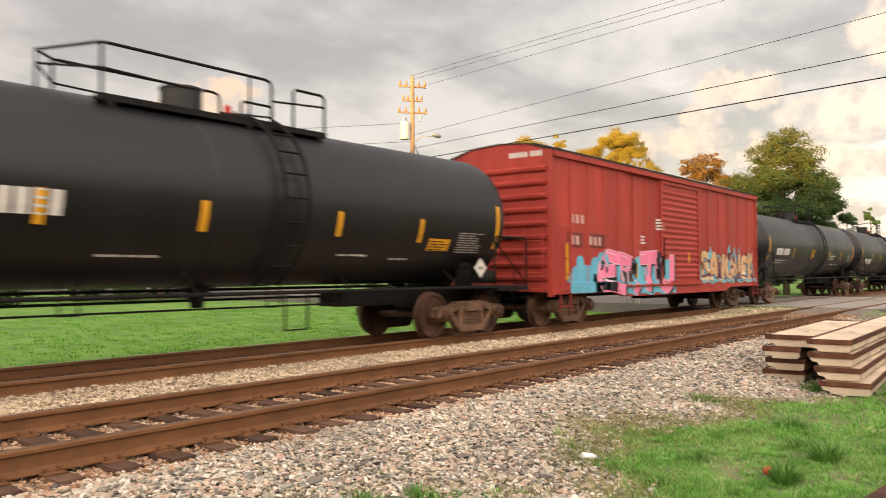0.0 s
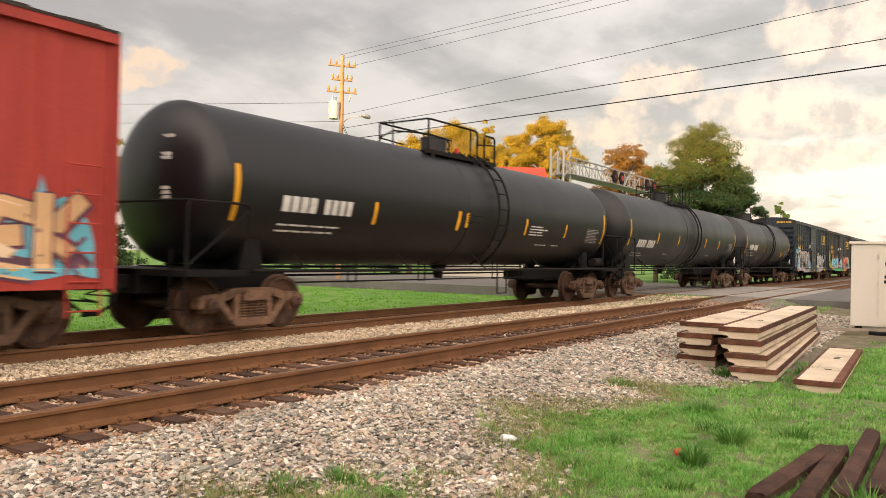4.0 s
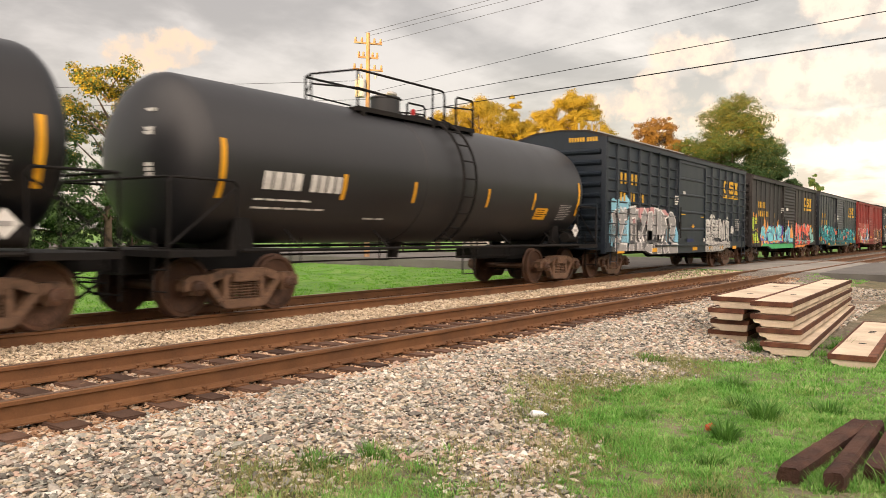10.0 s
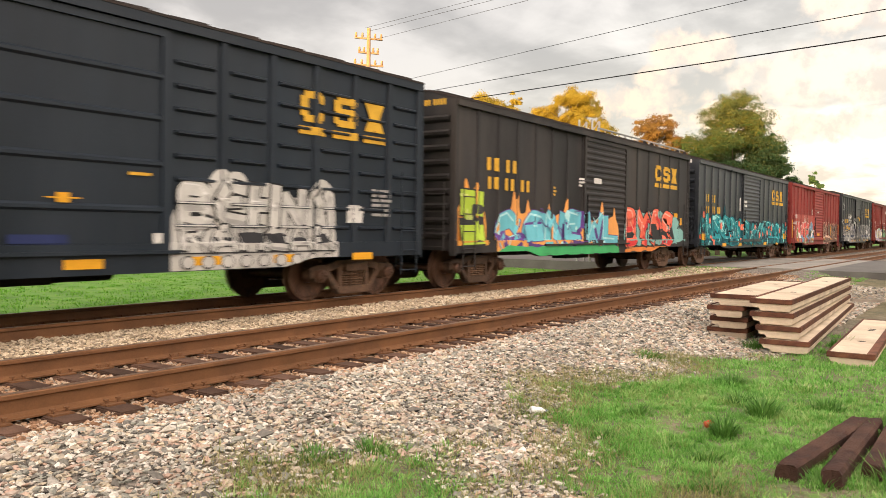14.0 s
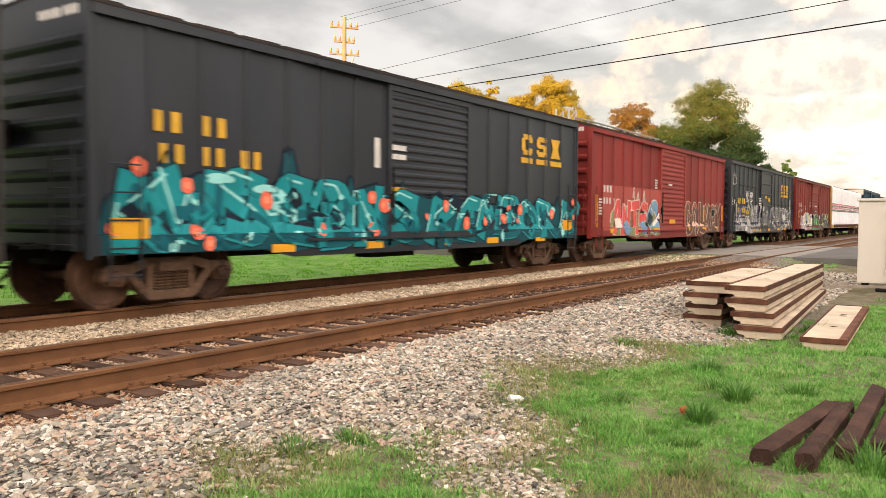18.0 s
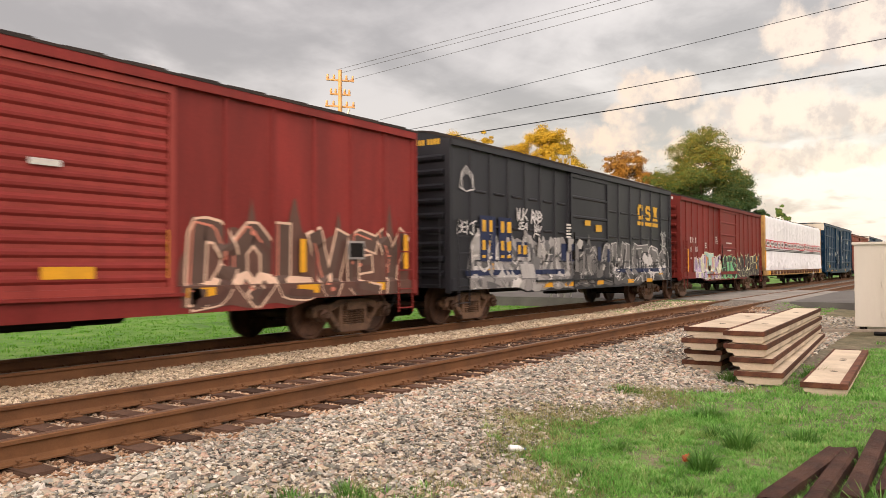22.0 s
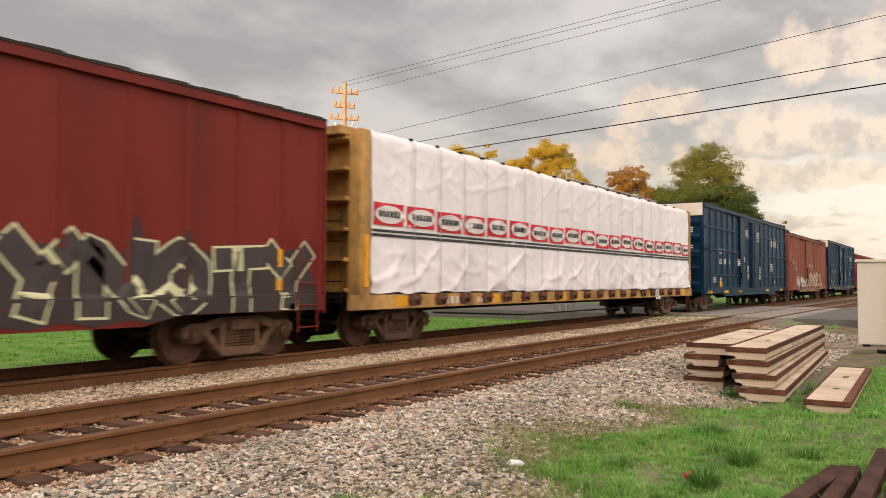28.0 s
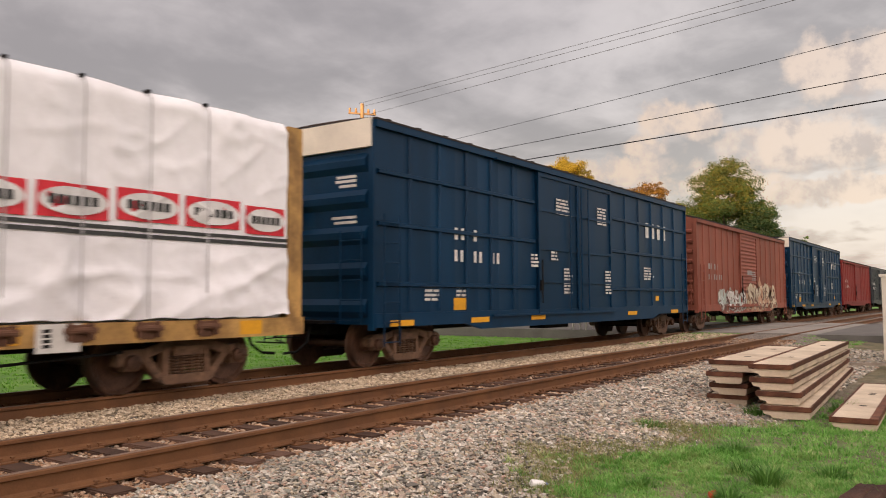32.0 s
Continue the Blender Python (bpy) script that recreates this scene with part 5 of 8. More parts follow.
        # guard that swings out past the dome
        g.path([(k1, y, hz), (k0, 0.0, hz - 0.10), (k0, 0.0, T - 0.02)] if s < 0 else [(k1, y, hz), (k0, 0.0, hz - 0.10)], 0.022, 8)
        g.path([(k0, 0.0, T + 0.34), (k1, y, T + 0.28), (dome_at - 0.3, y, T + 0.24)], 0.018, 6)
    pieces("handrail", g, STEEL_DARK, car, "dark pipe handrail")
    # side ladders, bent round the shell
    for s in (-1, 1):
        g = Geo()
        for a in (-0.23, 0.23):
            pts = []
            for k in range(15):
                ang = radians(-62 + 130 * k / 14)
                pts.append((ladder_at + 0.42 + a, s * (R + 0.14) * math.cos(ang), Z + (R + 0.14) * math.sin(ang)))
            g.path(pts, 0.03, 5)
        for k in range(9):
            ang = radians(-58 + 118 * k / 8)
            y, z = s * (R + 0.14) * math.cos(ang), Z + (R + 0.14) * math.sin(ang)
            g.tube((ladder_at + 0.19, y, z), (ladder_at + 0.65, y, z), 0.018, 6)
        part("ladder", g, STEEL_DARK, car, "black ladder bent round the shell")
    # long handrails and stub sills
    g = Geo()
    for s in (-1, 1):
        y = s * 1.42
        g.tube((-hc + 0.4, y, 0.98), (hc - 0.4, y, 0.98), 0.028, 8)
        for k in range(5):
            x = -hc + 1.6 + (2 * hc - 3.2) * k / 4
            g.tube((x, y, 0.98), (x + 0.05, s * 1.0, 1.3), 0.016, 6)
    pieces("side_rail", g, STEEL_DARK, car, "long dark running rail or its bracket")
    g = Geo()
    for s in (-1, 1):
        e = s * (hc + 0.85)
        g.box(min(s * (hc - 2.2), e), max(s * (hc - 2.2), e), -0.3, 0.3, 0.62, 0.98)
        g.box(min(s * (hc - 0.3), e), max(s * (hc - 0.3), e), -1.4, 1.4, 0.90, 0.99)
        for y in (-0.9, 0.9):
            g.prism([(s * (hc - 1.05), 0.97), (s * (hc - 0.55), 0.97), (s * (hc - 0.7), 1.7), (s * (hc - 0.9), 1.7)], "y", y - 0.05, y + 0.05)
        g.prism([(-1.2, 1.85), (-0.5, 0.97), (0.5, 0.97), (1.2, 1.85), (0.65, 1.3), (-0.65, 1.3)], "x", min(s * (hc - 0.85), s * (hc - 0.75)), max(s * (hc - 0.85), s * (hc - 0.75)))
    pieces("end_sill", g, STEEL_DARK, car, "dark end sill or saddle plate")
    for s in (-1, 1):
        g = Geo()
        x = s * (hc + 0.82)
        for y in (-1.36, 1.36):
            q = y * 0.2 / 1.36
            g.path([(s * (hc - 0.35), y, 1.0), (s * (hc - 0.35), y, 1.92), (s * (hc - 0.28), y, 2.0), (x - s * 0.06, y, 2.0), (x, y, 1.92), (x, y, 0.98)], 0.022, 6)
            g.tube((s * (hc - 0.35), y, 1.9), (x, y, 1.05), 0.016, 6)
        g.tube((x, -1.36, 2.0), (x, 1.36, 2.0), 0.02, 6)
        ladder(g, x + s * 0.02, -1.2, 0.35, 1.3, 0.32, 0.3, along="y")
        part("end_handrail", g, STEEL_DARK, car, "dark pipe rail at the end platform")
        shared("coupler", COUPLER_MESH, car, pose(s * (hc + 0.8), 0, 0, 0, 0, 0 if s > 0 else 180))
        add_truck(car, s * (hc - 0.75))
    g = Geo()
    g.lathe([(-0.28, 0.02), (-0.28, 0.13), (0.28, 0.13), (0.28, 0.02)], "x", 14, (hc - 0.55, -1.22, 1.18))
    part("air_reservoir", g, STEEL_DARK, car, "small dark air cylinder", smooth=True)
    # bottom outlet, hangers and brake rods
    g = Geo()
    g.lathe([(0.74, 0.02), (0.74, 0.10), (0.90, 0.13), (1.1, 0.24), (1.1, 0.02)], "z", 16, (dome_at + 0.3, 0, 0))
    for x in (-3.8, -1.4, 1.9, 3.4):
        if abs(x) < hc - 2:
            g.path([(x, -0.5, 1.3), (x, -0.5, 0.72), (x + 0.25, -0.5, 0.72), (x + 0.25, -0.5, 1.3)], 0.016, 6)
    g.box(hc - 3.6, hc - 2.2, -0.3, 0.3, 0.66, 0.95)
    g.tube((-hc + 1.6, -0.5, 0.74), (hc - 1.6, -0.5, 0.74), 0.016, 6)
    g.tube((-hc + 1.6, 0.35, 0.84), (hc - 1.6, 0.35, 0.84), 0.022, 6)
    g.path([(ladder_at + 0.2, -1.42, 0.98), (ladder_at + 0.2, -1.42, 0.42), (ladder_at + 0.64, -1.42, 0.42), (ladder_at + 0.64, -1.42, 0.98)], 0.02, 6)
    pieces("brake_rigging", g, STEEL_DARK, car, "dark rod or hanger under the tank")
    return car


def mid(u0, u1):
    return (u0 + u1) / 2


tank_car(-1.0, 13.4, TANK_BLACK, "black tank car with yellow strips and white stencils", 1, dome_at=0.65, spread=1.0,
         plates=[(-2.0, 1.84, 2.26, 0.12), (0.2, 1.84, 2.26, 0.12), (2.75, 1.86, 2.26, 0.1), (4.8, 1.82, 2.24, 0.1), (5.4, 1.68, 1.9, 0.62)],
         signs=[("name", -3.5, 1.95, 0.3), ("line", -1.2, 1.48, 1.1), ("line", 2.9, 1.55, 0.8), ("line", 4.2, 1.5, 0.5), ("block", 5.95, 1.98, 0.8),
                ("diamond", 6.45, 1.36, 0.15), ("print", -3.4, 1.6, 0.5)])
tank_car(32.0, 46.8, TANK_BLACK, "black tank car with a yellow plate and white stencils", 2, dome_at=-0.16, spread=0.75,
         plates=[(-0.98, 1.84, 2.26, 0.13), (-0.35, 1.92, 2.24, 0.7), (2.25, 1.84, 2.25, 0.1), (4.66, 1.84, 2.2, 0.09), (-3.95, 1.84, 2.26, 0.1)],
         signs=[("name", -6.4, 1.95, 0.26), ("print", 2.5, 2.06, 1.0), ("line", 3.1, 1.6, 0.8), ("line", 4.1, 1.6, 0.6), ("block", 6.15, 2.08, 0.95), ("line", -6.4, 1.72, 1.6), ("line", -6.4, 1.62, 1.6)])
tank_car(49.2, 63.65, TANK_BLACK, "black tank car with narrow yellow strips", 3, dome_at=-0.4, spread=0.85, guard=0.62,
         plates=[(-4.28, 1.86, 2.28, 0.12), (-1.76, 1.86, 2.24, 0.11), (2.12, 1.86, 2.24, 0.12), (4.35, 1.84, 2.22, 0.11)],
         signs=[("name", -6.3, 1.72, 0.26), ("line", -6.4, 1.5, 1.4), ("line", -6.4, 1.42, 1.4), ("line", 3.0, 1.5, 0.6), ("line", -3.0, 1.5, 0.6), ("block", 6.1, 2.05, 0.85),
                ("diamond", 6.75, 1.33, 0.14)])
tank_car(66.3, 78.1, TANK_GREY, "dusty grey-black tank car with white lettering bars", 4, dome_at=-0.66, spread=1.0,
         plates=[(-3.27, 1.82, 2.26, 0.09), (-1.27, 1.84, 2.24, 0.08), (1.4, 1.84, 2.24, 0.08), (3.5, 1.84, 2.24, 0.08), (4.0, 1.62, 1.9, 0.6)],
         signs=[("name", -5.1, 1.92, 0.28), ("line", -5.2, 1.75, 1.7), ("line", -5.2, 1.62, 1.7), ("block", 4.9, 1.95, 0.7), ("diamond", 5.5, 1.36, 0.14), ("line", -2.5, 1.5, 0.8)])

# ---------------------------------------------------------------- boxcars
LIME, WHITE, BROWN = (0.45, 0.62, 0.06), (0.72, 0.71, 0.70), (0.13, 0.06, 0.045)


def marks(car, hx, side, depth, items, mats, label="painted marks in bars"):
    """items: ('bars', x, z, widths, height, slot), ('print', x, z, width, lines, slot), ('brand', x, z, w, h, gap, slot), ('rect', x0, x1, z0, z1, slot)."""
    rng = random.Random(int(hx * 100) + len(items))
    small = Paint(side, depth)
    for it in items:
        p = Paint(side, depth)
        if it[0] == "bars":
            p.text_bars(it[1], it[2], it[3], it[4], it[5], layer=0.5)
            pieces("lettering", p.geo, mats, car, label)
        elif it[0] == "print":
            small.small_print(it[1], it[2], it[3], it[4], it[5], rng=rng)
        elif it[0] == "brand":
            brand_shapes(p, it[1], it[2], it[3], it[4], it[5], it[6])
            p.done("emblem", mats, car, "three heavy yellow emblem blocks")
        elif it[0] == "rect":
            p.bar(*it[1:5], it[5], -0.4 if it[5] == 3 else 0.3)
            p.done("painted_mark", mats, car, "painted plate or patch")
    if small.geo.v:
        small.done("small_print", mats, car, "small stencilled lines")["kind"] = "stuff"


def end_marks(car, hx, eave, mat):
    g = Geo()
    y = -1.18
    for w in (0.11, 0.11, 0.11, 0.11, 0.0, 0.1, 0.1, 0.1, 0.1, 0.1, 0.1):
        if w:
            g.box(-hx - 0.006, -hx, y, y + w * 0.6, eave - 0.10, eave + 0.02)
        y += 0.085 if w else 0.06
    pieces("end_lettering", g, mat, car, "painted bar high on the end")


DIGITS2 = (0.22, 0.22, -0.2, 0.22, 0.22, -0.2, 0.22, 0.22)
INITIALS = (0.25, 0.25, -0.22, 0.25, 0.25)

# orange-red boxcar with the pink piece
car, hx, side, depth = boxcar(15.34, 29.8, RED1, "orange-red boxcar with pink and blue spray paint", eave=4.02, door=(5.81, 8.71))
marks(car, hx, side, depth, [("rect", -6.55, -5.8, 1.86, 2.2, 3), ("rect", -5.45, -4.7, 1.86, 2.2, 3), ("bars", -6.4, 2.42, (0.2, 0.2, 0.22), 0.22, 2), ("bars", -6.4, 1.92, (0.2, 0.2, -0.42, 0.2, 0.2, 0.2), 0.22, 2), ("print", -2.6, 2.2, 0.3, 3, 0),
                             ("print", -1.6, 2.7, 0.4, 4, 0), ("rect", -6.62, -6.5, 1.1, 1.95, 1), ("rect", 0.55, 0.65, 1.55, 1.85, 1), ("rect", -2.9, -2.8, 1.1, 1.5, 1), ("rect", 5.9, 6.0, 1.0, 1.5, 1)],
      [WHITE_PAINT, YELLOW, spray((0.62, 0.42, 0.38)), spray((0.17, 0.035, 0.03))])
paint_field(car, side, depth, -6.6, -3.9, 0.66, 1.5, (0.12, 0.42, 0.58), 3, "cyan sprayed cloud beside the letters", 0, 0.25, 7)
graffiti(car, side, depth, -5.2, -0.5, 0.68, 1.82, "ERTU", [(0.14, 0.46, 0.60), (0.80, 0.52, 0.60), (0.80, 0.22, 0.37), (0.86, 0.66, 0.72), (0.025, 0.02, 0.025)], 4, "pink and cyan spray-painted piece", weight=0.36, mass=0, edge=0.02, block=0.10, skew=0.2)
graffiti(car, side, depth, 1.75, 6.9, 0.92, 1.92, "BANONEK", [(0.14, 0.44, 0.55), (0.09, 0.04, 0.06), (0.60, 0.38, 0.20), (0.74, 0.58, 0.40), (0.16, 0.06, 0.10)], 9, "tan and blue spray-painted piece", weight=0.36, mass=0, spikes=5, mess=10, edge=0.025, block=0.05)
end_marks(car, hx, 4.02, WHITE_PAINT)

# navy boxcar with silver pieces
car, hx, side, depth = boxcar(79.5, 94.1, NAVY, "dark navy boxcar with silver spray paint and yellow emblem blocks", eave=4.0, side_style="panels", posts=(7, 6), door_style="plain", door=(5.95, 9.0))
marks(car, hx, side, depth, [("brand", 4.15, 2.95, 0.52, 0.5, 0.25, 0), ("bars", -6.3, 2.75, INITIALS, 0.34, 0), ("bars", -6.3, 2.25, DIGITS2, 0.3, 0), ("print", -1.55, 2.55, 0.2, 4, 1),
                             ("rect", -0.9, -0.65, 2.68, 2.78, 1), ("print", 5.3, 1.6, 0.4, 3, 1), ("rect", 5.25, 5.65, 1.35, 1.62, 1), ("print", 5.9, 1.9, 0.6, 6, 2), ("rect", -1.05, -0.6, 1.96, 2.0, 0), ("rect", 1.1, 1.42, 1.90, 1.94, 0),
                             ("rect", 0.16, 0.32, 1.52, 1.64, 3), ("rect", 0.02, 0.46, 1.57, 1.585, 3), ("rect", 1.45, 1.62, 0.98, 1.16, 1), ("rect", -0.4, 0.3, 0.98, 1.14, 4)], [LETTER_YELLOW, WHITE_PAINT, GREY_PAINT, YELLOW, spray((0.02, 0.03, 0.10))])
paint_field(car, side, depth, -7.0, -5.4, 0.9, 2.32, (0.24, 0.50, 0.62), 23, "pale blue sprayed halo", 0, 0.4, 4)
paint_field(car, side, depth, -5.6, -2.2, 1.6, 2.18, (0.52, 0.27, 0.27), 26, "pink sprayed halo", 0, 0.25)
paint_field(car, side, depth, -2.4, -1.35, 0.75, 1.95, (0.20, 0.45, 0.60), 24, "pale blue sprayed halo", 0, 0.3)
graffiti(car, side, depth, -6.8, -1.5, 0.62, 2.08, "ZTKNRZ", [(0.13, 0.128, 0.128), (0.74, 0.72, 0.70), (0.31, 0.305, 0.30), (0.42, 0.41, 0.40), (0.03, 0.03, 0.032)], 21, "grey spray-painted piece with white outline and pale blue halo", weight=0.40, mass=0, edge=0.05, block=0.06, skew=0.1)
SILVER = (0.50, 0.49, 0.46)
paint_field(car, side, depth, 1.72, 4.98, 0.62, 1.80, SILVER, 22, "silver sprayed field behind the letters", 0, 0.12, 6)
graffiti(car, side, depth, 1.85, 4.9, 1.22, 1.92, "BEHNM", [SILVER, (0.015, 0.015, 0.016), (0.54, 0.53, 0.50), (0.70, 0.69, 0.67), (0.38, 0.37, 0.355)], 22, "silver spray-painted letters with black outline", cloud=False, weight=0.34, edge=0.03, skew=0.05)
graffiti(car, side, depth, 1.85, 4.9, 0.90, 1.30, "RAHEAR", [SILVER, (0.02, 0.02, 0.022), (0.52, 0.51, 0.48), (0.66, 0.65, 0.63), (0.30, 0.295, 0.285)], 25, "lower row of silver spray-painted letters", cloud=False, weight=0.32, edge=0.026, skew=0.05)
p = Paint(side, depth)
p.bar(1.75, 4.9, 0.875, 0.895, 0, 6.0)
for k in range(9):
    x = 1.98 + 0.34 * k
    p.blob(x, 0.76, 0.122, 0.093, 0, 6.2 + 0.05 * k, 16)
    p.blob(x, 0.76, 0.105, 0.078, 1, 6.9 + 0.05 * k, 16)
over = Paint(side, depth)                        # the paint on the pressed ribs
for first, pitch, count, lo, hi, m in ((-hx, 0.85, 7, -6.8, -1.5, 0), (1.7, 0.9333, 6, 1.8, 4.9, 1)):
    for k in range(count):
        a, b = max(first + pitch * k + 0.15, lo), min(first + pitch * (k + 1) - 0.15, hi)
        for z in (1.27, 1.585, 1.9)[: 3 if m == 0 else 2]:
            if b > a + 0.1:
                over.bar(a, b, z - 0.014, z + 0.006, m, 8.0)
pieces("sprayed_rib_paint", over.geo, [spray((0.34, 0.335, 0.33)), spray((0.56, 0.55, 0.52))], car, "spray paint on the pressed ribs")
p.done("sprayed_scallops", [spray((0.03, 0.03, 0.032)), spray(SILVER)], car, "row of round outlines under the silver letters")
yellow_plates(car, side, 0.6, (-6.3, -3.6, -2.0, 0.5, 2.3, 3.8, 5.6), (0.5, 0.12))
end_marks(car, hx, 4.0, LETTER_YELLOW)

# sooty brown boxcar, colourful pieces
car, hx, side, depth = boxcar(95.3, 109.85, BROWN_GREY, "sooty brown boxcar with cyan and coral spray paint", eave=3.92)
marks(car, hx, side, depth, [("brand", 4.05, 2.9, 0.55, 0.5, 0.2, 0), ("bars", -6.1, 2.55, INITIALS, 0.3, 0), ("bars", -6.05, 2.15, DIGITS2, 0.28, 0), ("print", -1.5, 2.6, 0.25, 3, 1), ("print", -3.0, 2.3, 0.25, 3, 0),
                             ("rect", -0.75, -0.25, 2.55, 2.7, 1), ("rect", 5.9, 6.25, 1.75, 1.9, 2), ("rect", 6.5, 6.7, 1.5, 1.75, 2)], [LETTER_YELLOW, WHITE_PAINT, YELLOW])
graffiti(car, side, depth, -7.15, -6.15, 0.95, 2.1, "I", [(0.72, 0.32, 0.06), (0.03, 0.03, 0.03), LIME, (0.62, 0.72, 0.2), (0.05, 0.05, 0.05)], 31, "lime spray-painted figure", weight=0.55, mass=0, spikes=2)
graffiti(car, side, depth, -5.6, 0.9, 0.72, 1.78, "CENEWL", [(0.76, 0.34, 0.09), (0.12, 0.05, 0.24), (0.14, 0.48, 0.56), (0.42, 0.72, 0.74), (0.10, 0.05, 0.22)], 32, "cyan and green spray-painted piece", weight=0.52, mass=0, spikes=7, mess=16, edge=0.02, sharp=True)
paint_field(car, side, depth, -5.7, 1.0, 0.64, 0.93, (0.06, 0.40, 0.14), 34, "green sprayed ground under the letters", 5.5)
paint_field(car, side, depth, 1.4, 6.0, 0.86, 2.04, (0.20, 0.42, 0.40), 37, "pale teal sprayed cloud behind the letters", 0, 0.25)
paint_field(car, side, depth, 1.5, 5.6, 0.66, 0.80, (0.70, 0.23, 0.05), 35, "orange sprayed ground under the letters", 0.6, 0.1)
graffiti(car, side, depth, 1.45, 5.75, 0.76, 1.96, "BYAS", [(0.22, 0.44, 0.41), (0.015, 0.015, 0.018), (0.80, 0.15, 0.085), (0.85, 0.42, 0.33), (0.62, 0.035, 0.04)], 33, "coral spray-painted piece with black outline", cloud=False, weight=0.44, edge=0.05, skew=0.05)
paint_field(car, side, depth, 5.5, 6.9, 0.95, 1.5, (0.22, 0.44, 0.41), 36, "pale teal sprayed patch", 0.2, 0.3, 2)
end_marks(car, hx, 3.92, LETTER_YELLOW)

# dark boxcar with the teal piece
car, hx, side, depth = boxcar(111.0, 125.5, BLACKISH, "dark grey-blue boxcar with teal spray paint", eave=3.92, end_ribs=8)
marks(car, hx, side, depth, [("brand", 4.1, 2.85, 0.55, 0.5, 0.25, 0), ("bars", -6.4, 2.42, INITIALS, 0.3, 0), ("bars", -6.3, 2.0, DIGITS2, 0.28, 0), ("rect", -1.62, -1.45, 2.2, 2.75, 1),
                             ("rect", -1.2, -0.75, 2.55, 2.65, 1), ("rect", -1.2, -0.75, 2.38, 2.48, 1), ("rect", -1.2, -0.75, 1.78, 1.86, 0)], [LETTER_YELLOW, WHITE_PAINT])
graffiti(car, side, depth, -7.05, -1.3, 0.76, 1.98, "KWSEBN", [(0.003, 0.065, 0.085), (0.003, 0.010, 0.024), (0.010, 0.25, 0.28), (0.30, 0.68, 0.66), (0.004, 0.11, 0.145)], 41, "teal spray-painted piece", weight=0.44, mass=1, spikes=4, mess=26, glow=10, edge=0.02, skew=0.5)
graffiti(car, side, depth, -1.2, 7.1, 0.76, 1.82, "SKENBORW", [(0.003, 0.065, 0.085), (0.003, 0.010, 0.024), (0.010, 0.25, 0.28), (0.30, 0.68, 0.66), (0.004, 0.11, 0.145)], 42, "teal and orange spray-painted piece", weight=0.42, mass=1, spikes=2, mess=30, glow=12, edge=0.02, skew=0.4)
yellow_plates(car, side, 0.6, (-4.0, -1.7, 0.6, 2.6, 5.0), (0.5, 0.13))
yellow_plates(car, side, 0.6, (-6.75, 6.6), (0.55, 0.27), 0.98)
end_marks(car, hx, 3.92, WHITE_PAINT)

# oxide red boxcar with the fresh red band
car, hx, side, depth = boxcar(126.6, 141.2, RED2, "oxide red boxcar with salmon and brown spray paint", eave=3.94, door_paint=paint("faded_red_door_paint", (0.32, 0.055, 0.045), dirt=(0.19, 0.035, 0.028), dirt_amount=0.5), end_ribs=7)
marks(car, hx, side, depth, [("rect", -6.5, -1.35, 0.95, 2.32, 3), ("rect", -6.95, -6.78, 1.05, 2.0, 1), ("bars", -6.4, 2.1, (0.22, 0.22, 0.22), 0.22, 0), ("bars", -6.4, 1.75, (0.2, 0.2, 0.2, 0.2), 0.2, 0),
                             ("print", -1.75, 2.62, 0.35, 4, 0), ("print", -6.7, 1.85, 0.25, 6, 0), ("rect", -0.5, -0.1, 2.5, 2.58, 0), ("rect", -0.35, 0.35, 1.15, 1.3, 1), ("rect", 1.42, 1.58, 1.15, 1.8, 1), ("rect", -1.35, -0.95, 0.92, 1.06, 4)], [WHITE_PAINT, YELLOW, GREY_PAINT, spray((0.36, 0.075, 0.06)), spray((0.03, 0.07, 0.2))])
graffiti(car, side, depth, -5.7, -2.5, 0.72, 1.88, "ANTE", [(0.24, 0.25, 0.12), (0.72, 0.60, 0.54), (0.66, 0.09, 0.08), (0.74, 0.30, 0.25), (0.03, 0.02, 0.02)], 51, "red spray-painted piece with pale outline", weight=0.36, mass=1, spikes=3, edge=0.03, block=0.06)
graffiti(car, side, depth, -2.5, -1.42, 0.74, 1.92, "C", [(0.24, 0.25, 0.12), (0.72, 0.66, 0.62), (0.17, 0.32, 0.46), (0.36, 0.48, 0.56), (0.03, 0.05, 0.06)], 53, "blue-grey spray-painted letter with pale outline", weight=0.46, mass=0, edge=0.035, block=0.06)
rng = random.Random(54)
for x in (-4.55, -3.0):
    p = Paint(side, depth)
    p.blob(x, 1.02, 0.30, 0.24, 1, 6.0, 18, 0.08, rng)
    p.blob(x, 1.06, 0.20, 0.17, 0, 6.4, 18, 0.06, rng)
    for dx in (-0.075, 0.075):
        p.blob(x + dx, 1.07, 0.05, 0.055, 2, 6.8, 12)
    p.done("sprayed_spot", [spray((0.66, 0.62, 0.56)), spray((0.16, 0.28, 0.42)), spray((0.03, 0.03, 0.035))], car, "pale round sprayed spot with dark dots")
graffiti(car, side, depth, 1.75, 7.0, 0.70, 2.0, "DOLVEY", [(0.13, 0.065, 0.05), (0.72, 0.50, 0.37), (0.105, 0.065, 0.052), (0.62, 0.22, 0.15), (0.10, 0.05, 0.04)], 52, "brown spray-painted piece with cream outline", weight=0.38, mass=0, spikes=6, edge=0.04, skew=0.1)
over = part("stencil_plate", Geo().box(5.2, 5.65, side - 0.085, side - 0.08, 1.42, 1.75), GREY_PAINT, car, "grey stencilled panel with a dark field")
part("dark_field", Geo().box(5.24, 5.61, side - 0.09, side - 0.085, 1.46, 1.71), STEEL_DARK, over)
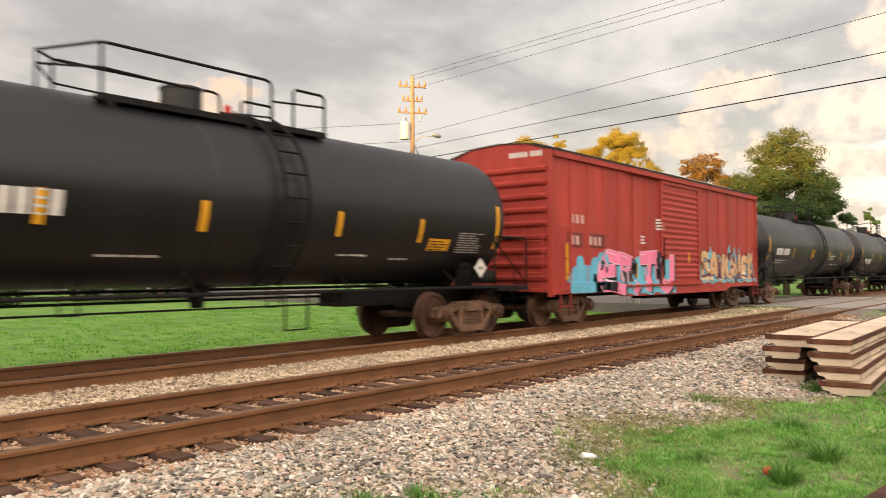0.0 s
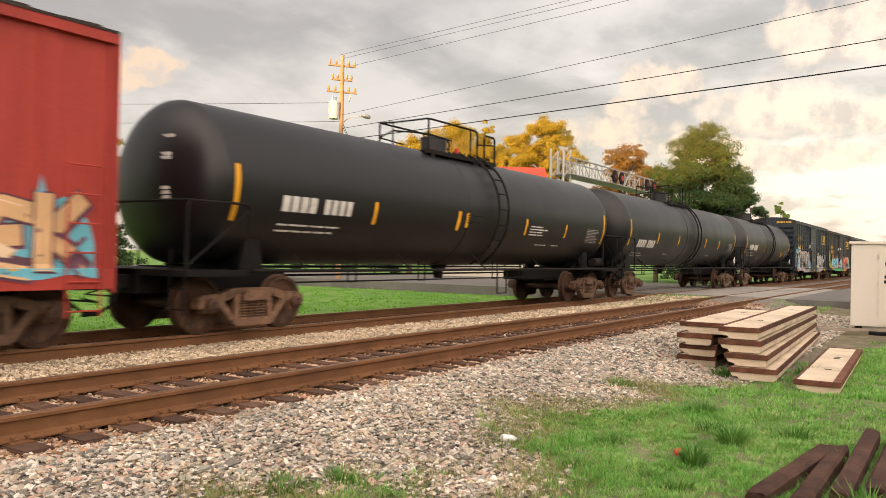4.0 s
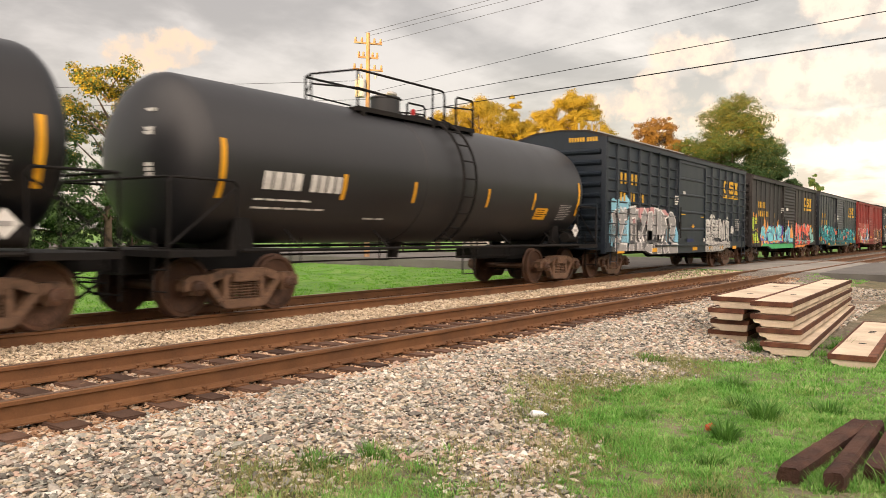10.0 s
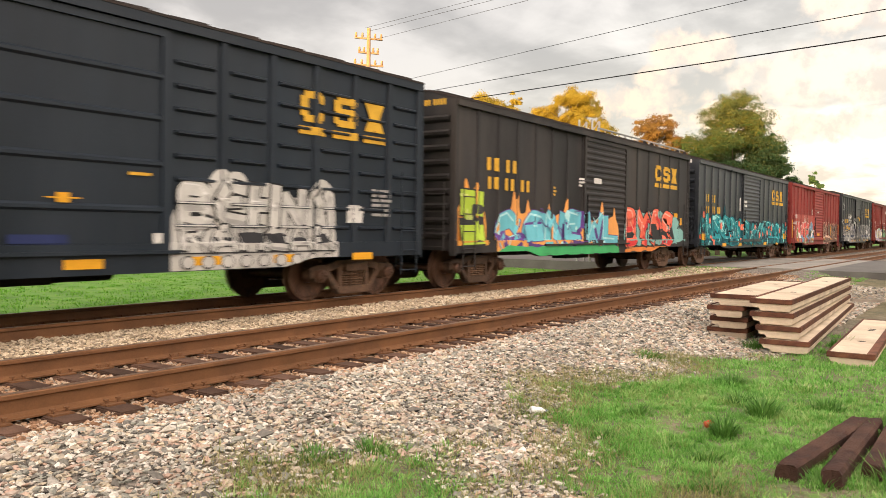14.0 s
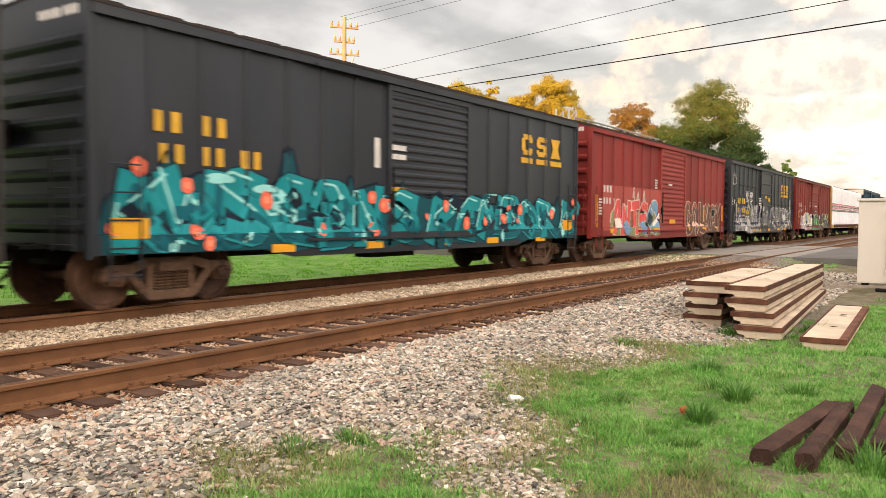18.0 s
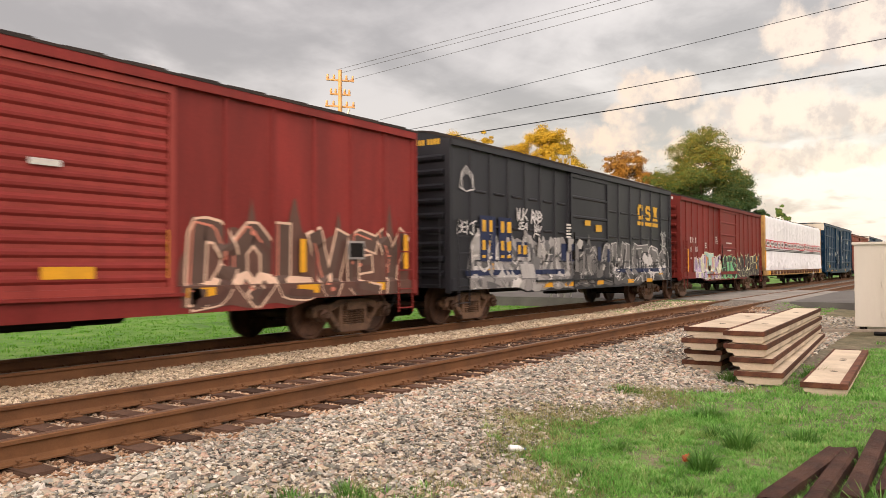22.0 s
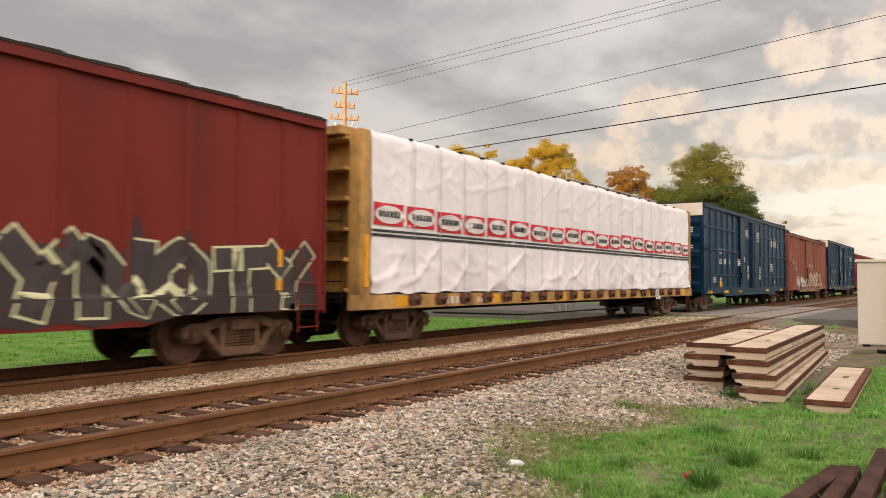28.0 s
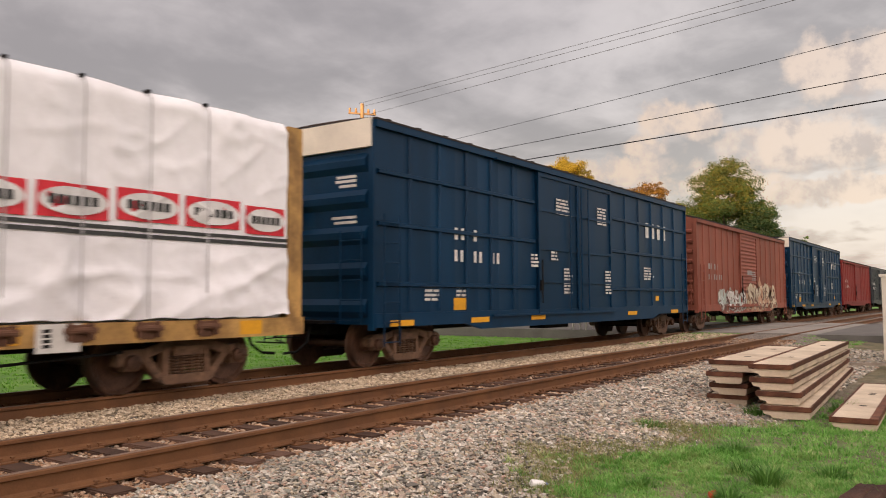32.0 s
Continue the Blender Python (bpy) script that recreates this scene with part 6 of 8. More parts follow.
for x, z0, z1 in ((4.0, 1.2, 1.75), (6.85, 1.25, 1.9)):
    part("reflector", Geo().box(x, x + 0.13, side - 0.088, side - 0.078, z0, z1), YELLOW, car, "upright yellow reflector strip")
yellow_plates(car, side, 0.6, (-5.7, -3.2, -1.7, 2.0, 4.2, 6.0), (0.5, 0.14), 0.86)
end_marks(car, hx, 3.94, WHITE_PAINT)

# black boxcar with grey pieces
car, hx, side, depth = boxcar(142.5, 157.5, SOOT_BLACK, "dusty black boxcar with grey and white spray paint", eave=4.02, posts=(7, 6), door_style="plain", door=(6.05, 8.8), side_style="dashes", end_ribs=9)
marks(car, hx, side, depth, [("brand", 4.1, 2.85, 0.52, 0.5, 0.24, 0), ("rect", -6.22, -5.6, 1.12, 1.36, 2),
                             ("print", -1.6, 2.4, 0.2, 5, 1), ("rect", 0.3, 0.75, 2.3, 2.5, 0), ("rect", -0.5, -0.1, 2.45, 2.6, 0), ("rect", 4.9, 5.3, 1.5, 1.8, 1), ("rect", 6.0, 6.45, 0.98, 1.2, 2)], [LETTER_YELLOW, WHITE_PAINT, YELLOW])
NAVY_PATCH = spray((0.02, 0.03, 0.08))
graffiti(car, side, depth, -6.7, -1.3, 0.70, 2.12, "EOAMU", [(0.27, 0.26, 0.255), (0.17, 0.17, 0.172), (0.38, 0.37, 0.36), (0.62, 0.60, 0.58), (0.12, 0.12, 0.125)], 61, "grey and white spray-painted piece", weight=0.44, mass=0, mess=60, edge=0.02)
graffiti(car, side, depth, -1.3, 1.6, 0.72, 1.95, "UOE", [(0.14, 0.137, 0.135), (0.04, 0.04, 0.043), (0.20, 0.195, 0.19), (0.44, 0.43, 0.41), (0.06, 0.06, 0.065)], 62, "worn grey spray-painted piece", weight=0.36, mass=0, spikes=2, mess=40, edge=0.025)
graffiti(car, side, depth, 1.7, 7.2, 0.72, 2.0, "WUTEO", [(0.10, 0.10, 0.10), (0.55, 0.54, 0.53), (0.16, 0.157, 0.155), (0.50, 0.49, 0.48), (0.04, 0.04, 0.043)], 63, "worn grey spray-painted piece with white outline", weight=0.40, mass=0, spikes=2, mess=30, edge=0.03)
p = Paint(side, depth)
for x0, x1, z0, z1 in ((-6.28, -5.58, 1.40, 2.44), (-5.42, -4.78, 1.40, 2.44), (-4.55, -4.0, 1.52, 1.88), (-2.0, -1.25, 1.42, 1.9), (0.35, 0.6, 1.45, 1.85), (1.1, 1.3, 1.4, 1.8)):
    p.bar(x0, x1, z0, z1, 0, 7)
for x0, x1 in ((-6.9, -1.8), (2.0, 7.0)):
    p.bar(x0, x1, 1.08, 1.2, 0, 7)
for x in (-6.24, -5.92, -5.38, -5.08):
    p.text_bars(x, 2.08, (0.27,), 0.28, 1, layer=8)
    p.text_bars(x, 1.66, (0.25,), 0.24, 1, layer=8)
    p.text_bars(x, 1.48, (0.25,), 0.07, 1, layer=8)
for x in (-4.53, -4.26):
    p.text_bars(x, 1.58, (0.24,), 0.24, 1, layer=8)
pieces("touch_up_patch", p.geo, [NAVY_PATCH, LETTER_YELLOW], car, "navy touch-up patch or yellow bar")
p, rng = Paint(side, depth), random.Random(64)


def scrawl(p, word, x, z, w, h, width, layer):
    """A quick tag: loose thin strokes that run into one another."""
    for k, sign in enumerate(word):
        for i, line in enumerate(SPRAY_FORMS[sign]):
            p.stroke([(x + w * (k + 1.1 * a) + 0.15 * w * c + rng.uniform(-0.02, 0.02), z + h * c + rng.uniform(-0.03, 0.03)) for a, c in line], width, 0, layer + 0.1 * k + 0.03 * i)


scrawl(p, "BEKT", -7.25, 2.02, 0.19, 0.26, 0.035, 6)
scrawl(p, "WUK", -4.55, 2.42, 0.17, 0.26, 0.05, 6)
scrawl(p, "SEA", -4.45, 2.18, 0.14, 0.18, 0.04, 6.5)
scrawl(p, "RAB", -3.75, 2.40, 0.18, 0.28, 0.055, 6)
scrawl(p, "UVW", -3.6, 2.16, 0.12, 0.16, 0.045, 6.5)
scrawl(p, "SOSC", 6.35, 2.0, 0.14, 0.5, 0.03, 6)
for k in range(4):                               # faint bell-shaped doodle high on the first bays
    p.stroke([(-7.15 + 0.05 * k, 3.0), (-7.05, 3.35 - 0.04 * k), (-6.85, 3.5 - 0.05 * k), (-6.65, 3.35 - 0.04 * k), (-6.5 - 0.05 * k, 3.0), (-6.85, 2.93), (-7.15 + 0.05 * k, 3.0)], 0.014, 0, 6 + 0.2 * k)
pieces("tag", p.geo, [spray((0.62, 0.61, 0.60))], car, "white scrawled spray-paint tags")
yellow_plates(car, side, 0.62, (-2.9, -1.6, 0.6, 3.2, 5.0), (0.55, 0.12))
end_marks(car, hx, 4.02, LETTER_YELLOW)

# maroon boxcar
car, hx, side, depth = boxcar(158.75, 173.05, RED3, "maroon boxcar with green and dark spray paint", eave=3.96, door=(5.75, 8.75), door_style="plain", end_ribs=8)
marks(car, hx, side, depth, [("bars", -5.8, 2.2, (0.17, 0.17, -0.3, 0.17), 0.24, 0), ("bars", -5.75, 1.85, (0.16, 0.16, -0.3, 0.16, 0.16), 0.22, 0), ("bars", -5.75, 1.55, (0.2, -0.3, 0.2), 0.08, 0), ("rect", -6.1, -5.98, 1.05, 1.95, 1),
                             ("print", -1.9, 2.5, 0.35, 4, 0), ("print", -3.6, 2.2, 0.25, 3, 0), ("rect", -0.4, 0.6, 2.28, 2.34, 0), ("rect", -0.2, 0.5, 1.95, 2.0, 0), ("rect", 1.55, 1.65, 1.1, 1.5, 1), ("rect", 4.7, 4.8, 1.15, 1.5, 1),
                             ("rect", 6.1, 6.2, 1.1, 1.75, 1)], [WHITE_PAINT, YELLOW])
graffiti(car, side, depth, -5.2, -1.35, 0.72, 1.75, "MIUK", [(0.66, 0.66, 0.46), (0.70, 0.68, 0.52), (0.42, 0.34, 0.52), (0.62, 0.58, 0.66), (0.05, 0.045, 0.05)], 71, "lilac and mint spray-painted piece", weight=0.40, mass=0, mess=5, block=0.06)
graffiti(car, side, depth, -3.9, -2.3, 0.75, 1.85, "IU", [(0.66, 0.66, 0.46), (0.70, 0.68, 0.52), (0.36, 0.62, 0.55), (0.76, 0.34, 0.12), (0.72, 0.32, 0.10)], 74, "mint and orange spray-painted letters", weight=0.50, mass=0)
graffiti(car, side, depth, -1.2, 1.5, 0.70, 1.75, "ATS", [(0.15, 0.50, 0.25), (0.62, 0.62, 0.36), (0.03, 0.03, 0.032), (0.18, 0.55, 0.28), (0.02, 0.02, 0.022)], 72, "green and black spray-painted piece", weight=0.36, mass=1, sharp=True, edge=0.02)
graffiti(car, side, depth, 1.7, 6.9, 0.70, 1.80, "YNOTY", [(0.05, 0.04, 0.04), (0.62, 0.64, 0.40), (0.062, 0.052, 0.052), (0.066, 0.055, 0.055), (0.05, 0.045, 0.045)], 73, "dark grey spray-painted piece with pale yellow outline", weight=0.40, mass=0, spikes=3, edge=0.035, sharp=True, skew=0.1)
end_marks(car, hx, 3.96, WHITE_PAINT)

# tall blue boxcars
for u0, u1, first in ((196.1, 213.4, True), (231.0, 247.6, False)):
    car, hx, side, depth = boxcar(u0, u1, BLUE, "tall deep blue boxcar with white lettering bars", eave=4.52, posts=(7, 6), door=(6.1, 10.55), door_style="plug", side_style="smooth", end_ribs=5, half=1.45, rise=0.06)
    g = Geo()
    for a, b in ((-hx + 0.1, 6.0 - hx), (10.65 - hx, hx - 0.1)):
        for z in (1.55, 2.65, 3.6):
            g.prism([(-1.45, z - 0.05), (-1.50, z - 0.03), (-1.50, z + 0.03), (-1.45, z + 0.05)], "x", a, b)
    pieces("side_stiffener", g, BLUE, car)
    seam = Geo()
    for a, b, n in ((-hx + 0.1, 6.0 - hx, 6), (10.65 - hx, hx - 0.1, 6)):
        for k in range(1, n):
            x = a + (b - a) * k / n
            seam.prism([(x - 0.05, -1.45), (x - 0.03, -1.485), (x + 0.03, -1.485), (x + 0.05, -1.45)], "z", 1.05, 4.36)
    pieces("side_post", seam, BLUE, car)
    marks(car, hx, side, depth, [("bars", -6.1, 2.5, (0.2, 0.2, -0.25, 0.2), 0.26, 0), ("bars", -6.1, 2.05, (0.18, 0.18, -0.3, 0.18, 0.18, -0.3, 0.18, 0.18), 0.25, 0), ("print", -1.6, 3.75, 0.9, 5, 0), ("print", 0.9, 3.75, 0.7, 6, 0),
                                 ("bars", 4.7, 3.2, (0.45, 0.45, 0.45, 0.45), 0.5, 0), ("print", -2.8, 2.3, 0.35, 4, 0), ("print", -1.9, 2.4, 0.4, 3, 0), ("print", -1.2, 2.0, 0.5, 8, 0), ("print", 1.4, 2.0, 0.6, 8, 0),
                                 ("print", 4.6, 2.2, 0.9, 5, 0), ("print", -6.0, 1.5, 0.5, 3, 0), ("rect", -6.1, -5.6, 1.05, 1.3, 1), ("print", -7.1, 1.5, 0.6, 4, 0), ("rect", 5.6, 5.9, 1.2, 1.35, 1)], [WHITE_PAINT, YELLOW])
    yellow_plates(car, side, 0.66, (-7.9, -5.2, -2.6, 3.4, 7.2), (0.7, 0.11))
    part("end_cap", Geo().box(-hx - 0.09, -hx - 0.005, -1.46, 1.46, 4.02, 4.54), material("white_end_cap", (0.72, 0.66, 0.56), 0.6, 0, 0.1, 2, 30, 0.1, (0.4, 0.37, 0.34), 0.3), car, "white band over the end")
    g = Geo()
    for z, w in ((3.6, 0.9), (3.5, 0.8), (3.42, 0.85), (3.33, 0.7), (2.75, 1.0), (2.66, 0.9)):
        g.box(-hx - 0.004, -hx, -1.05, -1.05 + w * 0.6, z, z + 0.05)
    pieces("end_lettering", g, WHITE_PAINT, car, "white lettering bar on the end")

# the cars behind
car, hx, side, depth = boxcar(214.8, 229.7, BROWN_RED, "weathered brick-red boxcar with grey spray paint", eave=4.25, end_ribs=8)
graffiti(car, side, depth, -4.6, -0.8, 0.75, 1.6, "WENO", [(0.35, 0.4, 0.36), BROWN, (0.5, 0.5, 0.46), WHITE, BROWN], 81, "grey-green spray-painted piece", weight=0.4, mess=10)
graffiti(car, side, depth, -0.6, 5.2, 0.75, 1.95, "SKORA", [(0.42, 0.25, 0.16), BROWN, (0.5, 0.42, 0.3), (0.6, 0.55, 0.42), BROWN], 82, "brown spray-painted piece", weight=0.36, mess=24)
marks(car, hx, side, depth, [("bars", -6.0, 2.4, INITIALS, 0.24, 0), ("bars", -6.0, 2.0, DIGITS2, 0.22, 0), ("print", 0.4, 2.4, 0.8, 5, 0), ("rect", -0.4, 0.4, 2.3, 2.5, 0)], [GREY_PAINT])
for u0, u1, c, lab in ((248.9, 263.6, RED2, "oxide red boxcar far down the train"), (264.9, 279.4, BLACKISH, "dusty black boxcar far down the train"),
                       (280.7, 295.2, BROWN_GREY, "sooty brown boxcar far down the train")):
    car, hx, side, depth = boxcar(u0, u1, c, lab, eave=3.98)
    marks(car, hx, side, depth, [("bars", -6.0, 2.4, INITIALS, 0.24, 0), ("bars", -6.0, 2.0, DIGITS2, 0.22, 0)], [WHITE_PAINT])


# ---------------------------------------------------------------- centre-beam flat car with wrapped lumber
def centerbeam(u0, u1):
    car = new_car("lumber_flat_car", "yellow bulkhead flat car loaded with white-wrapped lumber", u0, u1)
    hx = (u1 - u0) / 2
    yel = material("lumber_car_yellow", (0.45, 0.27, 0.09), 0.6, 0, 0.4, 3.0, 30, 0.12, (0.085, 0.042, 0.028), 1.0, streak=1.2)
    g = Geo()
    g.box(-hx, hx, -1.42, 1.42, 0.92, 1.0).box(-hx + 0.3, hx - 0.3, -0.3, 0.3, 0.6, 0.95)
    for k in range(16):
        x = -hx + 1.0 + (2 * hx - 2.0) * k / 15
        g.box(x - 0.06, x + 0.06, -1.4, 1.4, 0.78, 0.93)
    part("deck", g, STEEL_DARK, car, "dark deck frame")
    for s in (-1, 1):
        a, b = s * 1.40, s * 1.48
        part("side_sill", Geo().box(-hx, hx, min(a, b), max(a, b), 0.73, 1.0), yel, car, "worn yellow side sill")
    wm = mesh_of("winch", Geo().box(-0.16, -0.11, -0.10, 0.03, -0.14, 0.07).box(0.11, 0.16, -0.10, 0.03, -0.14, 0.07).box(-0.11, 0.11, -0.03, 0.03, -0.17, 0.06).tube((-0.2, -0.06, -0.02), (0.2, -0.06, -0.02), 0.045, 10), material("rusty_winch", (0.13, 0.065, 0.04), 0.8, 0, 0.4, 4, 40, 0.4, (0.05, 0.028, 0.02), 0.5), bevel=0.01)
    for k in range(19):
        shared("winch", wm, car, pose(-hx + 1.9 + (2 * hx - 3.8) * k / 18, -1.46, 0.93), "dark strap winch")
    # bulkheads: two posts a side, ribs across
    for s in (-1, 1):
        g = Geo()
        deep = 0.58 if s < 0 else 0.34
        x0, x1 = sorted((s * hx, s * (hx - deep)))
        for y in (-1.46, 1.18):
            xa, xb = sorted((s * (hx - deep), s * (hx - deep + 0.32)))
            g.box(xa, xb, y, y + 0.28, 0.98, 4.02)
        xi = s * (hx - deep + 0.02)
        g.box(min(xi, xi + s * 0.05), max(xi, xi + s * 0.05), -1.2, 1.2, 0.98, 4.02)
        for k in range(6):
            z = 1.05 + 0.555 * k
            g.box(min(xi, xi + s * 0.42), max(xi, xi + s * (deep - 0.18)), -1.2, 1.2, z, z + 0.07)
            g.box(min(xi, xi + s * (deep - 0.2)), max(xi, xi + s * (deep - 0.2)), -0.1, 0.1, z + 0.07, z + 0.555)
        g.box(x0, x1, -1.2, 1.2, 3.9, 4.06)
        pieces("bulkhead", g, yel, car, "yellow bulkhead post, plate or rib", bevel=0.015)
        shared("coupler", COUPLER_MESH, car, pose(s * (hx + 0.05), 0, 0, 0, 0, 0 if s > 0 else 180))
        add_truck(car, s * (hx - 1.9))
    g = Geo()
    ladder(g, -hx - 0.08, -1.1, 0.8, 2.6, 0.45, along="y")
    part("ladder", g, STEEL_DARK, car)
    part("reflector", Geo().box(-hx + 0.38, -hx + 0.5, -1.49, -1.463, 1.15, 2.1), YELLOW, car, "tall yellow reflector strip")
    g = Geo().path([(-hx + 3, -1.2, 0.6), (-hx + 7, -1.2, 0.42), (hx - 7, -1.2, 0.42), (hx - 3, -1.2, 0.6)], 0.02, 6)
    part("brake_rod", g, STEEL_DARK, car)
    def flat(x, z):
        return 0.0

    flat.low = lambda x: 0.6
    p = Paint(-1.48, flat)
    p.text_bars(-hx + 3.0, 0.79, (0.18, 0.18, 0.18), 0.16, 0)
    p.text_bars(-hx + 4.3, 0.79, (0.13, 0.13, 0.13, 0.13, 0.13), 0.13, 0)
    for k in range(6):
        x = -hx + 1.3 + (2 * hx - 2.6) * k / 5
        p.bar(x, x + 0.42, 0.77, 0.97, 1)
    p.bar(hx - 4.3, hx - 3.75, 0.66, 1.0, 0)
    for k in range(4):
        p.bar(hx - 4.22, hx - 4.12, 0.72 + 0.06 * k, 0.76 + 0.06 * k, 2, 1)
    pieces("lettering", p.geo, [WHITE_PAINT, YELLOW, STEEL_DARK], car, "white bar or yellow patch on the sill")
    return car, hx


LUMBER_CAR, LUMBER_HX = centerbeam(173.75, 194.35)


def wrapped_load(car, hx):
    """The lumber packages: white sheeting pulled over them, creased and sagging, with straps and a printed band."""
    white = material("white_lumber_wrap", (0.80, 0.805, 0.84), 0.5, 0.0, 0.08, 1.5, 9, 0.2, (0.52, 0.50, 0.49), 0.3, streak=2, detail_bump=0.02, thing=0.05)
    x0, x1, z0, z1 = -hx + 0.62, hx - 0.36, 1.03, 4.06
    nx, nz = 300, 56
    noise.seed_set(5)

    def off(x, z):
        sag = 0.06 * math.exp(-((z - 1.15) / 0.35) ** 2) * (0.6 + 0.8 * noise.noise((x * 0.9, 2.0, 0.3)))
        crease = 0.02 * max(0.0, 1 - abs(noise.noise((x * 1.3 + 1.6 * z, z * 0.9 - 0.7 * x, 12))) * 11) + 0.010 * noise.noise((x * 2.2 + 0.9 * z, z * 1.1, 0)) + 0.006 * noise.noise((x * 6 - 2.5 * z, z * 2.4, 5))
        pleat = 0.010 * abs(noise.noise((x * 3.1 + 0.25 * z, z * 0.25, 8))) + 0.008 * abs(noise.noise((x * 8.0 - 0.6 * z, z * 0.5, 4)))
        fold = 1 - abs(noise.noise((x * 0.9 + z * 1.9, z * 1.2 - x * 0.5, 3))) * 5
        ridge = 0.026 * max(fold, 0.0) * max(0.0, min(1.0, (2.15 - z) / 0.6)) + 0.02 * max(0.0, 1 - abs(noise.noise((x * 1.1 - z * 1.5, z * 0.9 + x * 0.3, 6))) * 6) * max(0.0, min(1.0, (z - 2.7) / 0.4))
        package = 0.025 if (x * 0.235) % 1 < 0.5 else 0.0
        pillow = 0.022 * abs(math.sin(math.pi * (x + hx - 1.9) / ((2 * hx - 3.8) / 18))) ** 0.6        # drawn in at every strap
        drape = 0.045 * max(0.0, 1 - abs(noise.noise((x * 0.7 - z * 0.9, z * 0.5 + x * 0.35, 21))) * 8) * max(0.0, min(1.0, (2.05 - z) / 0.3))
        return sag + crease + pleat + max(ridge, 0) + package + pillow + drape

    for s, k0 in [(q, j * 50) for q in (-1, 1) for j in range(6)]:
        vs, fs = [], []
        for i in range(k0, k0 + 51):
            x = x0 + (x1 - x0) * i / nx
            top = z1 + 0.03 * noise.noise((x * 1.3, 4.0, 1.0))
            hem = z0 + 0.045 * math.sin(x * 2.3) * noise.noise((x * 0.8, 1, 1)) + 0.05 * noise.noise((x * 2.4, 7, 2))
            for k in range(nz + 1):
                z = hem + (top - hem) * k / nz
                round_off = 0.10 * smooth_top(k / nz)
                vs.append((x, s * (1.40 + off(x, z) - round_off), z))
        for i in range(50):
            for k in range(nz):
                a = i * (nz + 1) + k
                fs.append((a, a + nz + 1, a + nz + 2, a + 1))
        g = Geo().add(vs, fs)
        ob = part("wrap_sheet", g, white, car, "creased white plastic sheet")
        ob.data.shade_smooth()
    g = Geo().box(x0 + 0.02, x1 - 0.02, -1.33, 1.33, 1.0, z1 - 0.02)
    part("lumber_package", g, white, car, "covered lumber packages")
    # printed band and straps on the near side, laid on the sheet
    red, dark = spray((0.60, 0.035, 0.05)), spray((0.045, 0.048, 0.048))

    def y_at(x, z, lift):
        return -(1.40 + off(x, z)) - lift

    g = Geo()

    def band(xa, xb, za, zb, m, lift):
        n = max(1, int((xb - xa) / 0.07))
        mz = max(1, int((zb - za) / 0.06))
        vs, fs = [], []
        for i in range(n + 1):
            for k in range(mz + 1):
                x, z = xa + (xb - xa) * i / n, za + (zb - za) * k / mz + 0.03 * noise.noise((xa * 0.5, 0, 9))
                vs.append((x, y_at(x, z, lift), z))
        for i in range(n):
            for k in range(mz):
                a = i * (mz + 1) + k
                fs.append((a, a + mz + 1, a + mz + 2, a + 1))
        g.add(vs, fs, m)

    x = x0 + 0.05
    while x < x1 - 0.3:
        w = min(1.0, x1 - x)
        shift = 0.0 if (x * 0.235) % 1 < 0.5 else 0.03
        band(x, x + w - 0.07, 2.265 + shift, 2.685 + shift, 0, 0.020)
        # white oval with a row of dark blocks, instead of a trade mark
        cx, cz, n = x + w / 2 - 0.035, 2.475 + shift, 24
        if w > 0.5:
            for rx, rz, m, lift in ((0.445 * w, 0.172, 1, 0.036),):
                vs = [(cx + rx * math.cos(2 * math.pi * k / n), 0, cz + rz * math.sin(2 * math.pi * k / n)) for k in range(n)] + [(cx, 0, cz)]
                g.add([(a, y_at(a, b, lift), b) for a, _, b in vs], [(k, (k + 1) % n, n) for k in range(n)], m)
            for k in range(6):
                band(cx + w * (0.112 * k - 0.33), cx + w * (0.112 * k - 0.25), cz - 0.055, cz + 0.06, 2, 0.048)
        x += 1.04
    band(x0, x1, 2.165, 2.215, 2, 0.014)
    band(x0, x1, 2.08, 2.135, 2, 0.014)
    part("printed_band", g, [red, spray((0.70, 0.70, 0.70)), dark], car, "red and black printed band")
    for i in range(19):
        xs = -hx + 1.9 + (2 * hx - 3.8) * i / 18
        g = Geo()
        vs = []
        for k in range(31):
            z = 1.03 + (z1 + 0.0 - 1.03) * k / 30
            for d in (-0.012, 0.012):
                vs.append((xs + d, -1.492 + 0.10 * smooth_top(k / 30), z))
        g.add(vs, [(2 * k, 2 * k + 1, 2 * k + 3, 2 * k + 2) for k in range(30)])
        g.box(xs - 0.02, xs + 0.02, -1.43, -1.3, z1 - 0.035, z1 + 0.012, 1)
        part("strap", g, [material("grey_load_strap", (0.44, 0.44, 0.45), 0.7, 0, 0.2, 5, 40, 0.1), STEEL_DARK], car, "grey tie-down strap")


def smooth_top(q):
    return max(0.0, (q - 0.94) / 0.06) ** 2


wrapped_load(LUMBER_CAR, LUMBER_HX)


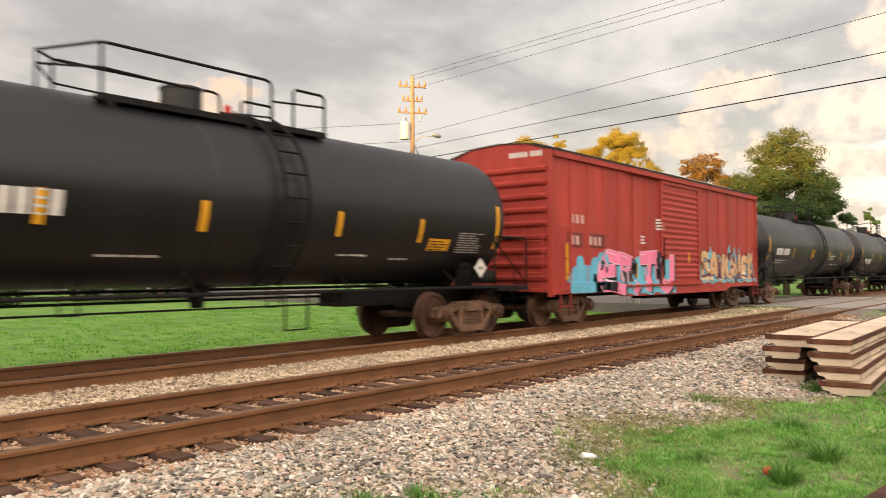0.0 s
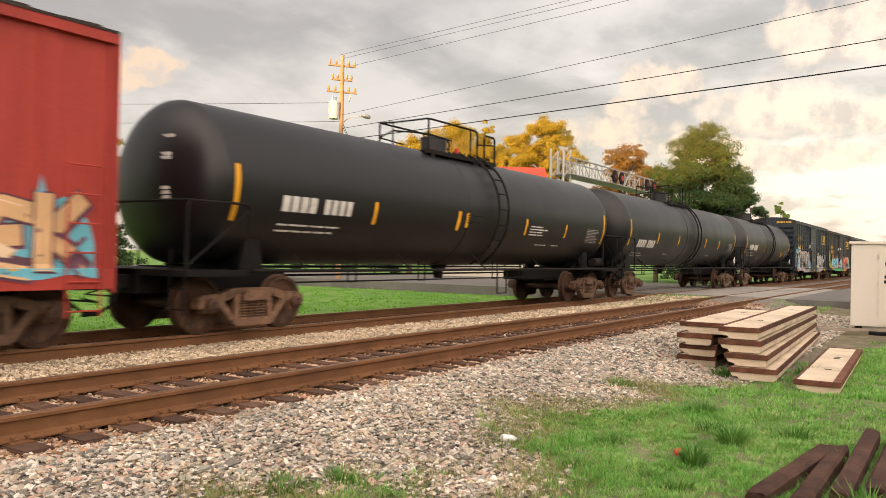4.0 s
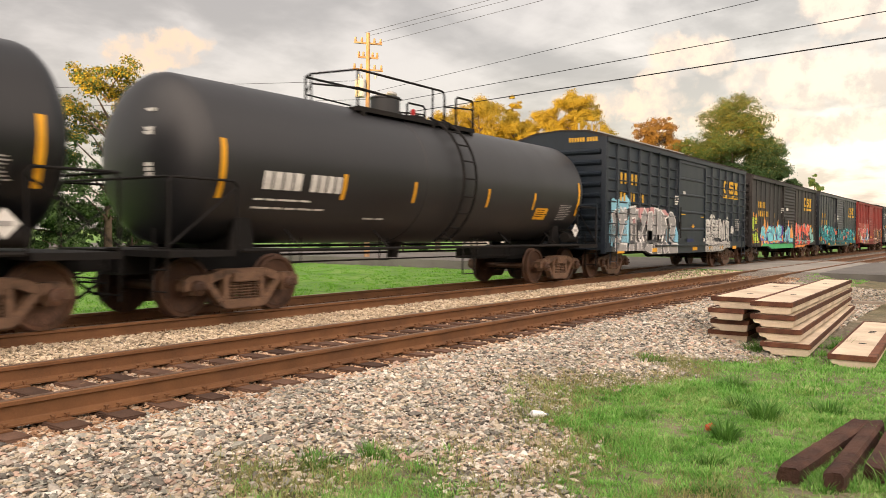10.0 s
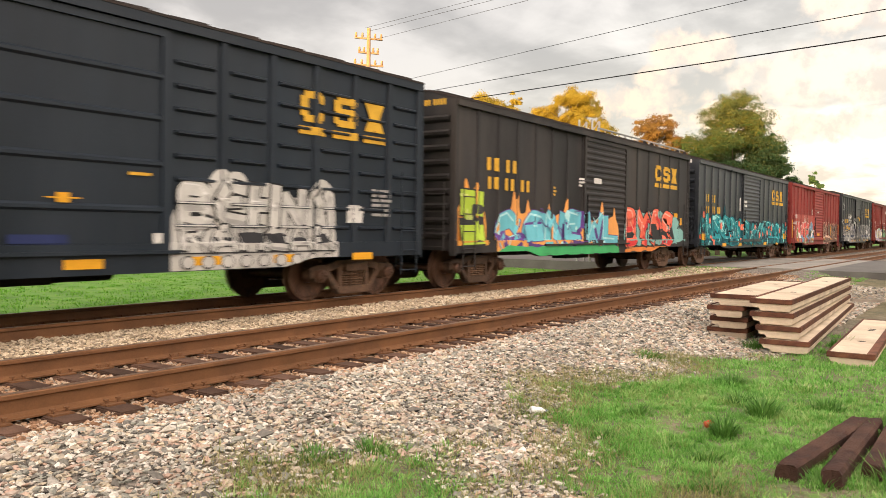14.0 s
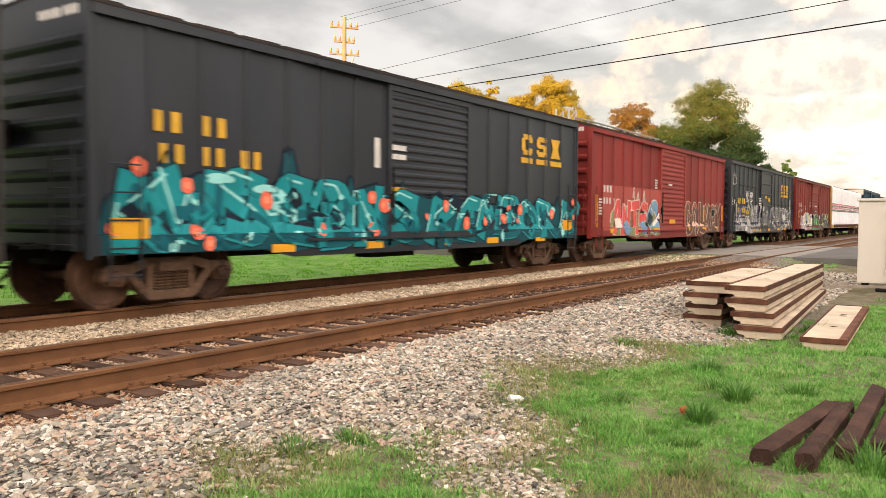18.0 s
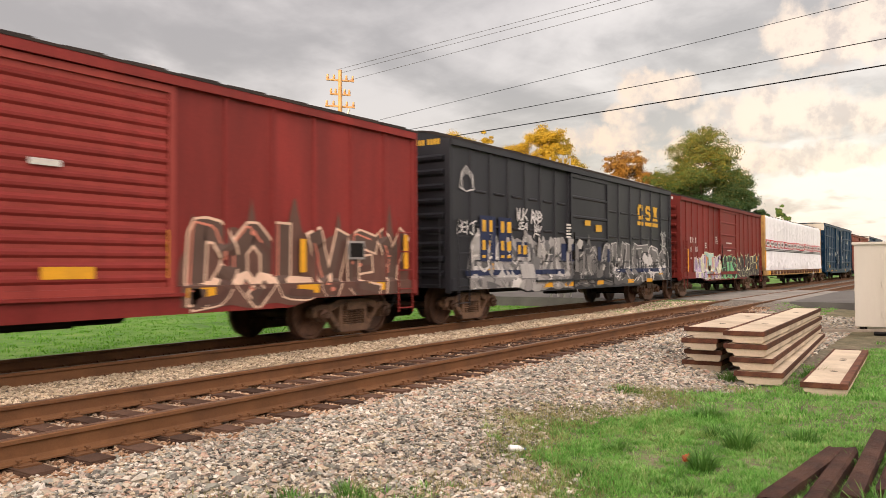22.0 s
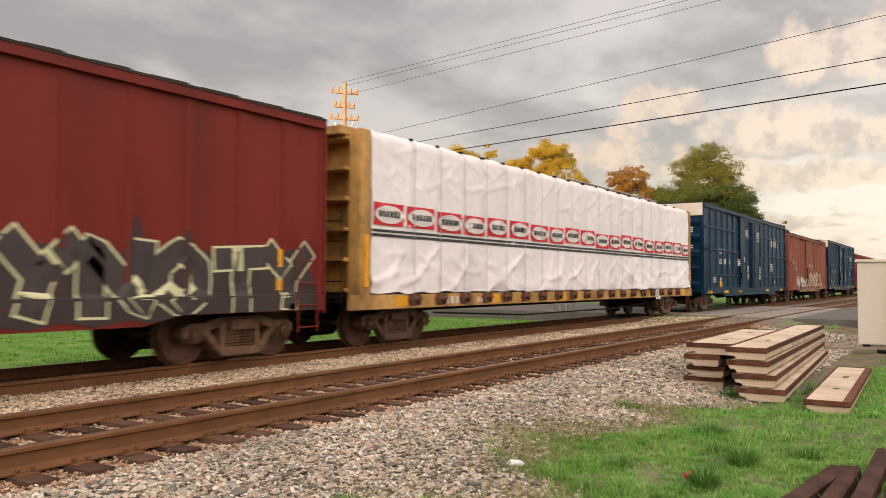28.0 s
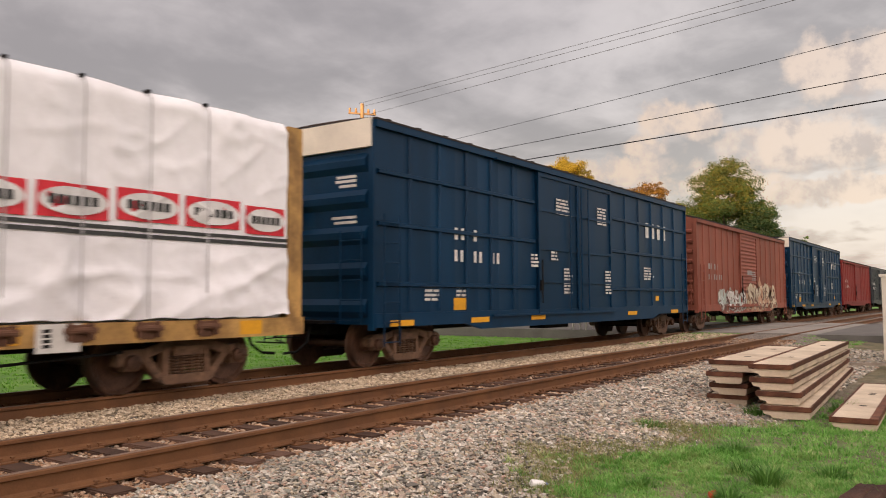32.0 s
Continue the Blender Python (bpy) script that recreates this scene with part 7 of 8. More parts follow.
# ---------------------------------------------------------------- grass
def blade_material(name, stops):
    m = bpy.data.materials.new(name)
    m.use_nodes = True
    nt = m.node_tree
    N, L = nt.nodes.new, nt.links.new
    bsdf = nt.nodes["Principled BSDF"]
    bsdf.inputs["Roughness"].default_value = 0.6
    r = N("ShaderNodeNewGeometry").outputs["Random Per Island"]
    ramp = N("ShaderNodeValToRGB")
    while len(ramp.color_ramp.elements) < len(stops):
        ramp.color_ramp.elements.new(0.5)
    for e, (p, c) in zip(ramp.color_ramp.elements, stops):
        e.position, e.color = p, (*c, 1)
    # patches of fresher and drier grass, besides the blade's own shade
    co, tex, add = N("ShaderNodeTexCoord"), N("ShaderNodeTexNoise"), N("ShaderNodeMath")
    tex.inputs["Scale"].default_value, tex.inputs["Detail"].default_value, tex.inputs["Roughness"].default_value = 2.2, 8.0, 0.85
    L(co.outputs["Object"], tex.inputs["Vector"])
    add.operation = "MULTIPLY_ADD"
    L(r, add.inputs[0])
    add.inputs[1].default_value = 0.6
    spread = N("ShaderNodeMapRange")
    spread.inputs[1].default_value, spread.inputs[2].default_value, spread.inputs[3].default_value, spread.inputs[4].default_value = 0.32, 0.68, -0.22, 0.62
    L(tex.outputs[0], spread.inputs[0])
    L(spread.outputs[0], add.inputs[2])
    L(add.outputs[0], ramp.inputs[0])
    L(ramp.outputs[0], bsdf.inputs["Base Color"])
    tr = N("ShaderNodeBsdfTranslucent")
    L(ramp.outputs[0], tr.inputs[0])
    mx = N("ShaderNodeMixShader")
    mx.inputs[0].default_value = 0.42
    L(bsdf.outputs[0], mx.inputs[1])
    L(tr.outputs[0], mx.inputs[2])
    L(mx.outputs[0], nt.nodes["Material Output"].inputs[0])
    return m


BLADE = blade_material("grass_blade", [(0.0, (0.06, 0.20, 0.025)), (0.3, (0.135, 0.36, 0.05)), (0.6, (0.215, 0.47, 0.09)), (0.85, (0.33, 0.53, 0.17)), (1.0, (0.46, 0.48, 0.25))])
TUFT_BLADE = blade_material("tussock_blade", [(0.0, (0.045, 0.13, 0.02)), (0.5, (0.10, 0.25, 0.04)), (1.0, (0.20, 0.36, 0.08))])
PALE_BLADE = blade_material("pale_weed_blade", [(0.0, (0.16, 0.30, 0.06)), (0.5, (0.30, 0.44, 0.13)), (1.0, (0.46, 0.52, 0.24))])
LAWN_BLADE = blade_material("lawn_blade", [(0.0, (0.085, 0.25, 0.02)), (0.4, (0.14, 0.36, 0.03)), (0.8, (0.19, 0.42, 0.045)), (1.0, (0.26, 0.43, 0.075))])
DRY_BLADE = blade_material("dry_grass_blade", [(0.0, (0.12, 0.17, 0.045)), (0.5, (0.27, 0.28, 0.10)), (1.0, (0.45, 0.37, 0.19))])


def blades(name, label, p, height, width, rng, mat=None, ang=None):
    """Grass blades: each bends over from its foot, three joints long."""
    n = len(p)
    z = ground_z(p[:, 0], p[:, 1]) - 0.012
    ang = rng.uniform(0, 2 * np.pi, n) if ang is None else ang
    lean = height * rng.uniform(0.3, 1.3, n)
    dx, dy = np.cos(ang), np.sin(ang)
    wx, wy = -dy * width / 2, dx * width / 2
    v = np.zeros((n, 5, 3))
    for k, (h, l, w) in enumerate(((0, 0, 1), (0, 0, -1), (0.6, 0.35, 0.8), (0.6, 0.35, -0.8), (1, 1, 0))):
        v[:, k, 0] = p[:, 0] + dx * lean * l + wx * w
        v[:, k, 1] = p[:, 1] + dy * lean * l + wy * w
        v[:, k, 2] = z + height * h
    base = (np.arange(n) * 5)[:, None]
    quads = (base + np.array([0, 1, 3, 2])).tolist()
    tris = (base + np.array([2, 3, 4])).tolist()
    ob = new(name, raw_mesh(name, v.reshape(-1, 3).tolist(), quads + tris, mat or BLADE))
    return tagged(ob, label, "grass", kind="stuff")


def tufted(name, label, spots, rng, each, spread, height, width, mat=None):
    """Clumps of blades that fan out from their middle."""
    p, c = spots
    n = len(p)
    size = (0.35 + 0.9 * rng.random(n) ** 1.6) * (0.6 + 0.6 * c)
    a = rng.uniform(0, 2 * np.pi, (n, each))
    r = spread * rng.random((n, each)) ** 0.6 * (0.6 + 0.5 * size[:, None])
    q = np.stack([p[:, None, 0] + r * np.cos(a), p[:, None, 1] + r * np.sin(a)], -1).reshape(-1, 2)
    h = (height * size[:, None] * (1.1 - 0.5 * r / spread) * rng.uniform(0.6, 1.1, (n, each))).ravel()
    return blades(name, label, q, h, width, rng, mat, a.ravel() + rng.normal(0, 0.5, n * each))


def sow_grass():
    rng = np.random.default_rng(8)

    def field(x0, x1, y0, y1, per_m2, power=1.0):
        n = int((x1 - x0) * (y1 - y0) * per_m2)
        p = np.stack([rng.uniform(x0, x1, n), rng.uniform(y0, y1, n)], 1)
        m = grass_mask(p[:, 0], p[:, 1])
        clump = 0.55 + 0.45 * np.sin(3.1 * p[:, 0] + 1.3 * np.sin(2.2 * p[:, 1])) * np.sin(2.7 * p[:, 1] + 0.8 * p[:, 0])
        thin = np.sin(2.3 * p[:, 0] + 1.7 * np.sin(1.9 * p[:, 1])) * np.sin(2.9 * p[:, 1] + 1.1 * np.sin(2.1 * p[:, 0])) + 0.5 * np.sin(6.1 * p[:, 0] + 2.0) * np.sin(5.3 * p[:, 1])
        keep = rng.uniform(0, 1, n) < m ** 1.8 * power * (0.45 + 0.55 * clump) * (1 - 0.65 * smooth01(thin, 0.35, 1.0))
        return p[keep], clump[keep]

    # a short undergrowth, and over it many small clumps, each with its own height, spread and lean
    p, c = field(2.4, 9.0, -0.9, 4.3, 3400)
    blades("near_grass", "short fresh green grass beside the ballast", p, 0.015 + 0.03 * rng.random(len(p)), 0.006, rng)
    tufted("tufted_grass", "fresh green tufted grass beside the ballast", field(2.4, 9.0, -0.9, 4.3, 340), rng, 24, 0.06, 0.085, 0.0072)
    p, c = field(9.0, 20.0, -1.5, 4.0, 900)
    blades("mid_grass", "fresh green grass round the concrete panels", p, 0.02 + 0.05 * rng.random(len(p)), 0.011, rng)
    tufted("mid_tufted_grass", "fresh green tufted grass round the concrete panels", field(9.0, 20.0, -1.5, 4.0, 80), rng, 18, 0.09, 0.11, 0.011)
    # paler broad-bladed weeds in patches among the grass
    spot, c = field(2.6, 9.5, -0.9, 4.6, 150)
    patch = np.sin(1.9 * spot[:, 0] + 2.1 * np.sin(1.4 * spot[:, 1])) * np.sin(2.4 * spot[:, 1] + 1.3) + 0.6 * np.sin(7.3 * spot[:, 0]) * np.sin(6.1 * spot[:, 1] + 0.7)
    keep = patch + rng.normal(0, 0.25, len(spot)) > 0.25
    tufted("pale_weeds", "pale yellow-green weeds among the grass", (spot[keep], c[keep]), rng, 20, 0.075, 0.10, 0.010, PALE_BLADE)
    # taller tussocks: broad arching blades that lean outwards from one root
    spots = [(6.62, 1.83, 0.10, 190, 0.24), (7.6, 1.75, 0.13, 230, 0.26), (8.4, 1.35, 0.16, 160, 0.18), (4.0, 3.9, 0.14, 120, 0.13), (4.45, 3.75, 0.13, 130, 0.14), (5.9, 1.75, 0.12, 90, 0.13),
             (6.1, 0.50, 0.22, 150, 0.24), (5.75, 0.95, 0.10, 50, 0.15), (7.3, 0.75, 0.10, 50, 0.17), (9.9, 3.7, 0.2, 150, 0.14), (12.1, 2.9, 0.18, 170, 0.22), (12.9, 1.9, 0.2, 170, 0.24), (5.3, 1.5, 0.12, 90, 0.11),
             (8.1, 2.1, 0.14, 140, 0.17), (7.0, 2.7, 0.13, 120, 0.14), (9.0, 2.4, 0.15, 150, 0.17), (6.0, 2.6, 0.12, 110, 0.13)]
    for x, y, r, n, hh in spots:
        a, q = rng.uniform(0, 2 * np.pi, n), r * rng.random(n) ** 0.6
        pts = np.stack([x + q * np.cos(a), y + q * np.sin(a)], 1)
        t = blades("grass_tuft", "taller tuft of green grass", pts, hh * rng.uniform(0.35, 1.1, n) * (1.1 - 0.5 * q / r), 0.012, rng, TUFT_BLADE, a + rng.normal(0, 0.5, n))
        t["kind"] = "stuff"
    # the lawn beyond the tracks
    n = 5200
    q = np.stack([rng.uniform(3, 34, n), 13.4 + 19 * rng.random(n) ** 1.5], 1)
    tufted("lawn_grass", "uneven bright green lawn beyond the tracks", (q, rng.random(n) ** 2), rng, 16, 0.26, 0.10, 0.024, LAWN_BLADE)
    n = 620
    q = np.stack([30.6 - 7.5 * rng.random(n) ** 1.6, rng.uniform(7.9, 9.6, n) - 4.2 * (rng.random(n) < 0.4)], 1)
    tufted("crossing_weeds", "low green weeds among the stones by the crossing", (q, rng.random(n)), rng, 16, 0.10, 0.09, 0.012)
    # dry straggling grass where the lawn thins out into the stones
    n = 100000
    q = np.stack([rng.uniform(2.6, 11.5, n), rng.uniform(1.0, 4.8, n)], 1)
    m = grass_mask(q[:, 0], q[:, 1])
    q = q[(rng.uniform(0, 1, n) < 3 * m * (1 - m) * 0.6 + dry_spot(q[:, 0], q[:, 1]) * 0.9 * (m > 0.004))]
    blades("dry_grass", "dry olive and straw-coloured grass at the edge of the stones", q, rng.uniform(0.02, 0.10, len(q)), 0.0055, rng, DRY_BLADE)
    # weeds between the stones
    n = 90
    cx, cy = rng.uniform(3.4, 9.5, n), rng.uniform(2.5, 4.6, n)
    pts = np.concatenate([np.stack([x + rng.normal(0, 0.05, 26), y + rng.normal(0, 0.05, 26)], 1) for x, y in zip(cx, cy)])
    blades("weeds", "small weeds between the ballast stones", pts, rng.uniform(0.02, 0.06, len(pts)), 0.008, rng, DRY_BLADE)


sow_grass()

# ---------------------------------------------------------------- loose things beside the track
CONCRETE = material("cream_precast_concrete", (0.60, 0.51, 0.39), 0.85, 0, 0.2, 2.2, 70, 0.35, (0.30, 0.23, 0.165), 0.6)
EDGE_RUST = material("rusted_panel_edging", (0.082, 0.033, 0.020), 0.8, 0, 0.6, 6, 50, 0.5, (0.19, 0.085, 0.045), 0.7, thing=0.35)
HOLE_SHADE = material("hole_shade_dark", (0.03, 0.026, 0.022), 0.95, 0, 0.2, 5, 40, 0.0)


def crossing_panel(x, y, z, length, width, turn, label, holes=(0.25, 0.75), thick=0.178, rim=0.03):
    """A precast level-crossing panel: concrete slab with a steel angle along its upper edges and undercut sides. x, y: its front left corner."""
    th = tagged(new("concrete_panel"), label, "concrete panel", "stacked crossing panels")
    th.matrix_basis = pose(x, y, z, 0, 0, turn)
    g = Geo()
    t = thick
    g.prism([(-0.02, t - 0.01), (-width + 0.02, t - 0.01), (-width + 0.02, 0.03), (-width + 0.05, 0.0), (-0.15, 0.0), (-0.13, 0.04), (-0.05, 0.05), (-0.03, t * 0.5)], "x", 0.02, length - 0.02)
    part("slab", g, CONCRETE, th, "cream concrete slab", bevel=0.006)
    for name, b in (("steel_edge", (0.0, 0.03, -width, 0.0)), ("steel_edge", (length - 0.03, length, -width, 0.0)), ("steel_edge", (0.03, length - 0.03, -0.03, 0.0)), ("steel_edge", (0.03, length - 0.03, -width, -width + rim))):
        g = Geo().box(b[0], b[1], b[2], b[3], t * 0.6, t)
        part(name, g, EDGE_RUST, th, "rusty steel edge", bevel=0.004)
    # no hole is cut: a flat disc coloured like the shade inside one
    for q in holes:
        g = Geo().lathe([(t - 0.012, 0.055), (t - 0.0085, 0.055), (t - 0.0085, 0.002)], "z", 14, (length * q, -width / 2, 0))
        part("lifting_hole", g, HOLE_SHADE, th, "flat dark disc for a shaded lifting hole")
    return th


STACK_Z = -0.41
for k in range(4):
    z = STACK_Z + 0.182 * k
    down = 3 - k
    crossing_panel(12.55 + 0.06 * down + (0.05, 0.0, -0.05, 0.03)[k], 3.73 + (0.10, 0.03, 0.04, 0.0)[k], z, 4.4, (0.62, 0.58, 0.55, 0.71)[k], 2.1,
                   "cream concrete crossing panel with rusty edges in a stack")
    crossing_panel(12.08 - 0.10 * down, 3.01 - (0.20, 0.14, 0.03, 0.0)[k] - (0.02 if k == 0 else 0), z, 7.4, (0.66, 0.60, 0.60, 0.58)[k], (3.6, 3.1, 2.3, 2.1)[k], "long cream concrete crossing panel with rusty edges in a stack")
crossing_panel(11.26, 1.83, -0.43, 4.78, 0.56, 2.35, "single cream concrete panel lying in the grass", holes=(0.3, 0.62, 0.66), rim=0.10)

TIMBER = material("dark_creosoted_timber", (0.045, 0.021, 0.015), 0.8, 0, 0.6, 5.0, 45, 1.0, (0.13, 0.068, 0.045), 0.6, detail_bump=0.012)


def timber(x0, y0, x1, y1, z0, z1, w, h, seed, label):
    rng = random.Random(seed)
    d = Vector((x1 - x0, y1 - y0, z1 - z0))
    n = 26
    g = Geo()
    c, m = 0.022, 10
    ring = [(-w / 2 + c, 0), (w / 2 - c, 0), (w / 2, c), (w / 2 + 0.004, h * 0.5), (w / 2, h - c), (w / 2 - c, h), (0.01, h + 0.004), (-w / 2 + c, h), (-w / 2, h - c), (-w / 2, h * 0.45)]
    wear = [[rng.uniform(-0.006, 0.006) for _ in range(2)] for _ in ring]
    vs = []
    for i in range(n + 1):
        for (a, b), (da, db) in zip(ring, wear):
            chip = rng.uniform(0.985, 1.0) if 0 < i < n else rng.uniform(0.93, 0.99)
            vs.append((d.length * i / n + (rng.uniform(-0.015, 0.015) if i in (0, n) else 0), a * chip + da + rng.uniform(-0.003, 0.003), max(0.0, b * chip + db)))
    fs = [(m * i + k, m * i + (k + 1) % m, m * i + m + (k + 1) % m, m * i + m + k) for i in range(n) for k in range(m)] + [tuple(range(m - 1, -1, -1)), tuple(m * n + k for k in range(m))]
    g.add(vs, fs)
    ob = new("railway_timber", mesh_of("railway_timber", g, TIMBER))
    ob.matrix_basis = pose(x0, y0, z0, 0, -math.degrees(math.asin(d.z / d.length)), math.degrees(math.atan2(d.y, d.x)))
    return tagged(ob, label, "timber", "old railway timbers")


timber(5.74, 1.165, 7.64, 0.96, -0.49, -0.49, 0.15, 0.19, 1, "dark brown creosoted timber lying in the grass")
timber(5.77, 0.885, 7.68, 0.855, -0.49, -0.49, 0.14, 0.19, 2, "dark brown creosoted timber beside another")
timber(6.13, 0.69, 8.47, 0.68, -0.49, -0.46, 0.14, 0.19, 3, "splintered dark brown timber in tall grass")
timber(6.4, 0.49, 8.7, 0.47, -0.49, -0.49, 0.15, 0.18, 4, "old brown timber in tall grass")


def bottle():
    th = tagged(new("plastic_bottle"), "crushed white plastic bottle on the stones", "bottle")
    th.matrix_basis = pose(6.22, 3.41, float(ground_z(6.26, 3.37)) + 0.045, 0, 8, -35) @ Matrix.Scale(0.9, 4)
    white = material("white_plastic", (0.75, 0.75, 0.76), 0.35, 0, 0.05, 5, 40, 0.05)
    g = Geo().lathe([(0.0, 0.004), (0.0, 0.033), (0.012, 0.037), (0.10, 0.036), (0.125, 0.03), (0.145, 0.016), (0.16, 0.014)], "x", 20)
    part("body", g, white, th, smooth=True)
    g = Geo().lathe([(0.16, 0.016), (0.178, 0.016), (0.18, 0.002)], "x", 14)
    part("cap", g, spray((0.10, 0.16, 0.4)), th, "blue cap", smooth=True)


bottle()
g = Geo().lathe([(0.0, 0.02), (0.0, 0.032), (0.05, 0.04), (0.085, 0.045), (0.085, 0.041), (0.005, 0.028), (0.005, 0.002)], "z", 18)
ob = new("plastic_cup", mesh_of("plastic_cup", g, spray((0.60, 0.07, 0.04)), smooth=True))
ob.matrix_basis = pose(6.80, 2.04, -0.375, 82, 0, 35) @ Matrix.Scale(0.82, 4)
tagged(ob, "red-orange plastic cup lying in the grass", "cup")


def signal_cabinet():
    th = tagged(new("signal_cabinet"), "beige steel railway signal cabinet on short legs", "signal cabinet")
    th.matrix_basis = pose(22.35, 2.33, -0.27, 0, 0, 2)
    beige = material("beige_cabinet_paint", (0.62, 0.585, 0.52), 0.5, 0, 0.06, 1.2, 40, 0.04, (0.36, 0.30, 0.22), 0.25, streak=4)
    part("body", Geo().box(0.0, 1.25, -2.3, 0.0, 0.0, 2.05), beige, th, bevel=0.012)
    part("roof", Geo().box(-0.05, 1.3, -2.35, 0.05, 2.05, 2.12), beige, th, "flat overhanging lid", bevel=0.01)
    for k, (y, z, w) in enumerate(((-0.75, 1.52, 0.12), (-0.74, 1.2, 0.09), (-0.87, 1.2, 0.09), (-0.73, 1.08, 0.08), (-0.85, 1.08, 0.08))):
        part("lettering", Geo().box(-0.026, -0.0225, y - w, y, z, z + 0.08), STEEL_DARK, th, "black lettering bar")
    for y in (-0.62, -1.42):
        d = part("door", Geo().box(-0.022, 0.0, y - 0.74, y, 0.06, 1.92), beige, th, bevel=0.006)
        part("handle", Geo().box(-0.06, -0.022, y - 0.69, y - 0.65, 0.9, 1.12), STEEL_DARK, d, "dark door handle")
        for z in (0.25, 1.0, 1.7):
            part("hinge", Geo().tube((-0.03, y + 0.01, z), (-0.03, y + 0.01, z + 0.12), 0.018, 8), beige, d)
    g = Geo()
    for k, w in enumerate((0.42, 0.2, 0.36, 0.4)):
        g.box(-0.027, -0.0225, -0.98 - w / 2, -0.98 + w / 2, 1.28 - 0.1 * k, 1.33 - 0.1 * k)
    part("stencil", g, spray((0.05, 0.05, 0.05)), th, "dark stencilled bars")
    for x in (0.1, 1.15):
        for y in (-0.15, -1.15, -2.15):
            part("leg", Geo().box(x - 0.05, x + 0.05, y - 0.05, y + 0.05, -0.24, 0.0), STEEL_DARK, th, "dark leg")


signal_cabinet()
g = Geo().path([(20.6, 1.75, -0.30), (20.4, 1.3, -0.29), (20.7, 0.8, -0.30), (20.3, 0.3, -0.31)], 0.045, 8)
tagged(part("cable_duct", g, STEEL_DARK), "black plastic cable duct on bare soil", "pipe")
g = Geo().box(0, 1.8, -0.07, 0.07, 0.0, 0.06)
tagged(part("loose_board", g, material("grey_weathered_board", (0.25, 0.21, 0.17), 0.9, 0, 0.3, 4, 50, 0.5), at=pose(21.0, 2.9, -0.33, 0, 0, -62)), "grey weathered board on bare soil", "board")

# ---------------------------------------------------------------- level crossing
ASPHALT = material("worn_pale_asphalt", (0.27, 0.255, 0.23), 0.9, 0, 0.18, 0.8, 60, 0.3, (0.10, 0.095, 0.09), 0.5)


def build_road():
    x0, x1 = 30.7, 44.5
    apron = material("dark_worn_asphalt", (0.135, 0.13, 0.122), 0.9, 0, 0.25, 0.9, 60, 0.3, (0.07, 0.067, 0.063), 0.5)
    for a, b, z, mat in ((-120, NEAR_RAIL - 0.7, -0.035, apron), (NEAR_RAIL - 0.7, NEAR_RAIL - 0.09, -0.031, ASPHALT), (NEAR_RAIL + 0.09, NEAR_RAIL + GAUGE - 0.09, -0.012, ASPHALT), (NEAR_RAIL + GAUGE + 0.09, FAR_RAIL - 0.09, -0.02, ASPHALT),
                         (FAR_RAIL + 0.09, FAR_RAIL + GAUGE - 0.09, -0.012, ASPHALT), (FAR_RAIL + GAUGE + 0.09, 120, -0.035, apron)):
        g = Geo().box(x0, x1, a, b, -0.6, z)
        tagged(new("road", mesh_of("road", g, mat)), "worn asphalt road over the railway crossing", "road", kind="structure")
    white = material("worn_road_paint", (0.55, 0.54, 0.5), 0.8, 0, 0.3, 5, 60, 0.1, (0.25, 0.24, 0.23), 0.6)
    tagged(new("stop_line", mesh_of("stop_line", Geo().box(30.3, 36.8, 1.2, 1.65, -0.03, -0.028), white)), "worn white stop line on the road", "road marking", kind="structure")
    g = Geo().box(-400, 29.6, 33.5, 40.5, -0.9, -0.50).box(44.7, 420, 33.5, 40.5, -0.9, -0.50)
    tagged(new("side_road", mesh_of("side_road", g, material("pale_concrete_road", (0.40, 0.38, 0.35), 0.9, 0, 0.12, 0.7, 50, 0.2))), "pale concrete street beyond the lawn", "road", kind="structure")


build_road()

GALV = material("galvanised_steel", (0.42, 0.41, 0.39), 0.45, 0.6, 0.15, 3, 40, 0.05)


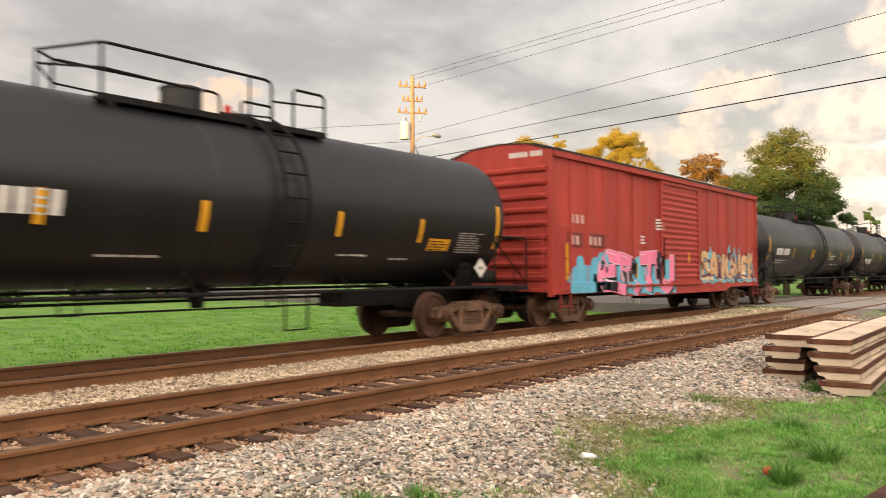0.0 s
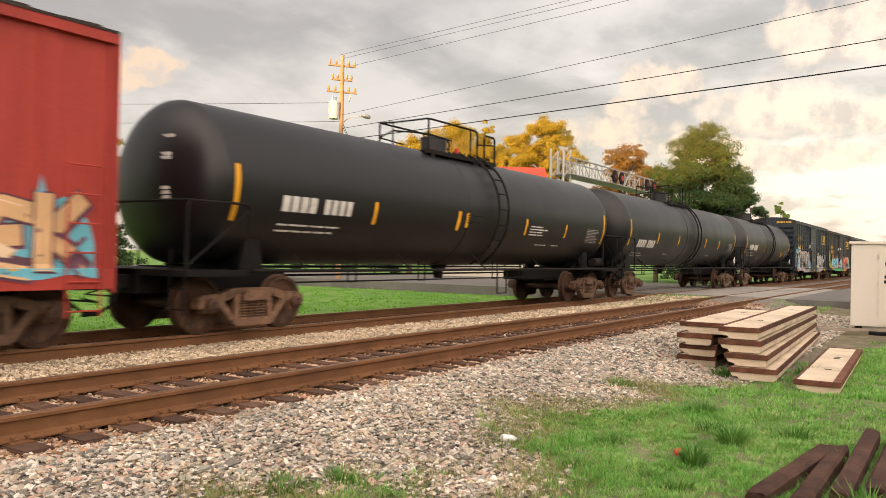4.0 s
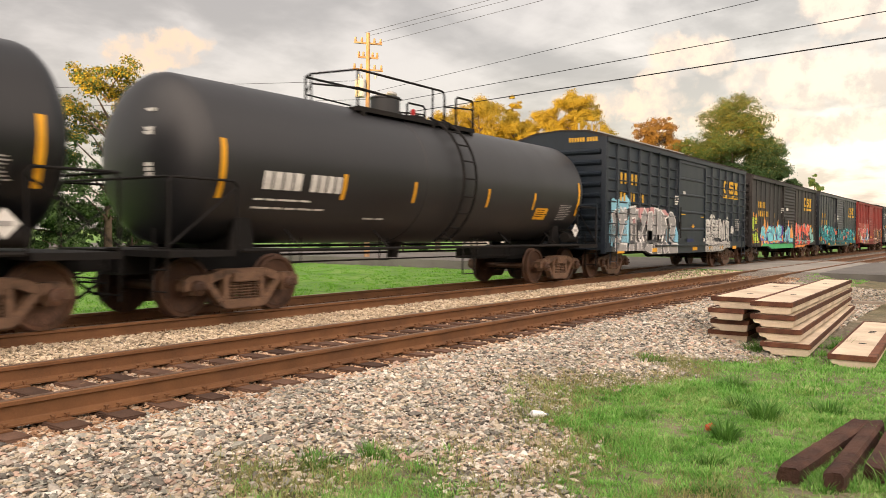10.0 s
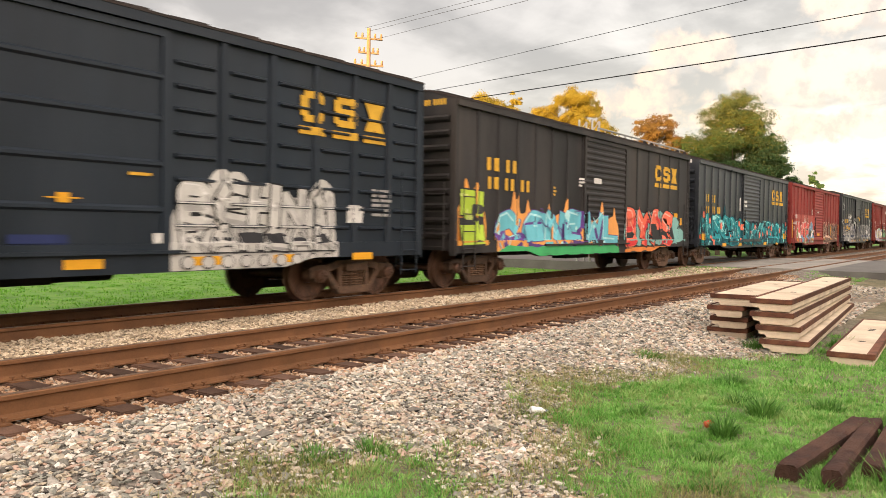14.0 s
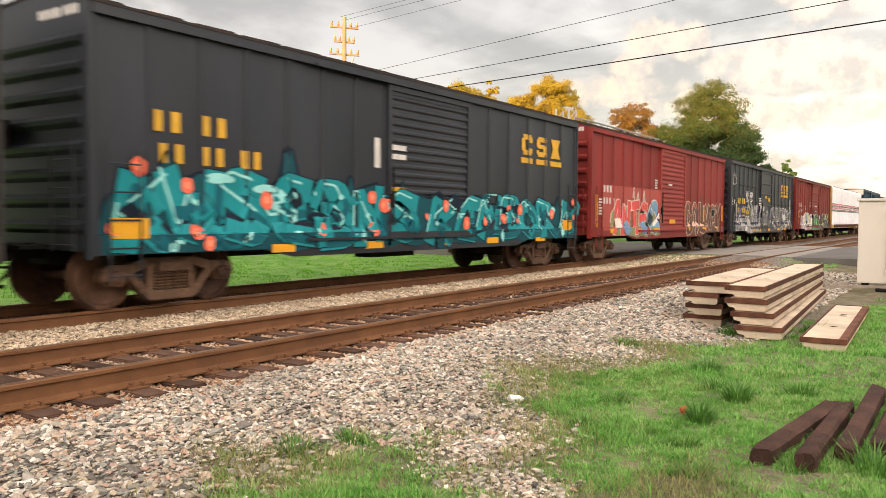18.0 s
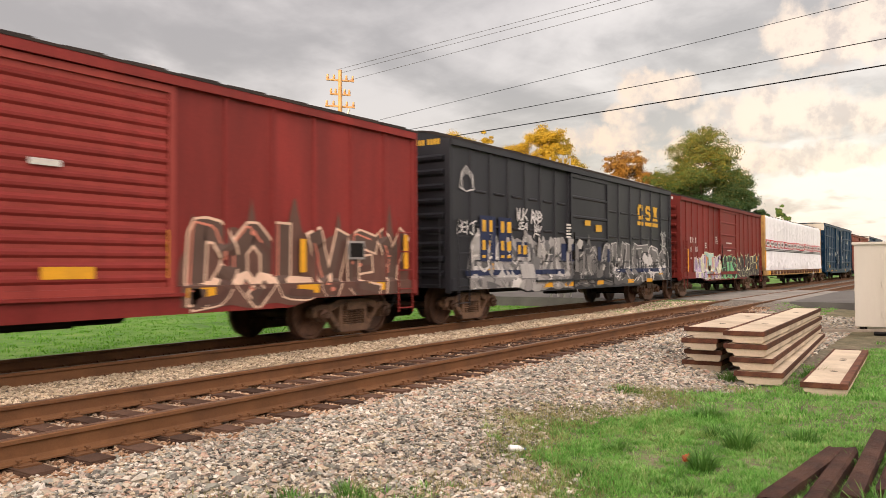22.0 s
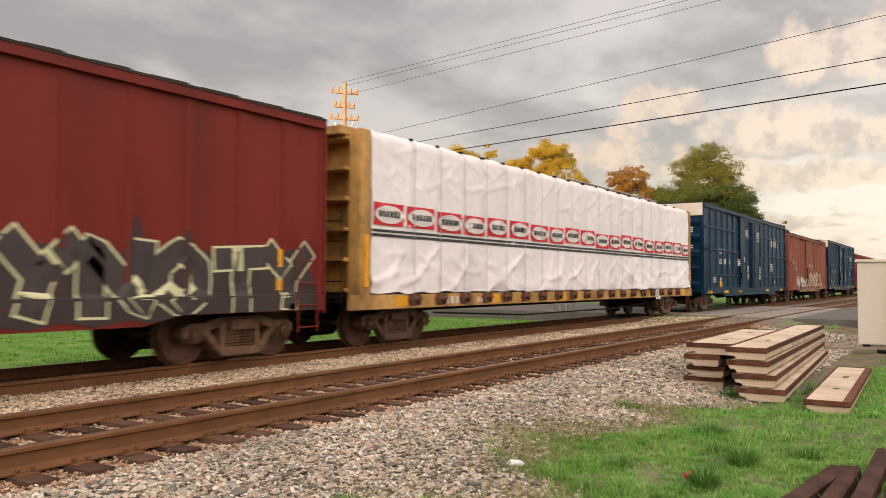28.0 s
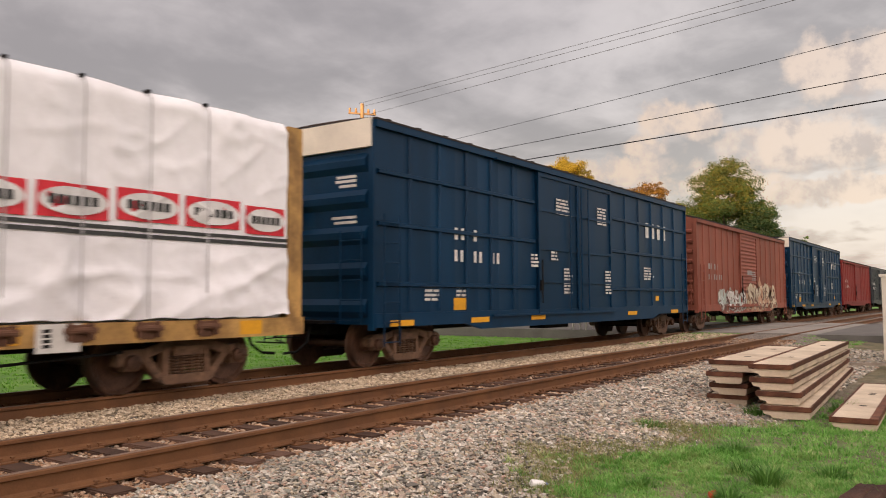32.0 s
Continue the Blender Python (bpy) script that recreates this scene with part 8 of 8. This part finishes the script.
def cantilever_signal():
    th = tagged(new("crossing_signal"), "galvanised cantilever crossing signal with red lamps over the road", "crossing signal")
    x0, x1, y, zl, zh = 31.2, 42.3, 14.5, 4.92, 5.62
    g = Geo()
    for dx in (-0.35, 0.35):
        for dy in (-0.3, 0.3):
            g.tube((x0 + dx, y + dy, -0.4), (x0 + dx, y + dy, zh + 0.35), 0.05, 8)
    for k in range(8):
        z = 0.2 + 0.75 * k
        g.tube((x0 - 0.35, y - 0.3, z), (x0 + 0.35, y - 0.3, z + 0.5), 0.022, 6).tube((x0 - 0.35, y + 0.3, z), (x0 + 0.35, y + 0.3, z + 0.5), 0.022, 6)
    part("mast", g, GALV, th, "lattice mast")
    for z in (zl, zh):
        for dy in (-0.4, 0.4):
            part("chord", Geo().tube((x0, y + dy, z), (x1, y + dy, z), 0.04, 8), GALV, th)
    n = 15
    for k in range(n + 1):
        x = x0 + (x1 - x0) * k / n
        for dy in (-0.4, 0.4):
            part("upright", Geo().tube((x, y + dy, zl), (x, y + dy, zh), 0.022, 6), GALV, th)
            if k < n:
                xn = x0 + (x1 - x0) * (k + 1) / n
                part("diagonal", Geo().tube((x, y + dy, zl if k % 2 else zh), (xn, y + dy, zh if k % 2 else zl), 0.018, 6), GALV, th)
    part("walkway", Geo().box(x0, x1, y - 0.36, y + 0.36, zl - 0.03, zl + 0.01), GALV, th)
    lens = bpy.data.materials.new("lit_red_lens")
    lens.use_nodes = True
    b = lens.node_tree.nodes["Principled BSDF"]
    b.inputs["Base Color"].default_value = (0.3, 0.02, 0.02, 1)
    b.inputs["Emission Color"].default_value = (1.0, 0.05, 0.03, 1)
    b.inputs["Emission Strength"].default_value = 0.08
    for x, lit in ((36.0, False), (36.9, True), (40.6, False), (41.7, True)):
        d = part("lamp_disc", Geo().lathe([(-0.03, 0.005), (-0.03, 0.3), (0.03, 0.3), (0.03, 0.005)], "y", 24, (x, y - 0.62, zl + 0.3)), STEEL_DARK, th, "black round backing disc")
        part("lens", Geo().lathe([(-0.06, 0.005), (-0.06, 0.13), (-0.03, 0.14), (-0.03, 0.005)], "y", 20, (x, y - 0.62, zl + 0.3)), lens if lit else spray((0.06, 0.012, 0.012)), d, "red lens")
        part("bracket", Geo().tube((x, y - 0.62, zl + 0.3), (x, y - 0.4, zl + 0.3), 0.03, 6), STEEL_DARK, th)


cantilever_signal()


# ---------------------------------------------------------------- pole and wires
def utility_pole():
    wood = material("weathered_pole_wood", (0.33, 0.21, 0.12), 0.9, 0, 0.3, 3, 40, 0.4)
    th = tagged(new("utility_pole"), "tall wooden utility pole with crossarms, transformer and street lamp", "utility pole")
    th.matrix_basis = pose(32.0, 27.6, -0.5)
    part("pole", Geo().tube((0, 0, 0), (0, 0, 12.3), 0.16, 14, 0, 0.10), wood, th, smooth=True)
    d = Vector((0.80, -0.60, 0))
    for z, half in ((11.75, 0.75), (11.0, 0.55), (10.35, 0.8)):
        p, q = -d * half, d * half
        part("crossarm", Geo().tube((p.x, p.y, z), (q.x, q.y, z), 0.06, 4), wood, th)
        for k in (-0.9, -0.45, 0.45, 0.9):
            c = d * half * k
            part("insulator", Geo().lathe([(z + 0.05, 0.01), (z + 0.05, 0.05), (z + 0.13, 0.075), (z + 0.2, 0.05), (z + 0.27, 0.06), (z + 0.3, 0.01)], "z", 10, (c.x, c.y, 0)), material("brown_porcelain", (0.34, 0.19, 0.10), 0.35, 0, 0.15, 5, 40, 0.0), th)
    part("transformer", Geo().lathe([(8.9, 0.02), (8.9, 0.27), (9.75, 0.28), (9.85, 0.2), (9.87, 0.02)], "z", 20, (-0.32, 0.25, 0)), material("pale_transformer", (0.5, 0.5, 0.48), 0.4, 0.1, 0.1, 2, 30, 0.0), th, smooth=True)
    for x in (-0.45, -0.2):
        part("bushing", Geo().tube((x, 0.25, 9.85), (x, 0.25, 10.1), 0.05, 8), GALV, th)
    part("fuse_cutout", Geo().tube((0.28, -0.25, 9.9), (0.38, -0.3, 10.25), 0.05, 8), GALV, th)
    part("lamp_arm", Geo().path([(0.05, -0.05, 8.75), (0.3, -0.4, 9.05), (0.7, -0.95, 9.1)], 0.03, 8), GALV, th)
    part("lamp_head", Geo().lathe([(-0.38, 0.02), (-0.3, 0.09), (0.0, 0.13), (0.25, 0.12), (0.38, 0.03)], "x", 14, (0.75, -1.05, 9.1)), GALV, th, "cobra-head street lamp", smooth=True)


utility_pole()


def wire(p, q, sag, r, label="thin black overhead power wire"):
    p, q = Vector(p), Vector(q)
    n = 28
    pts = [p.lerp(q, k / n) - Vector((0, 0, 4 * sag * (k / n) * (1 - k / n))) for k in range(n + 1)]
    g = Geo().path(pts, r, 5)
    tagged(new("overhead_wire", mesh_of("overhead_wire", g, STEEL_DARK)), label, "wire", "overhead wires")


for z0, z1, r, x, end in ((7.29, 6.26, 0.019, 32.0, 19.0), (7.92, 7.04, 0.013, 32.0, 19.0), (8.63, 8.49, 0.009, 32.0, 19.0), (11.75, 10.72, 0.008, 31.7, 22.0), (11.64, 10.54, 0.008, 32.0, 22.0), (11.24, 10.52, 0.008, 32.3, 22.0)):
    wire((x, 27.6, z0), (end, -16.0, z1), 0.02, r)
for z in (9.3, 8.3):
    wire((32.0, 27.6, z), (-2.0, 77.0, z - 0.3), 0.5, 0.011)
for z, dz in ((8.4, -2.2), (8.2, -1.2)):
    wire((32.0, 27.6, z), (60.0, 46.0, z + dz), 0.6, 0.014)


# ---------------------------------------------------------------- trees
def leaf_material(name, dark, light):
    m = bpy.data.materials.new(name)
    m.use_nodes = True
    nt = m.node_tree
    N, L = nt.nodes.new, nt.links.new
    bsdf = nt.nodes["Principled BSDF"]
    bsdf.inputs["Roughness"].default_value = 0.65
    bsdf.inputs["Specular IOR Level"].default_value = 0.2
    ramp = N("ShaderNodeValToRGB")
    ramp.color_ramp.elements[0].color, ramp.color_ramp.elements[1].color = (*dark, 1), (*light, 1)
    L(N("ShaderNodeNewGeometry").outputs["Random Per Island"], ramp.inputs[0])
    L(ramp.outputs[0], bsdf.inputs["Base Color"])
    tr = N("ShaderNodeBsdfTranslucent")
    L(ramp.outputs[0], tr.inputs[0])
    mx = N("ShaderNodeMixShader")
    mx.inputs[0].default_value = 0.3
    L(bsdf.outputs[0], mx.inputs[1])
    L(tr.outputs[0], mx.inputs[2])
    L(mx.outputs[0], nt.nodes["Material Output"].inputs[0])
    return m


LEAF_GREEN = leaf_material("green_leaves", (0.045, 0.095, 0.03), (0.095, 0.16, 0.05))
LEAF_GOLD = leaf_material("yellow_green_leaves", (0.28, 0.215, 0.026), (0.46, 0.345, 0.042))
LEAF_RUST = leaf_material("russet_leaves", (0.19, 0.115, 0.03), (0.30, 0.17, 0.045))
BARK = material("grey_brown_bark", (0.13, 0.095, 0.07), 0.95, 0, 0.35, 3, 40, 0.7)


def tree(x, y, base, top, width, leaf, seed, label, lobes=16, leaves=6000, size=0.2, low=0.35, lean=0.0, loose=0.7, tip=None, taper=0.0):
    """A trunk that forks into limbs, and a crown of leaf clumps with gaps. low: where the crown begins."""
    rng = np.random.default_rng(seed)
    th = tagged(new("tree"), label, "tree")
    th.matrix_basis = pose(x, y, base)
    H = top - base
    g = Geo()
    r = 0.022 * H
    g.tube((0, 0, -0.1), (lean * 0.3, 0, H * 0.3), r, 10, 0, r * 0.75).tube((lean * 0.3, 0, H * 0.3), (lean * 0.7, 0, H * 0.7), r * 0.75, 8, 0, r * 0.35)

    def reach(t):
        """Half the crown's breadth at the height t, 0 at its foot and 1 at its top."""
        return width / 2 * math.sqrt(max(1 - ((t - 0.36) / 0.68) ** 2, 0.03)) * (1 - taper * t)

    # limbs end in boughs, each bough carries several rounded puffs of leaves
    puffs = []
    for k in range(lobes):
        t = (k + 0.5) / lobes
        a = 2.4 * k + rng.uniform(-0.6, 0.6)
        z = H * (low + (0.95 - low) * t)
        q = reach(t) * rng.uniform(0.35, 0.86)
        c = np.array((lean * z / H + q * math.cos(a), q * math.sin(a), z + rng.uniform(-0.03, 0.03) * H))
        g.tube((lean * z / H * 0.8, 0, max(H * 0.2, z - q * 0.8)), tuple(c), r * 0.3, 6, 0, r * 0.08)
        puffs.append((c, width * rng.uniform(0.08, 0.12)))
        for j in range(9):
            d = rng.normal(0, 1, 3) * np.array((1, 1, 0.55))
            d /= np.linalg.norm(d)
            puffs.append((c + d * width * rng.uniform(0.05, 0.19) + np.array((0.2 * q * math.cos(a), 0.2 * q * math.sin(a), 0)), width * rng.uniform(0.04, 0.088)))
    puffs.append((np.array((lean, 0, H - width * 0.07)), width * 0.08))
    part("trunk", g, BARK, th, "grey-brown trunk and limbs", smooth=True)
    total = sum(q[1] ** 2 for q in puffs)
    pts, nor = [], []
    for c, rad in puffs:
        n = int(4.4 * leaves * rad ** 2 / total)
        d = rng.normal(0, 1, (n, 3))
        d /= np.linalg.norm(d, axis=1)[:, None]
        d[:, 2] = np.where(d[:, 2] < -0.35, -d[:, 2], d[:, 2])
        rr = rad * (0.3 + 0.7 * rng.random(n) ** 0.5) * (1 + loose * 0.9 * rng.random(n) ** 3)
        pts.append(c + d * rr[:, None] * np.array((1.1, 1.1, 0.9)))
        nor.append(d)
    p, d = np.concatenate(pts), np.concatenate(nor)
    n = len(p)
    # leaves lie along the surface of their puff, and tilt at random
    d = d + np.array((0, 0, 0.35)) + rng.normal(0, 0.4, (n, 3))
    d /= np.linalg.norm(d, axis=1)[:, None]
    a = np.cross(d, rng.normal(0, 1, (n, 3)))
    a /= np.linalg.norm(a, axis=1)[:, None]
    b = np.cross(d, a)
    s = 0.62 * size * rng.uniform(0.55, 1.25, n)[:, None]
    v = np.stack([p - a * s * 0.5, p + b * s * 0.36, p + a * s * 0.5, p - b * s * 0.36], 1)
    f = (np.arange(n) * 4)[:, None] + np.arange(4)
    me = raw_mesh("crown", v.reshape(-1, 3).tolist(), f.tolist(), leaf)
    if tip:                                      # evening sun on the crown's top, put into yellower leaf colour
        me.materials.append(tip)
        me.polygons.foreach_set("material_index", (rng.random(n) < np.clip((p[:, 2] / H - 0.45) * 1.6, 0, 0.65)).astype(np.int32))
    crown = new("crown", me)
    crown.parent = th
    crown["label"] = "crown of many small leaves"
    return th


tree(60.0, 39.4, -0.5, 12.2, 6.0, LEAF_GOLD, 17, "broad low tree with golden evening-lit leaves", 18, 11000, 0.2, low=0.2)
tree(59.1, 37.9, -0.5, 13.4, 7.6, LEAF_GOLD, 1, "broad tree with yellow-green leaves in evening sun", 30, 19200, 0.2, low=0.25)
tree(57.0, 40.9, -0.5, 12.0, 6.4, LEAF_GOLD, 11, "rounded tree with yellow-green leaves in evening sun", 22, 12800, 0.2, low=0.25)
tree(62.5, 36.7, -0.5, 13.8, 3.0, LEAF_GOLD, 2, "slender tree with yellow-green leaves", 16, 6400, 0.2, low=0.4)
tree(61.2, 35.6, -0.5, 12.1, 5.6, LEAF_GOLD, 12, "rounded tree with golden evening-lit leaves", 20, 11200, 0.2, low=0.25)
tree(62.8, 33.9, -0.5, 11.2, 6.2, LEAF_GOLD, 13, "low spreading tree with golden evening-lit leaves", 20, 11200, 0.2, low=0.2)
tree(63.8, 31.4, -0.5, 14.0, 6.0, LEAF_GOLD, 3, "tall tree with tufted yellow-green crown", 34, 21000, 0.2, low=0.5)
tree(60.2, 22.4, -0.5, 10.4, 4.9, LEAF_RUST, 4, "small tree with russet leaves in evening sun", 30, 13000, 0.22, low=0.3)
tree(60.9, 20.0, -0.5, 8.6, 3.6, LEAF_GREEN, 14, "low dark green roadside tree", 12, 5500, 0.22, low=0.2)
# its olive upper leaves carry the sunlit top in their colour
tree(61.7, 16.7, -0.5, 11.2, 7.6, LEAF_GREEN, 5, "large green tree with sunlit top", 50, 30000, 0.2, tip=leaf_material("sunlit_olive_leaves", (0.11, 0.125, 0.03), (0.20, 0.18, 0.04)), low=0.15, lean=-0.5, taper=0.12, loose=0.8)
tree(60.9, 17.6, -0.5, 8.2, 5.0, LEAF_GREEN, 18, "leafy green undergrowth tree", 16, 9000, 0.2, low=0.1)
tree(62.6, 15.3, -0.5, 9.0, 4.6, LEAF_GREEN, 16, "green tree grown into a larger one", 16, 9000, 0.2, low=0.15)
tree(63.6, 14.0, -0.5, 6.9, 3.8, LEAF_GREEN, 15, "low green tree beside a larger one", 14, 9000, 0.22, low=0.15)
tree(130.5, 23.4, -0.5, 10.6, 3.4, LEAF_GREEN, 6, "small green tree far away", 10, 1600, 0.4, low=0.2)
tree(29.0, 46.8, -0.5, 11.6, 6.5, LEAF_GREEN, 7, "broad green tree behind the lawn, sunlit top in golden leaf colour", 24, 7000, 0.28, low=0.2, tip=LEAF_GOLD)
tree(24.3, 49.0, -0.5, 9.2, 7.0, LEAF_GREEN, 8, "broad green tree behind the lawn", 24, 6000, 0.28, low=0.15)
tree(17.0, 52.0, -0.5, 11.0, 8.5, LEAF_GREEN, 9, "large green tree behind the lawn", 24, 5000, 0.3, low=0.15)


def hedge_row():
    """Dense shrubs behind the far street, under the trees."""
    for k, (x, y, w, h) in enumerate(((26, 47, 5, 3.0), (31.5, 48, 5, 2.6), (50, 45, 6, 3.4), (56, 44, 6, 3.8), (9, 45.5, 6, 3.0), (16.5, 45, 6, 3.2), (68, 38, 6, 4.0), (72, 30, 6, 4.4), (75, 22, 6, 4.0))):
        tree(x, y, -0.5, h, w, LEAF_GREEN, 100 + k, "dense green shrub at the far street", 12, 2200, 0.3, low=0.1, loose=0.6)


hedge_row()


def red_roof_house():
    th = tagged(new("house"), "low building with a bright red roof among trees", "house")
    th.matrix_basis = pose(48.3, 28.0, -0.5, 0, 0, -54)
    wall = material("pale_wall", (0.5, 0.46, 0.4), 0.9, 0, 0.1, 1, 40, 0.1)
    part("wall", Geo().box(-3.6, 3.6, -2.4, 2.4, 0, 6.3), wall, th)
    part("roof", Geo().prism([(-2.8, 6.2), (2.8, 6.2), (2.8, 6.5), (0, 8.15), (-2.8, 6.5)], "x", -4.0, 4.0), material("red_metal_roof", (0.6, 0.06, 0.03), 0.5, 0, 0.12, 1, 30, 0.0), th, "bright red roof")
    for x in (-2.4, -0.8, 0.8, 2.4):
        w = part("window", Geo().box(x - 0.4, x + 0.4, -2.44, -2.40, 3.6, 4.9), material("dark_pane", (0.03, 0.035, 0.04), 0.1, 0, 0.1, 2, 20, 0), th, "dark window")
        part("frame", Geo().box(x - 0.46, x + 0.46, -2.43, -2.401, 3.52, 3.6), wall, w)


red_roof_house()


def wooded_edge(seed, along, away, tall, label):
    """An unseen wooded edge added behind the camera, along one axis at a distance on the other; it keeps the low sun
    and the low sky off the tracks.
    """
    rng = np.random.default_rng(seed)
    n = 90
    ys = np.linspace(-260, 260, n)
    hs = tall + 0.9 * np.sin(ys * 0.09) + rng.uniform(-0.7, 0.7, n)
    vs, fs = [], []
    for i in range(n):
        for dx, z in ((0, -0.6), (-1.5, hs[i] * 0.5), (-4.5, hs[i]), (-8, hs[i] * 0.9), (-11, -0.6)):
            p = (-away + dx + rng.uniform(-0.8, 0.8), ys[i])
            vs.append((*(p if along == "y" else p[::-1]), z))
    for i in range(n - 1):
        for k in range(4):
            a = i * 5 + k
            fs.append((a, a + 5, a + 6, a + 1))
    wood = material("far_wood_green", (0.05, 0.075, 0.025), 0.95, 0, 0.4, 0.6, 6, 0.6, (0.03, 0.04, 0.02), 0.5)
    tagged(new("shade_woods", mesh_of("shade_woods", Geo().add(vs, fs), wood)), label, "woods", kind="structure")


# both edges are added out of view, only to block low light
wooded_edge(4, "y", 86, 14.4, "unseen dark green wooded edge added at the sunset end for shade")
wooded_edge(6, "x", 42, 11.0, "unseen dark green wooded edge added behind the camera for shade")



# ---------------------------------------------------------------- movement
SPEED_T = (0, 4, 8, 14, 25, 28, 30, 32)
SPEED_V = (5.93, 5.9, 5.83, 5.80, 5.80, 5.68, 5.52, 5.5)


def travelled(t):
    """Metres the train has rolled towards -x after t seconds."""
    ts = np.linspace(0, t, max(2, int(t / 0.02) + 2))
    vs = np.interp(ts, SPEED_T, SPEED_V)
    return float(np.sum((vs[1:] + vs[:-1]) / 2 * np.diff(ts)))


def motions():
    times = [0.5 * k for k in range(65)]
    way = [travelled(t) for t in times]
    for car, u in TRAIN:
        walk(car, [(t, pose(u - s, FAR_MID, 0)) for t, s in zip(times, way)])
    steps = [round(k * 0.1, 1) for k in range(321)]
    turn = [-travelled(t) / WHEEL_R for t in steps]
    for w in WHEELSETS:
        at = Matrix.Translation(w.matrix_basis.translation)
        walk(w, [(t, at @ Matrix.Rotation(a, 4, "Y")) for t, a in zip(steps, turn)])


motions()
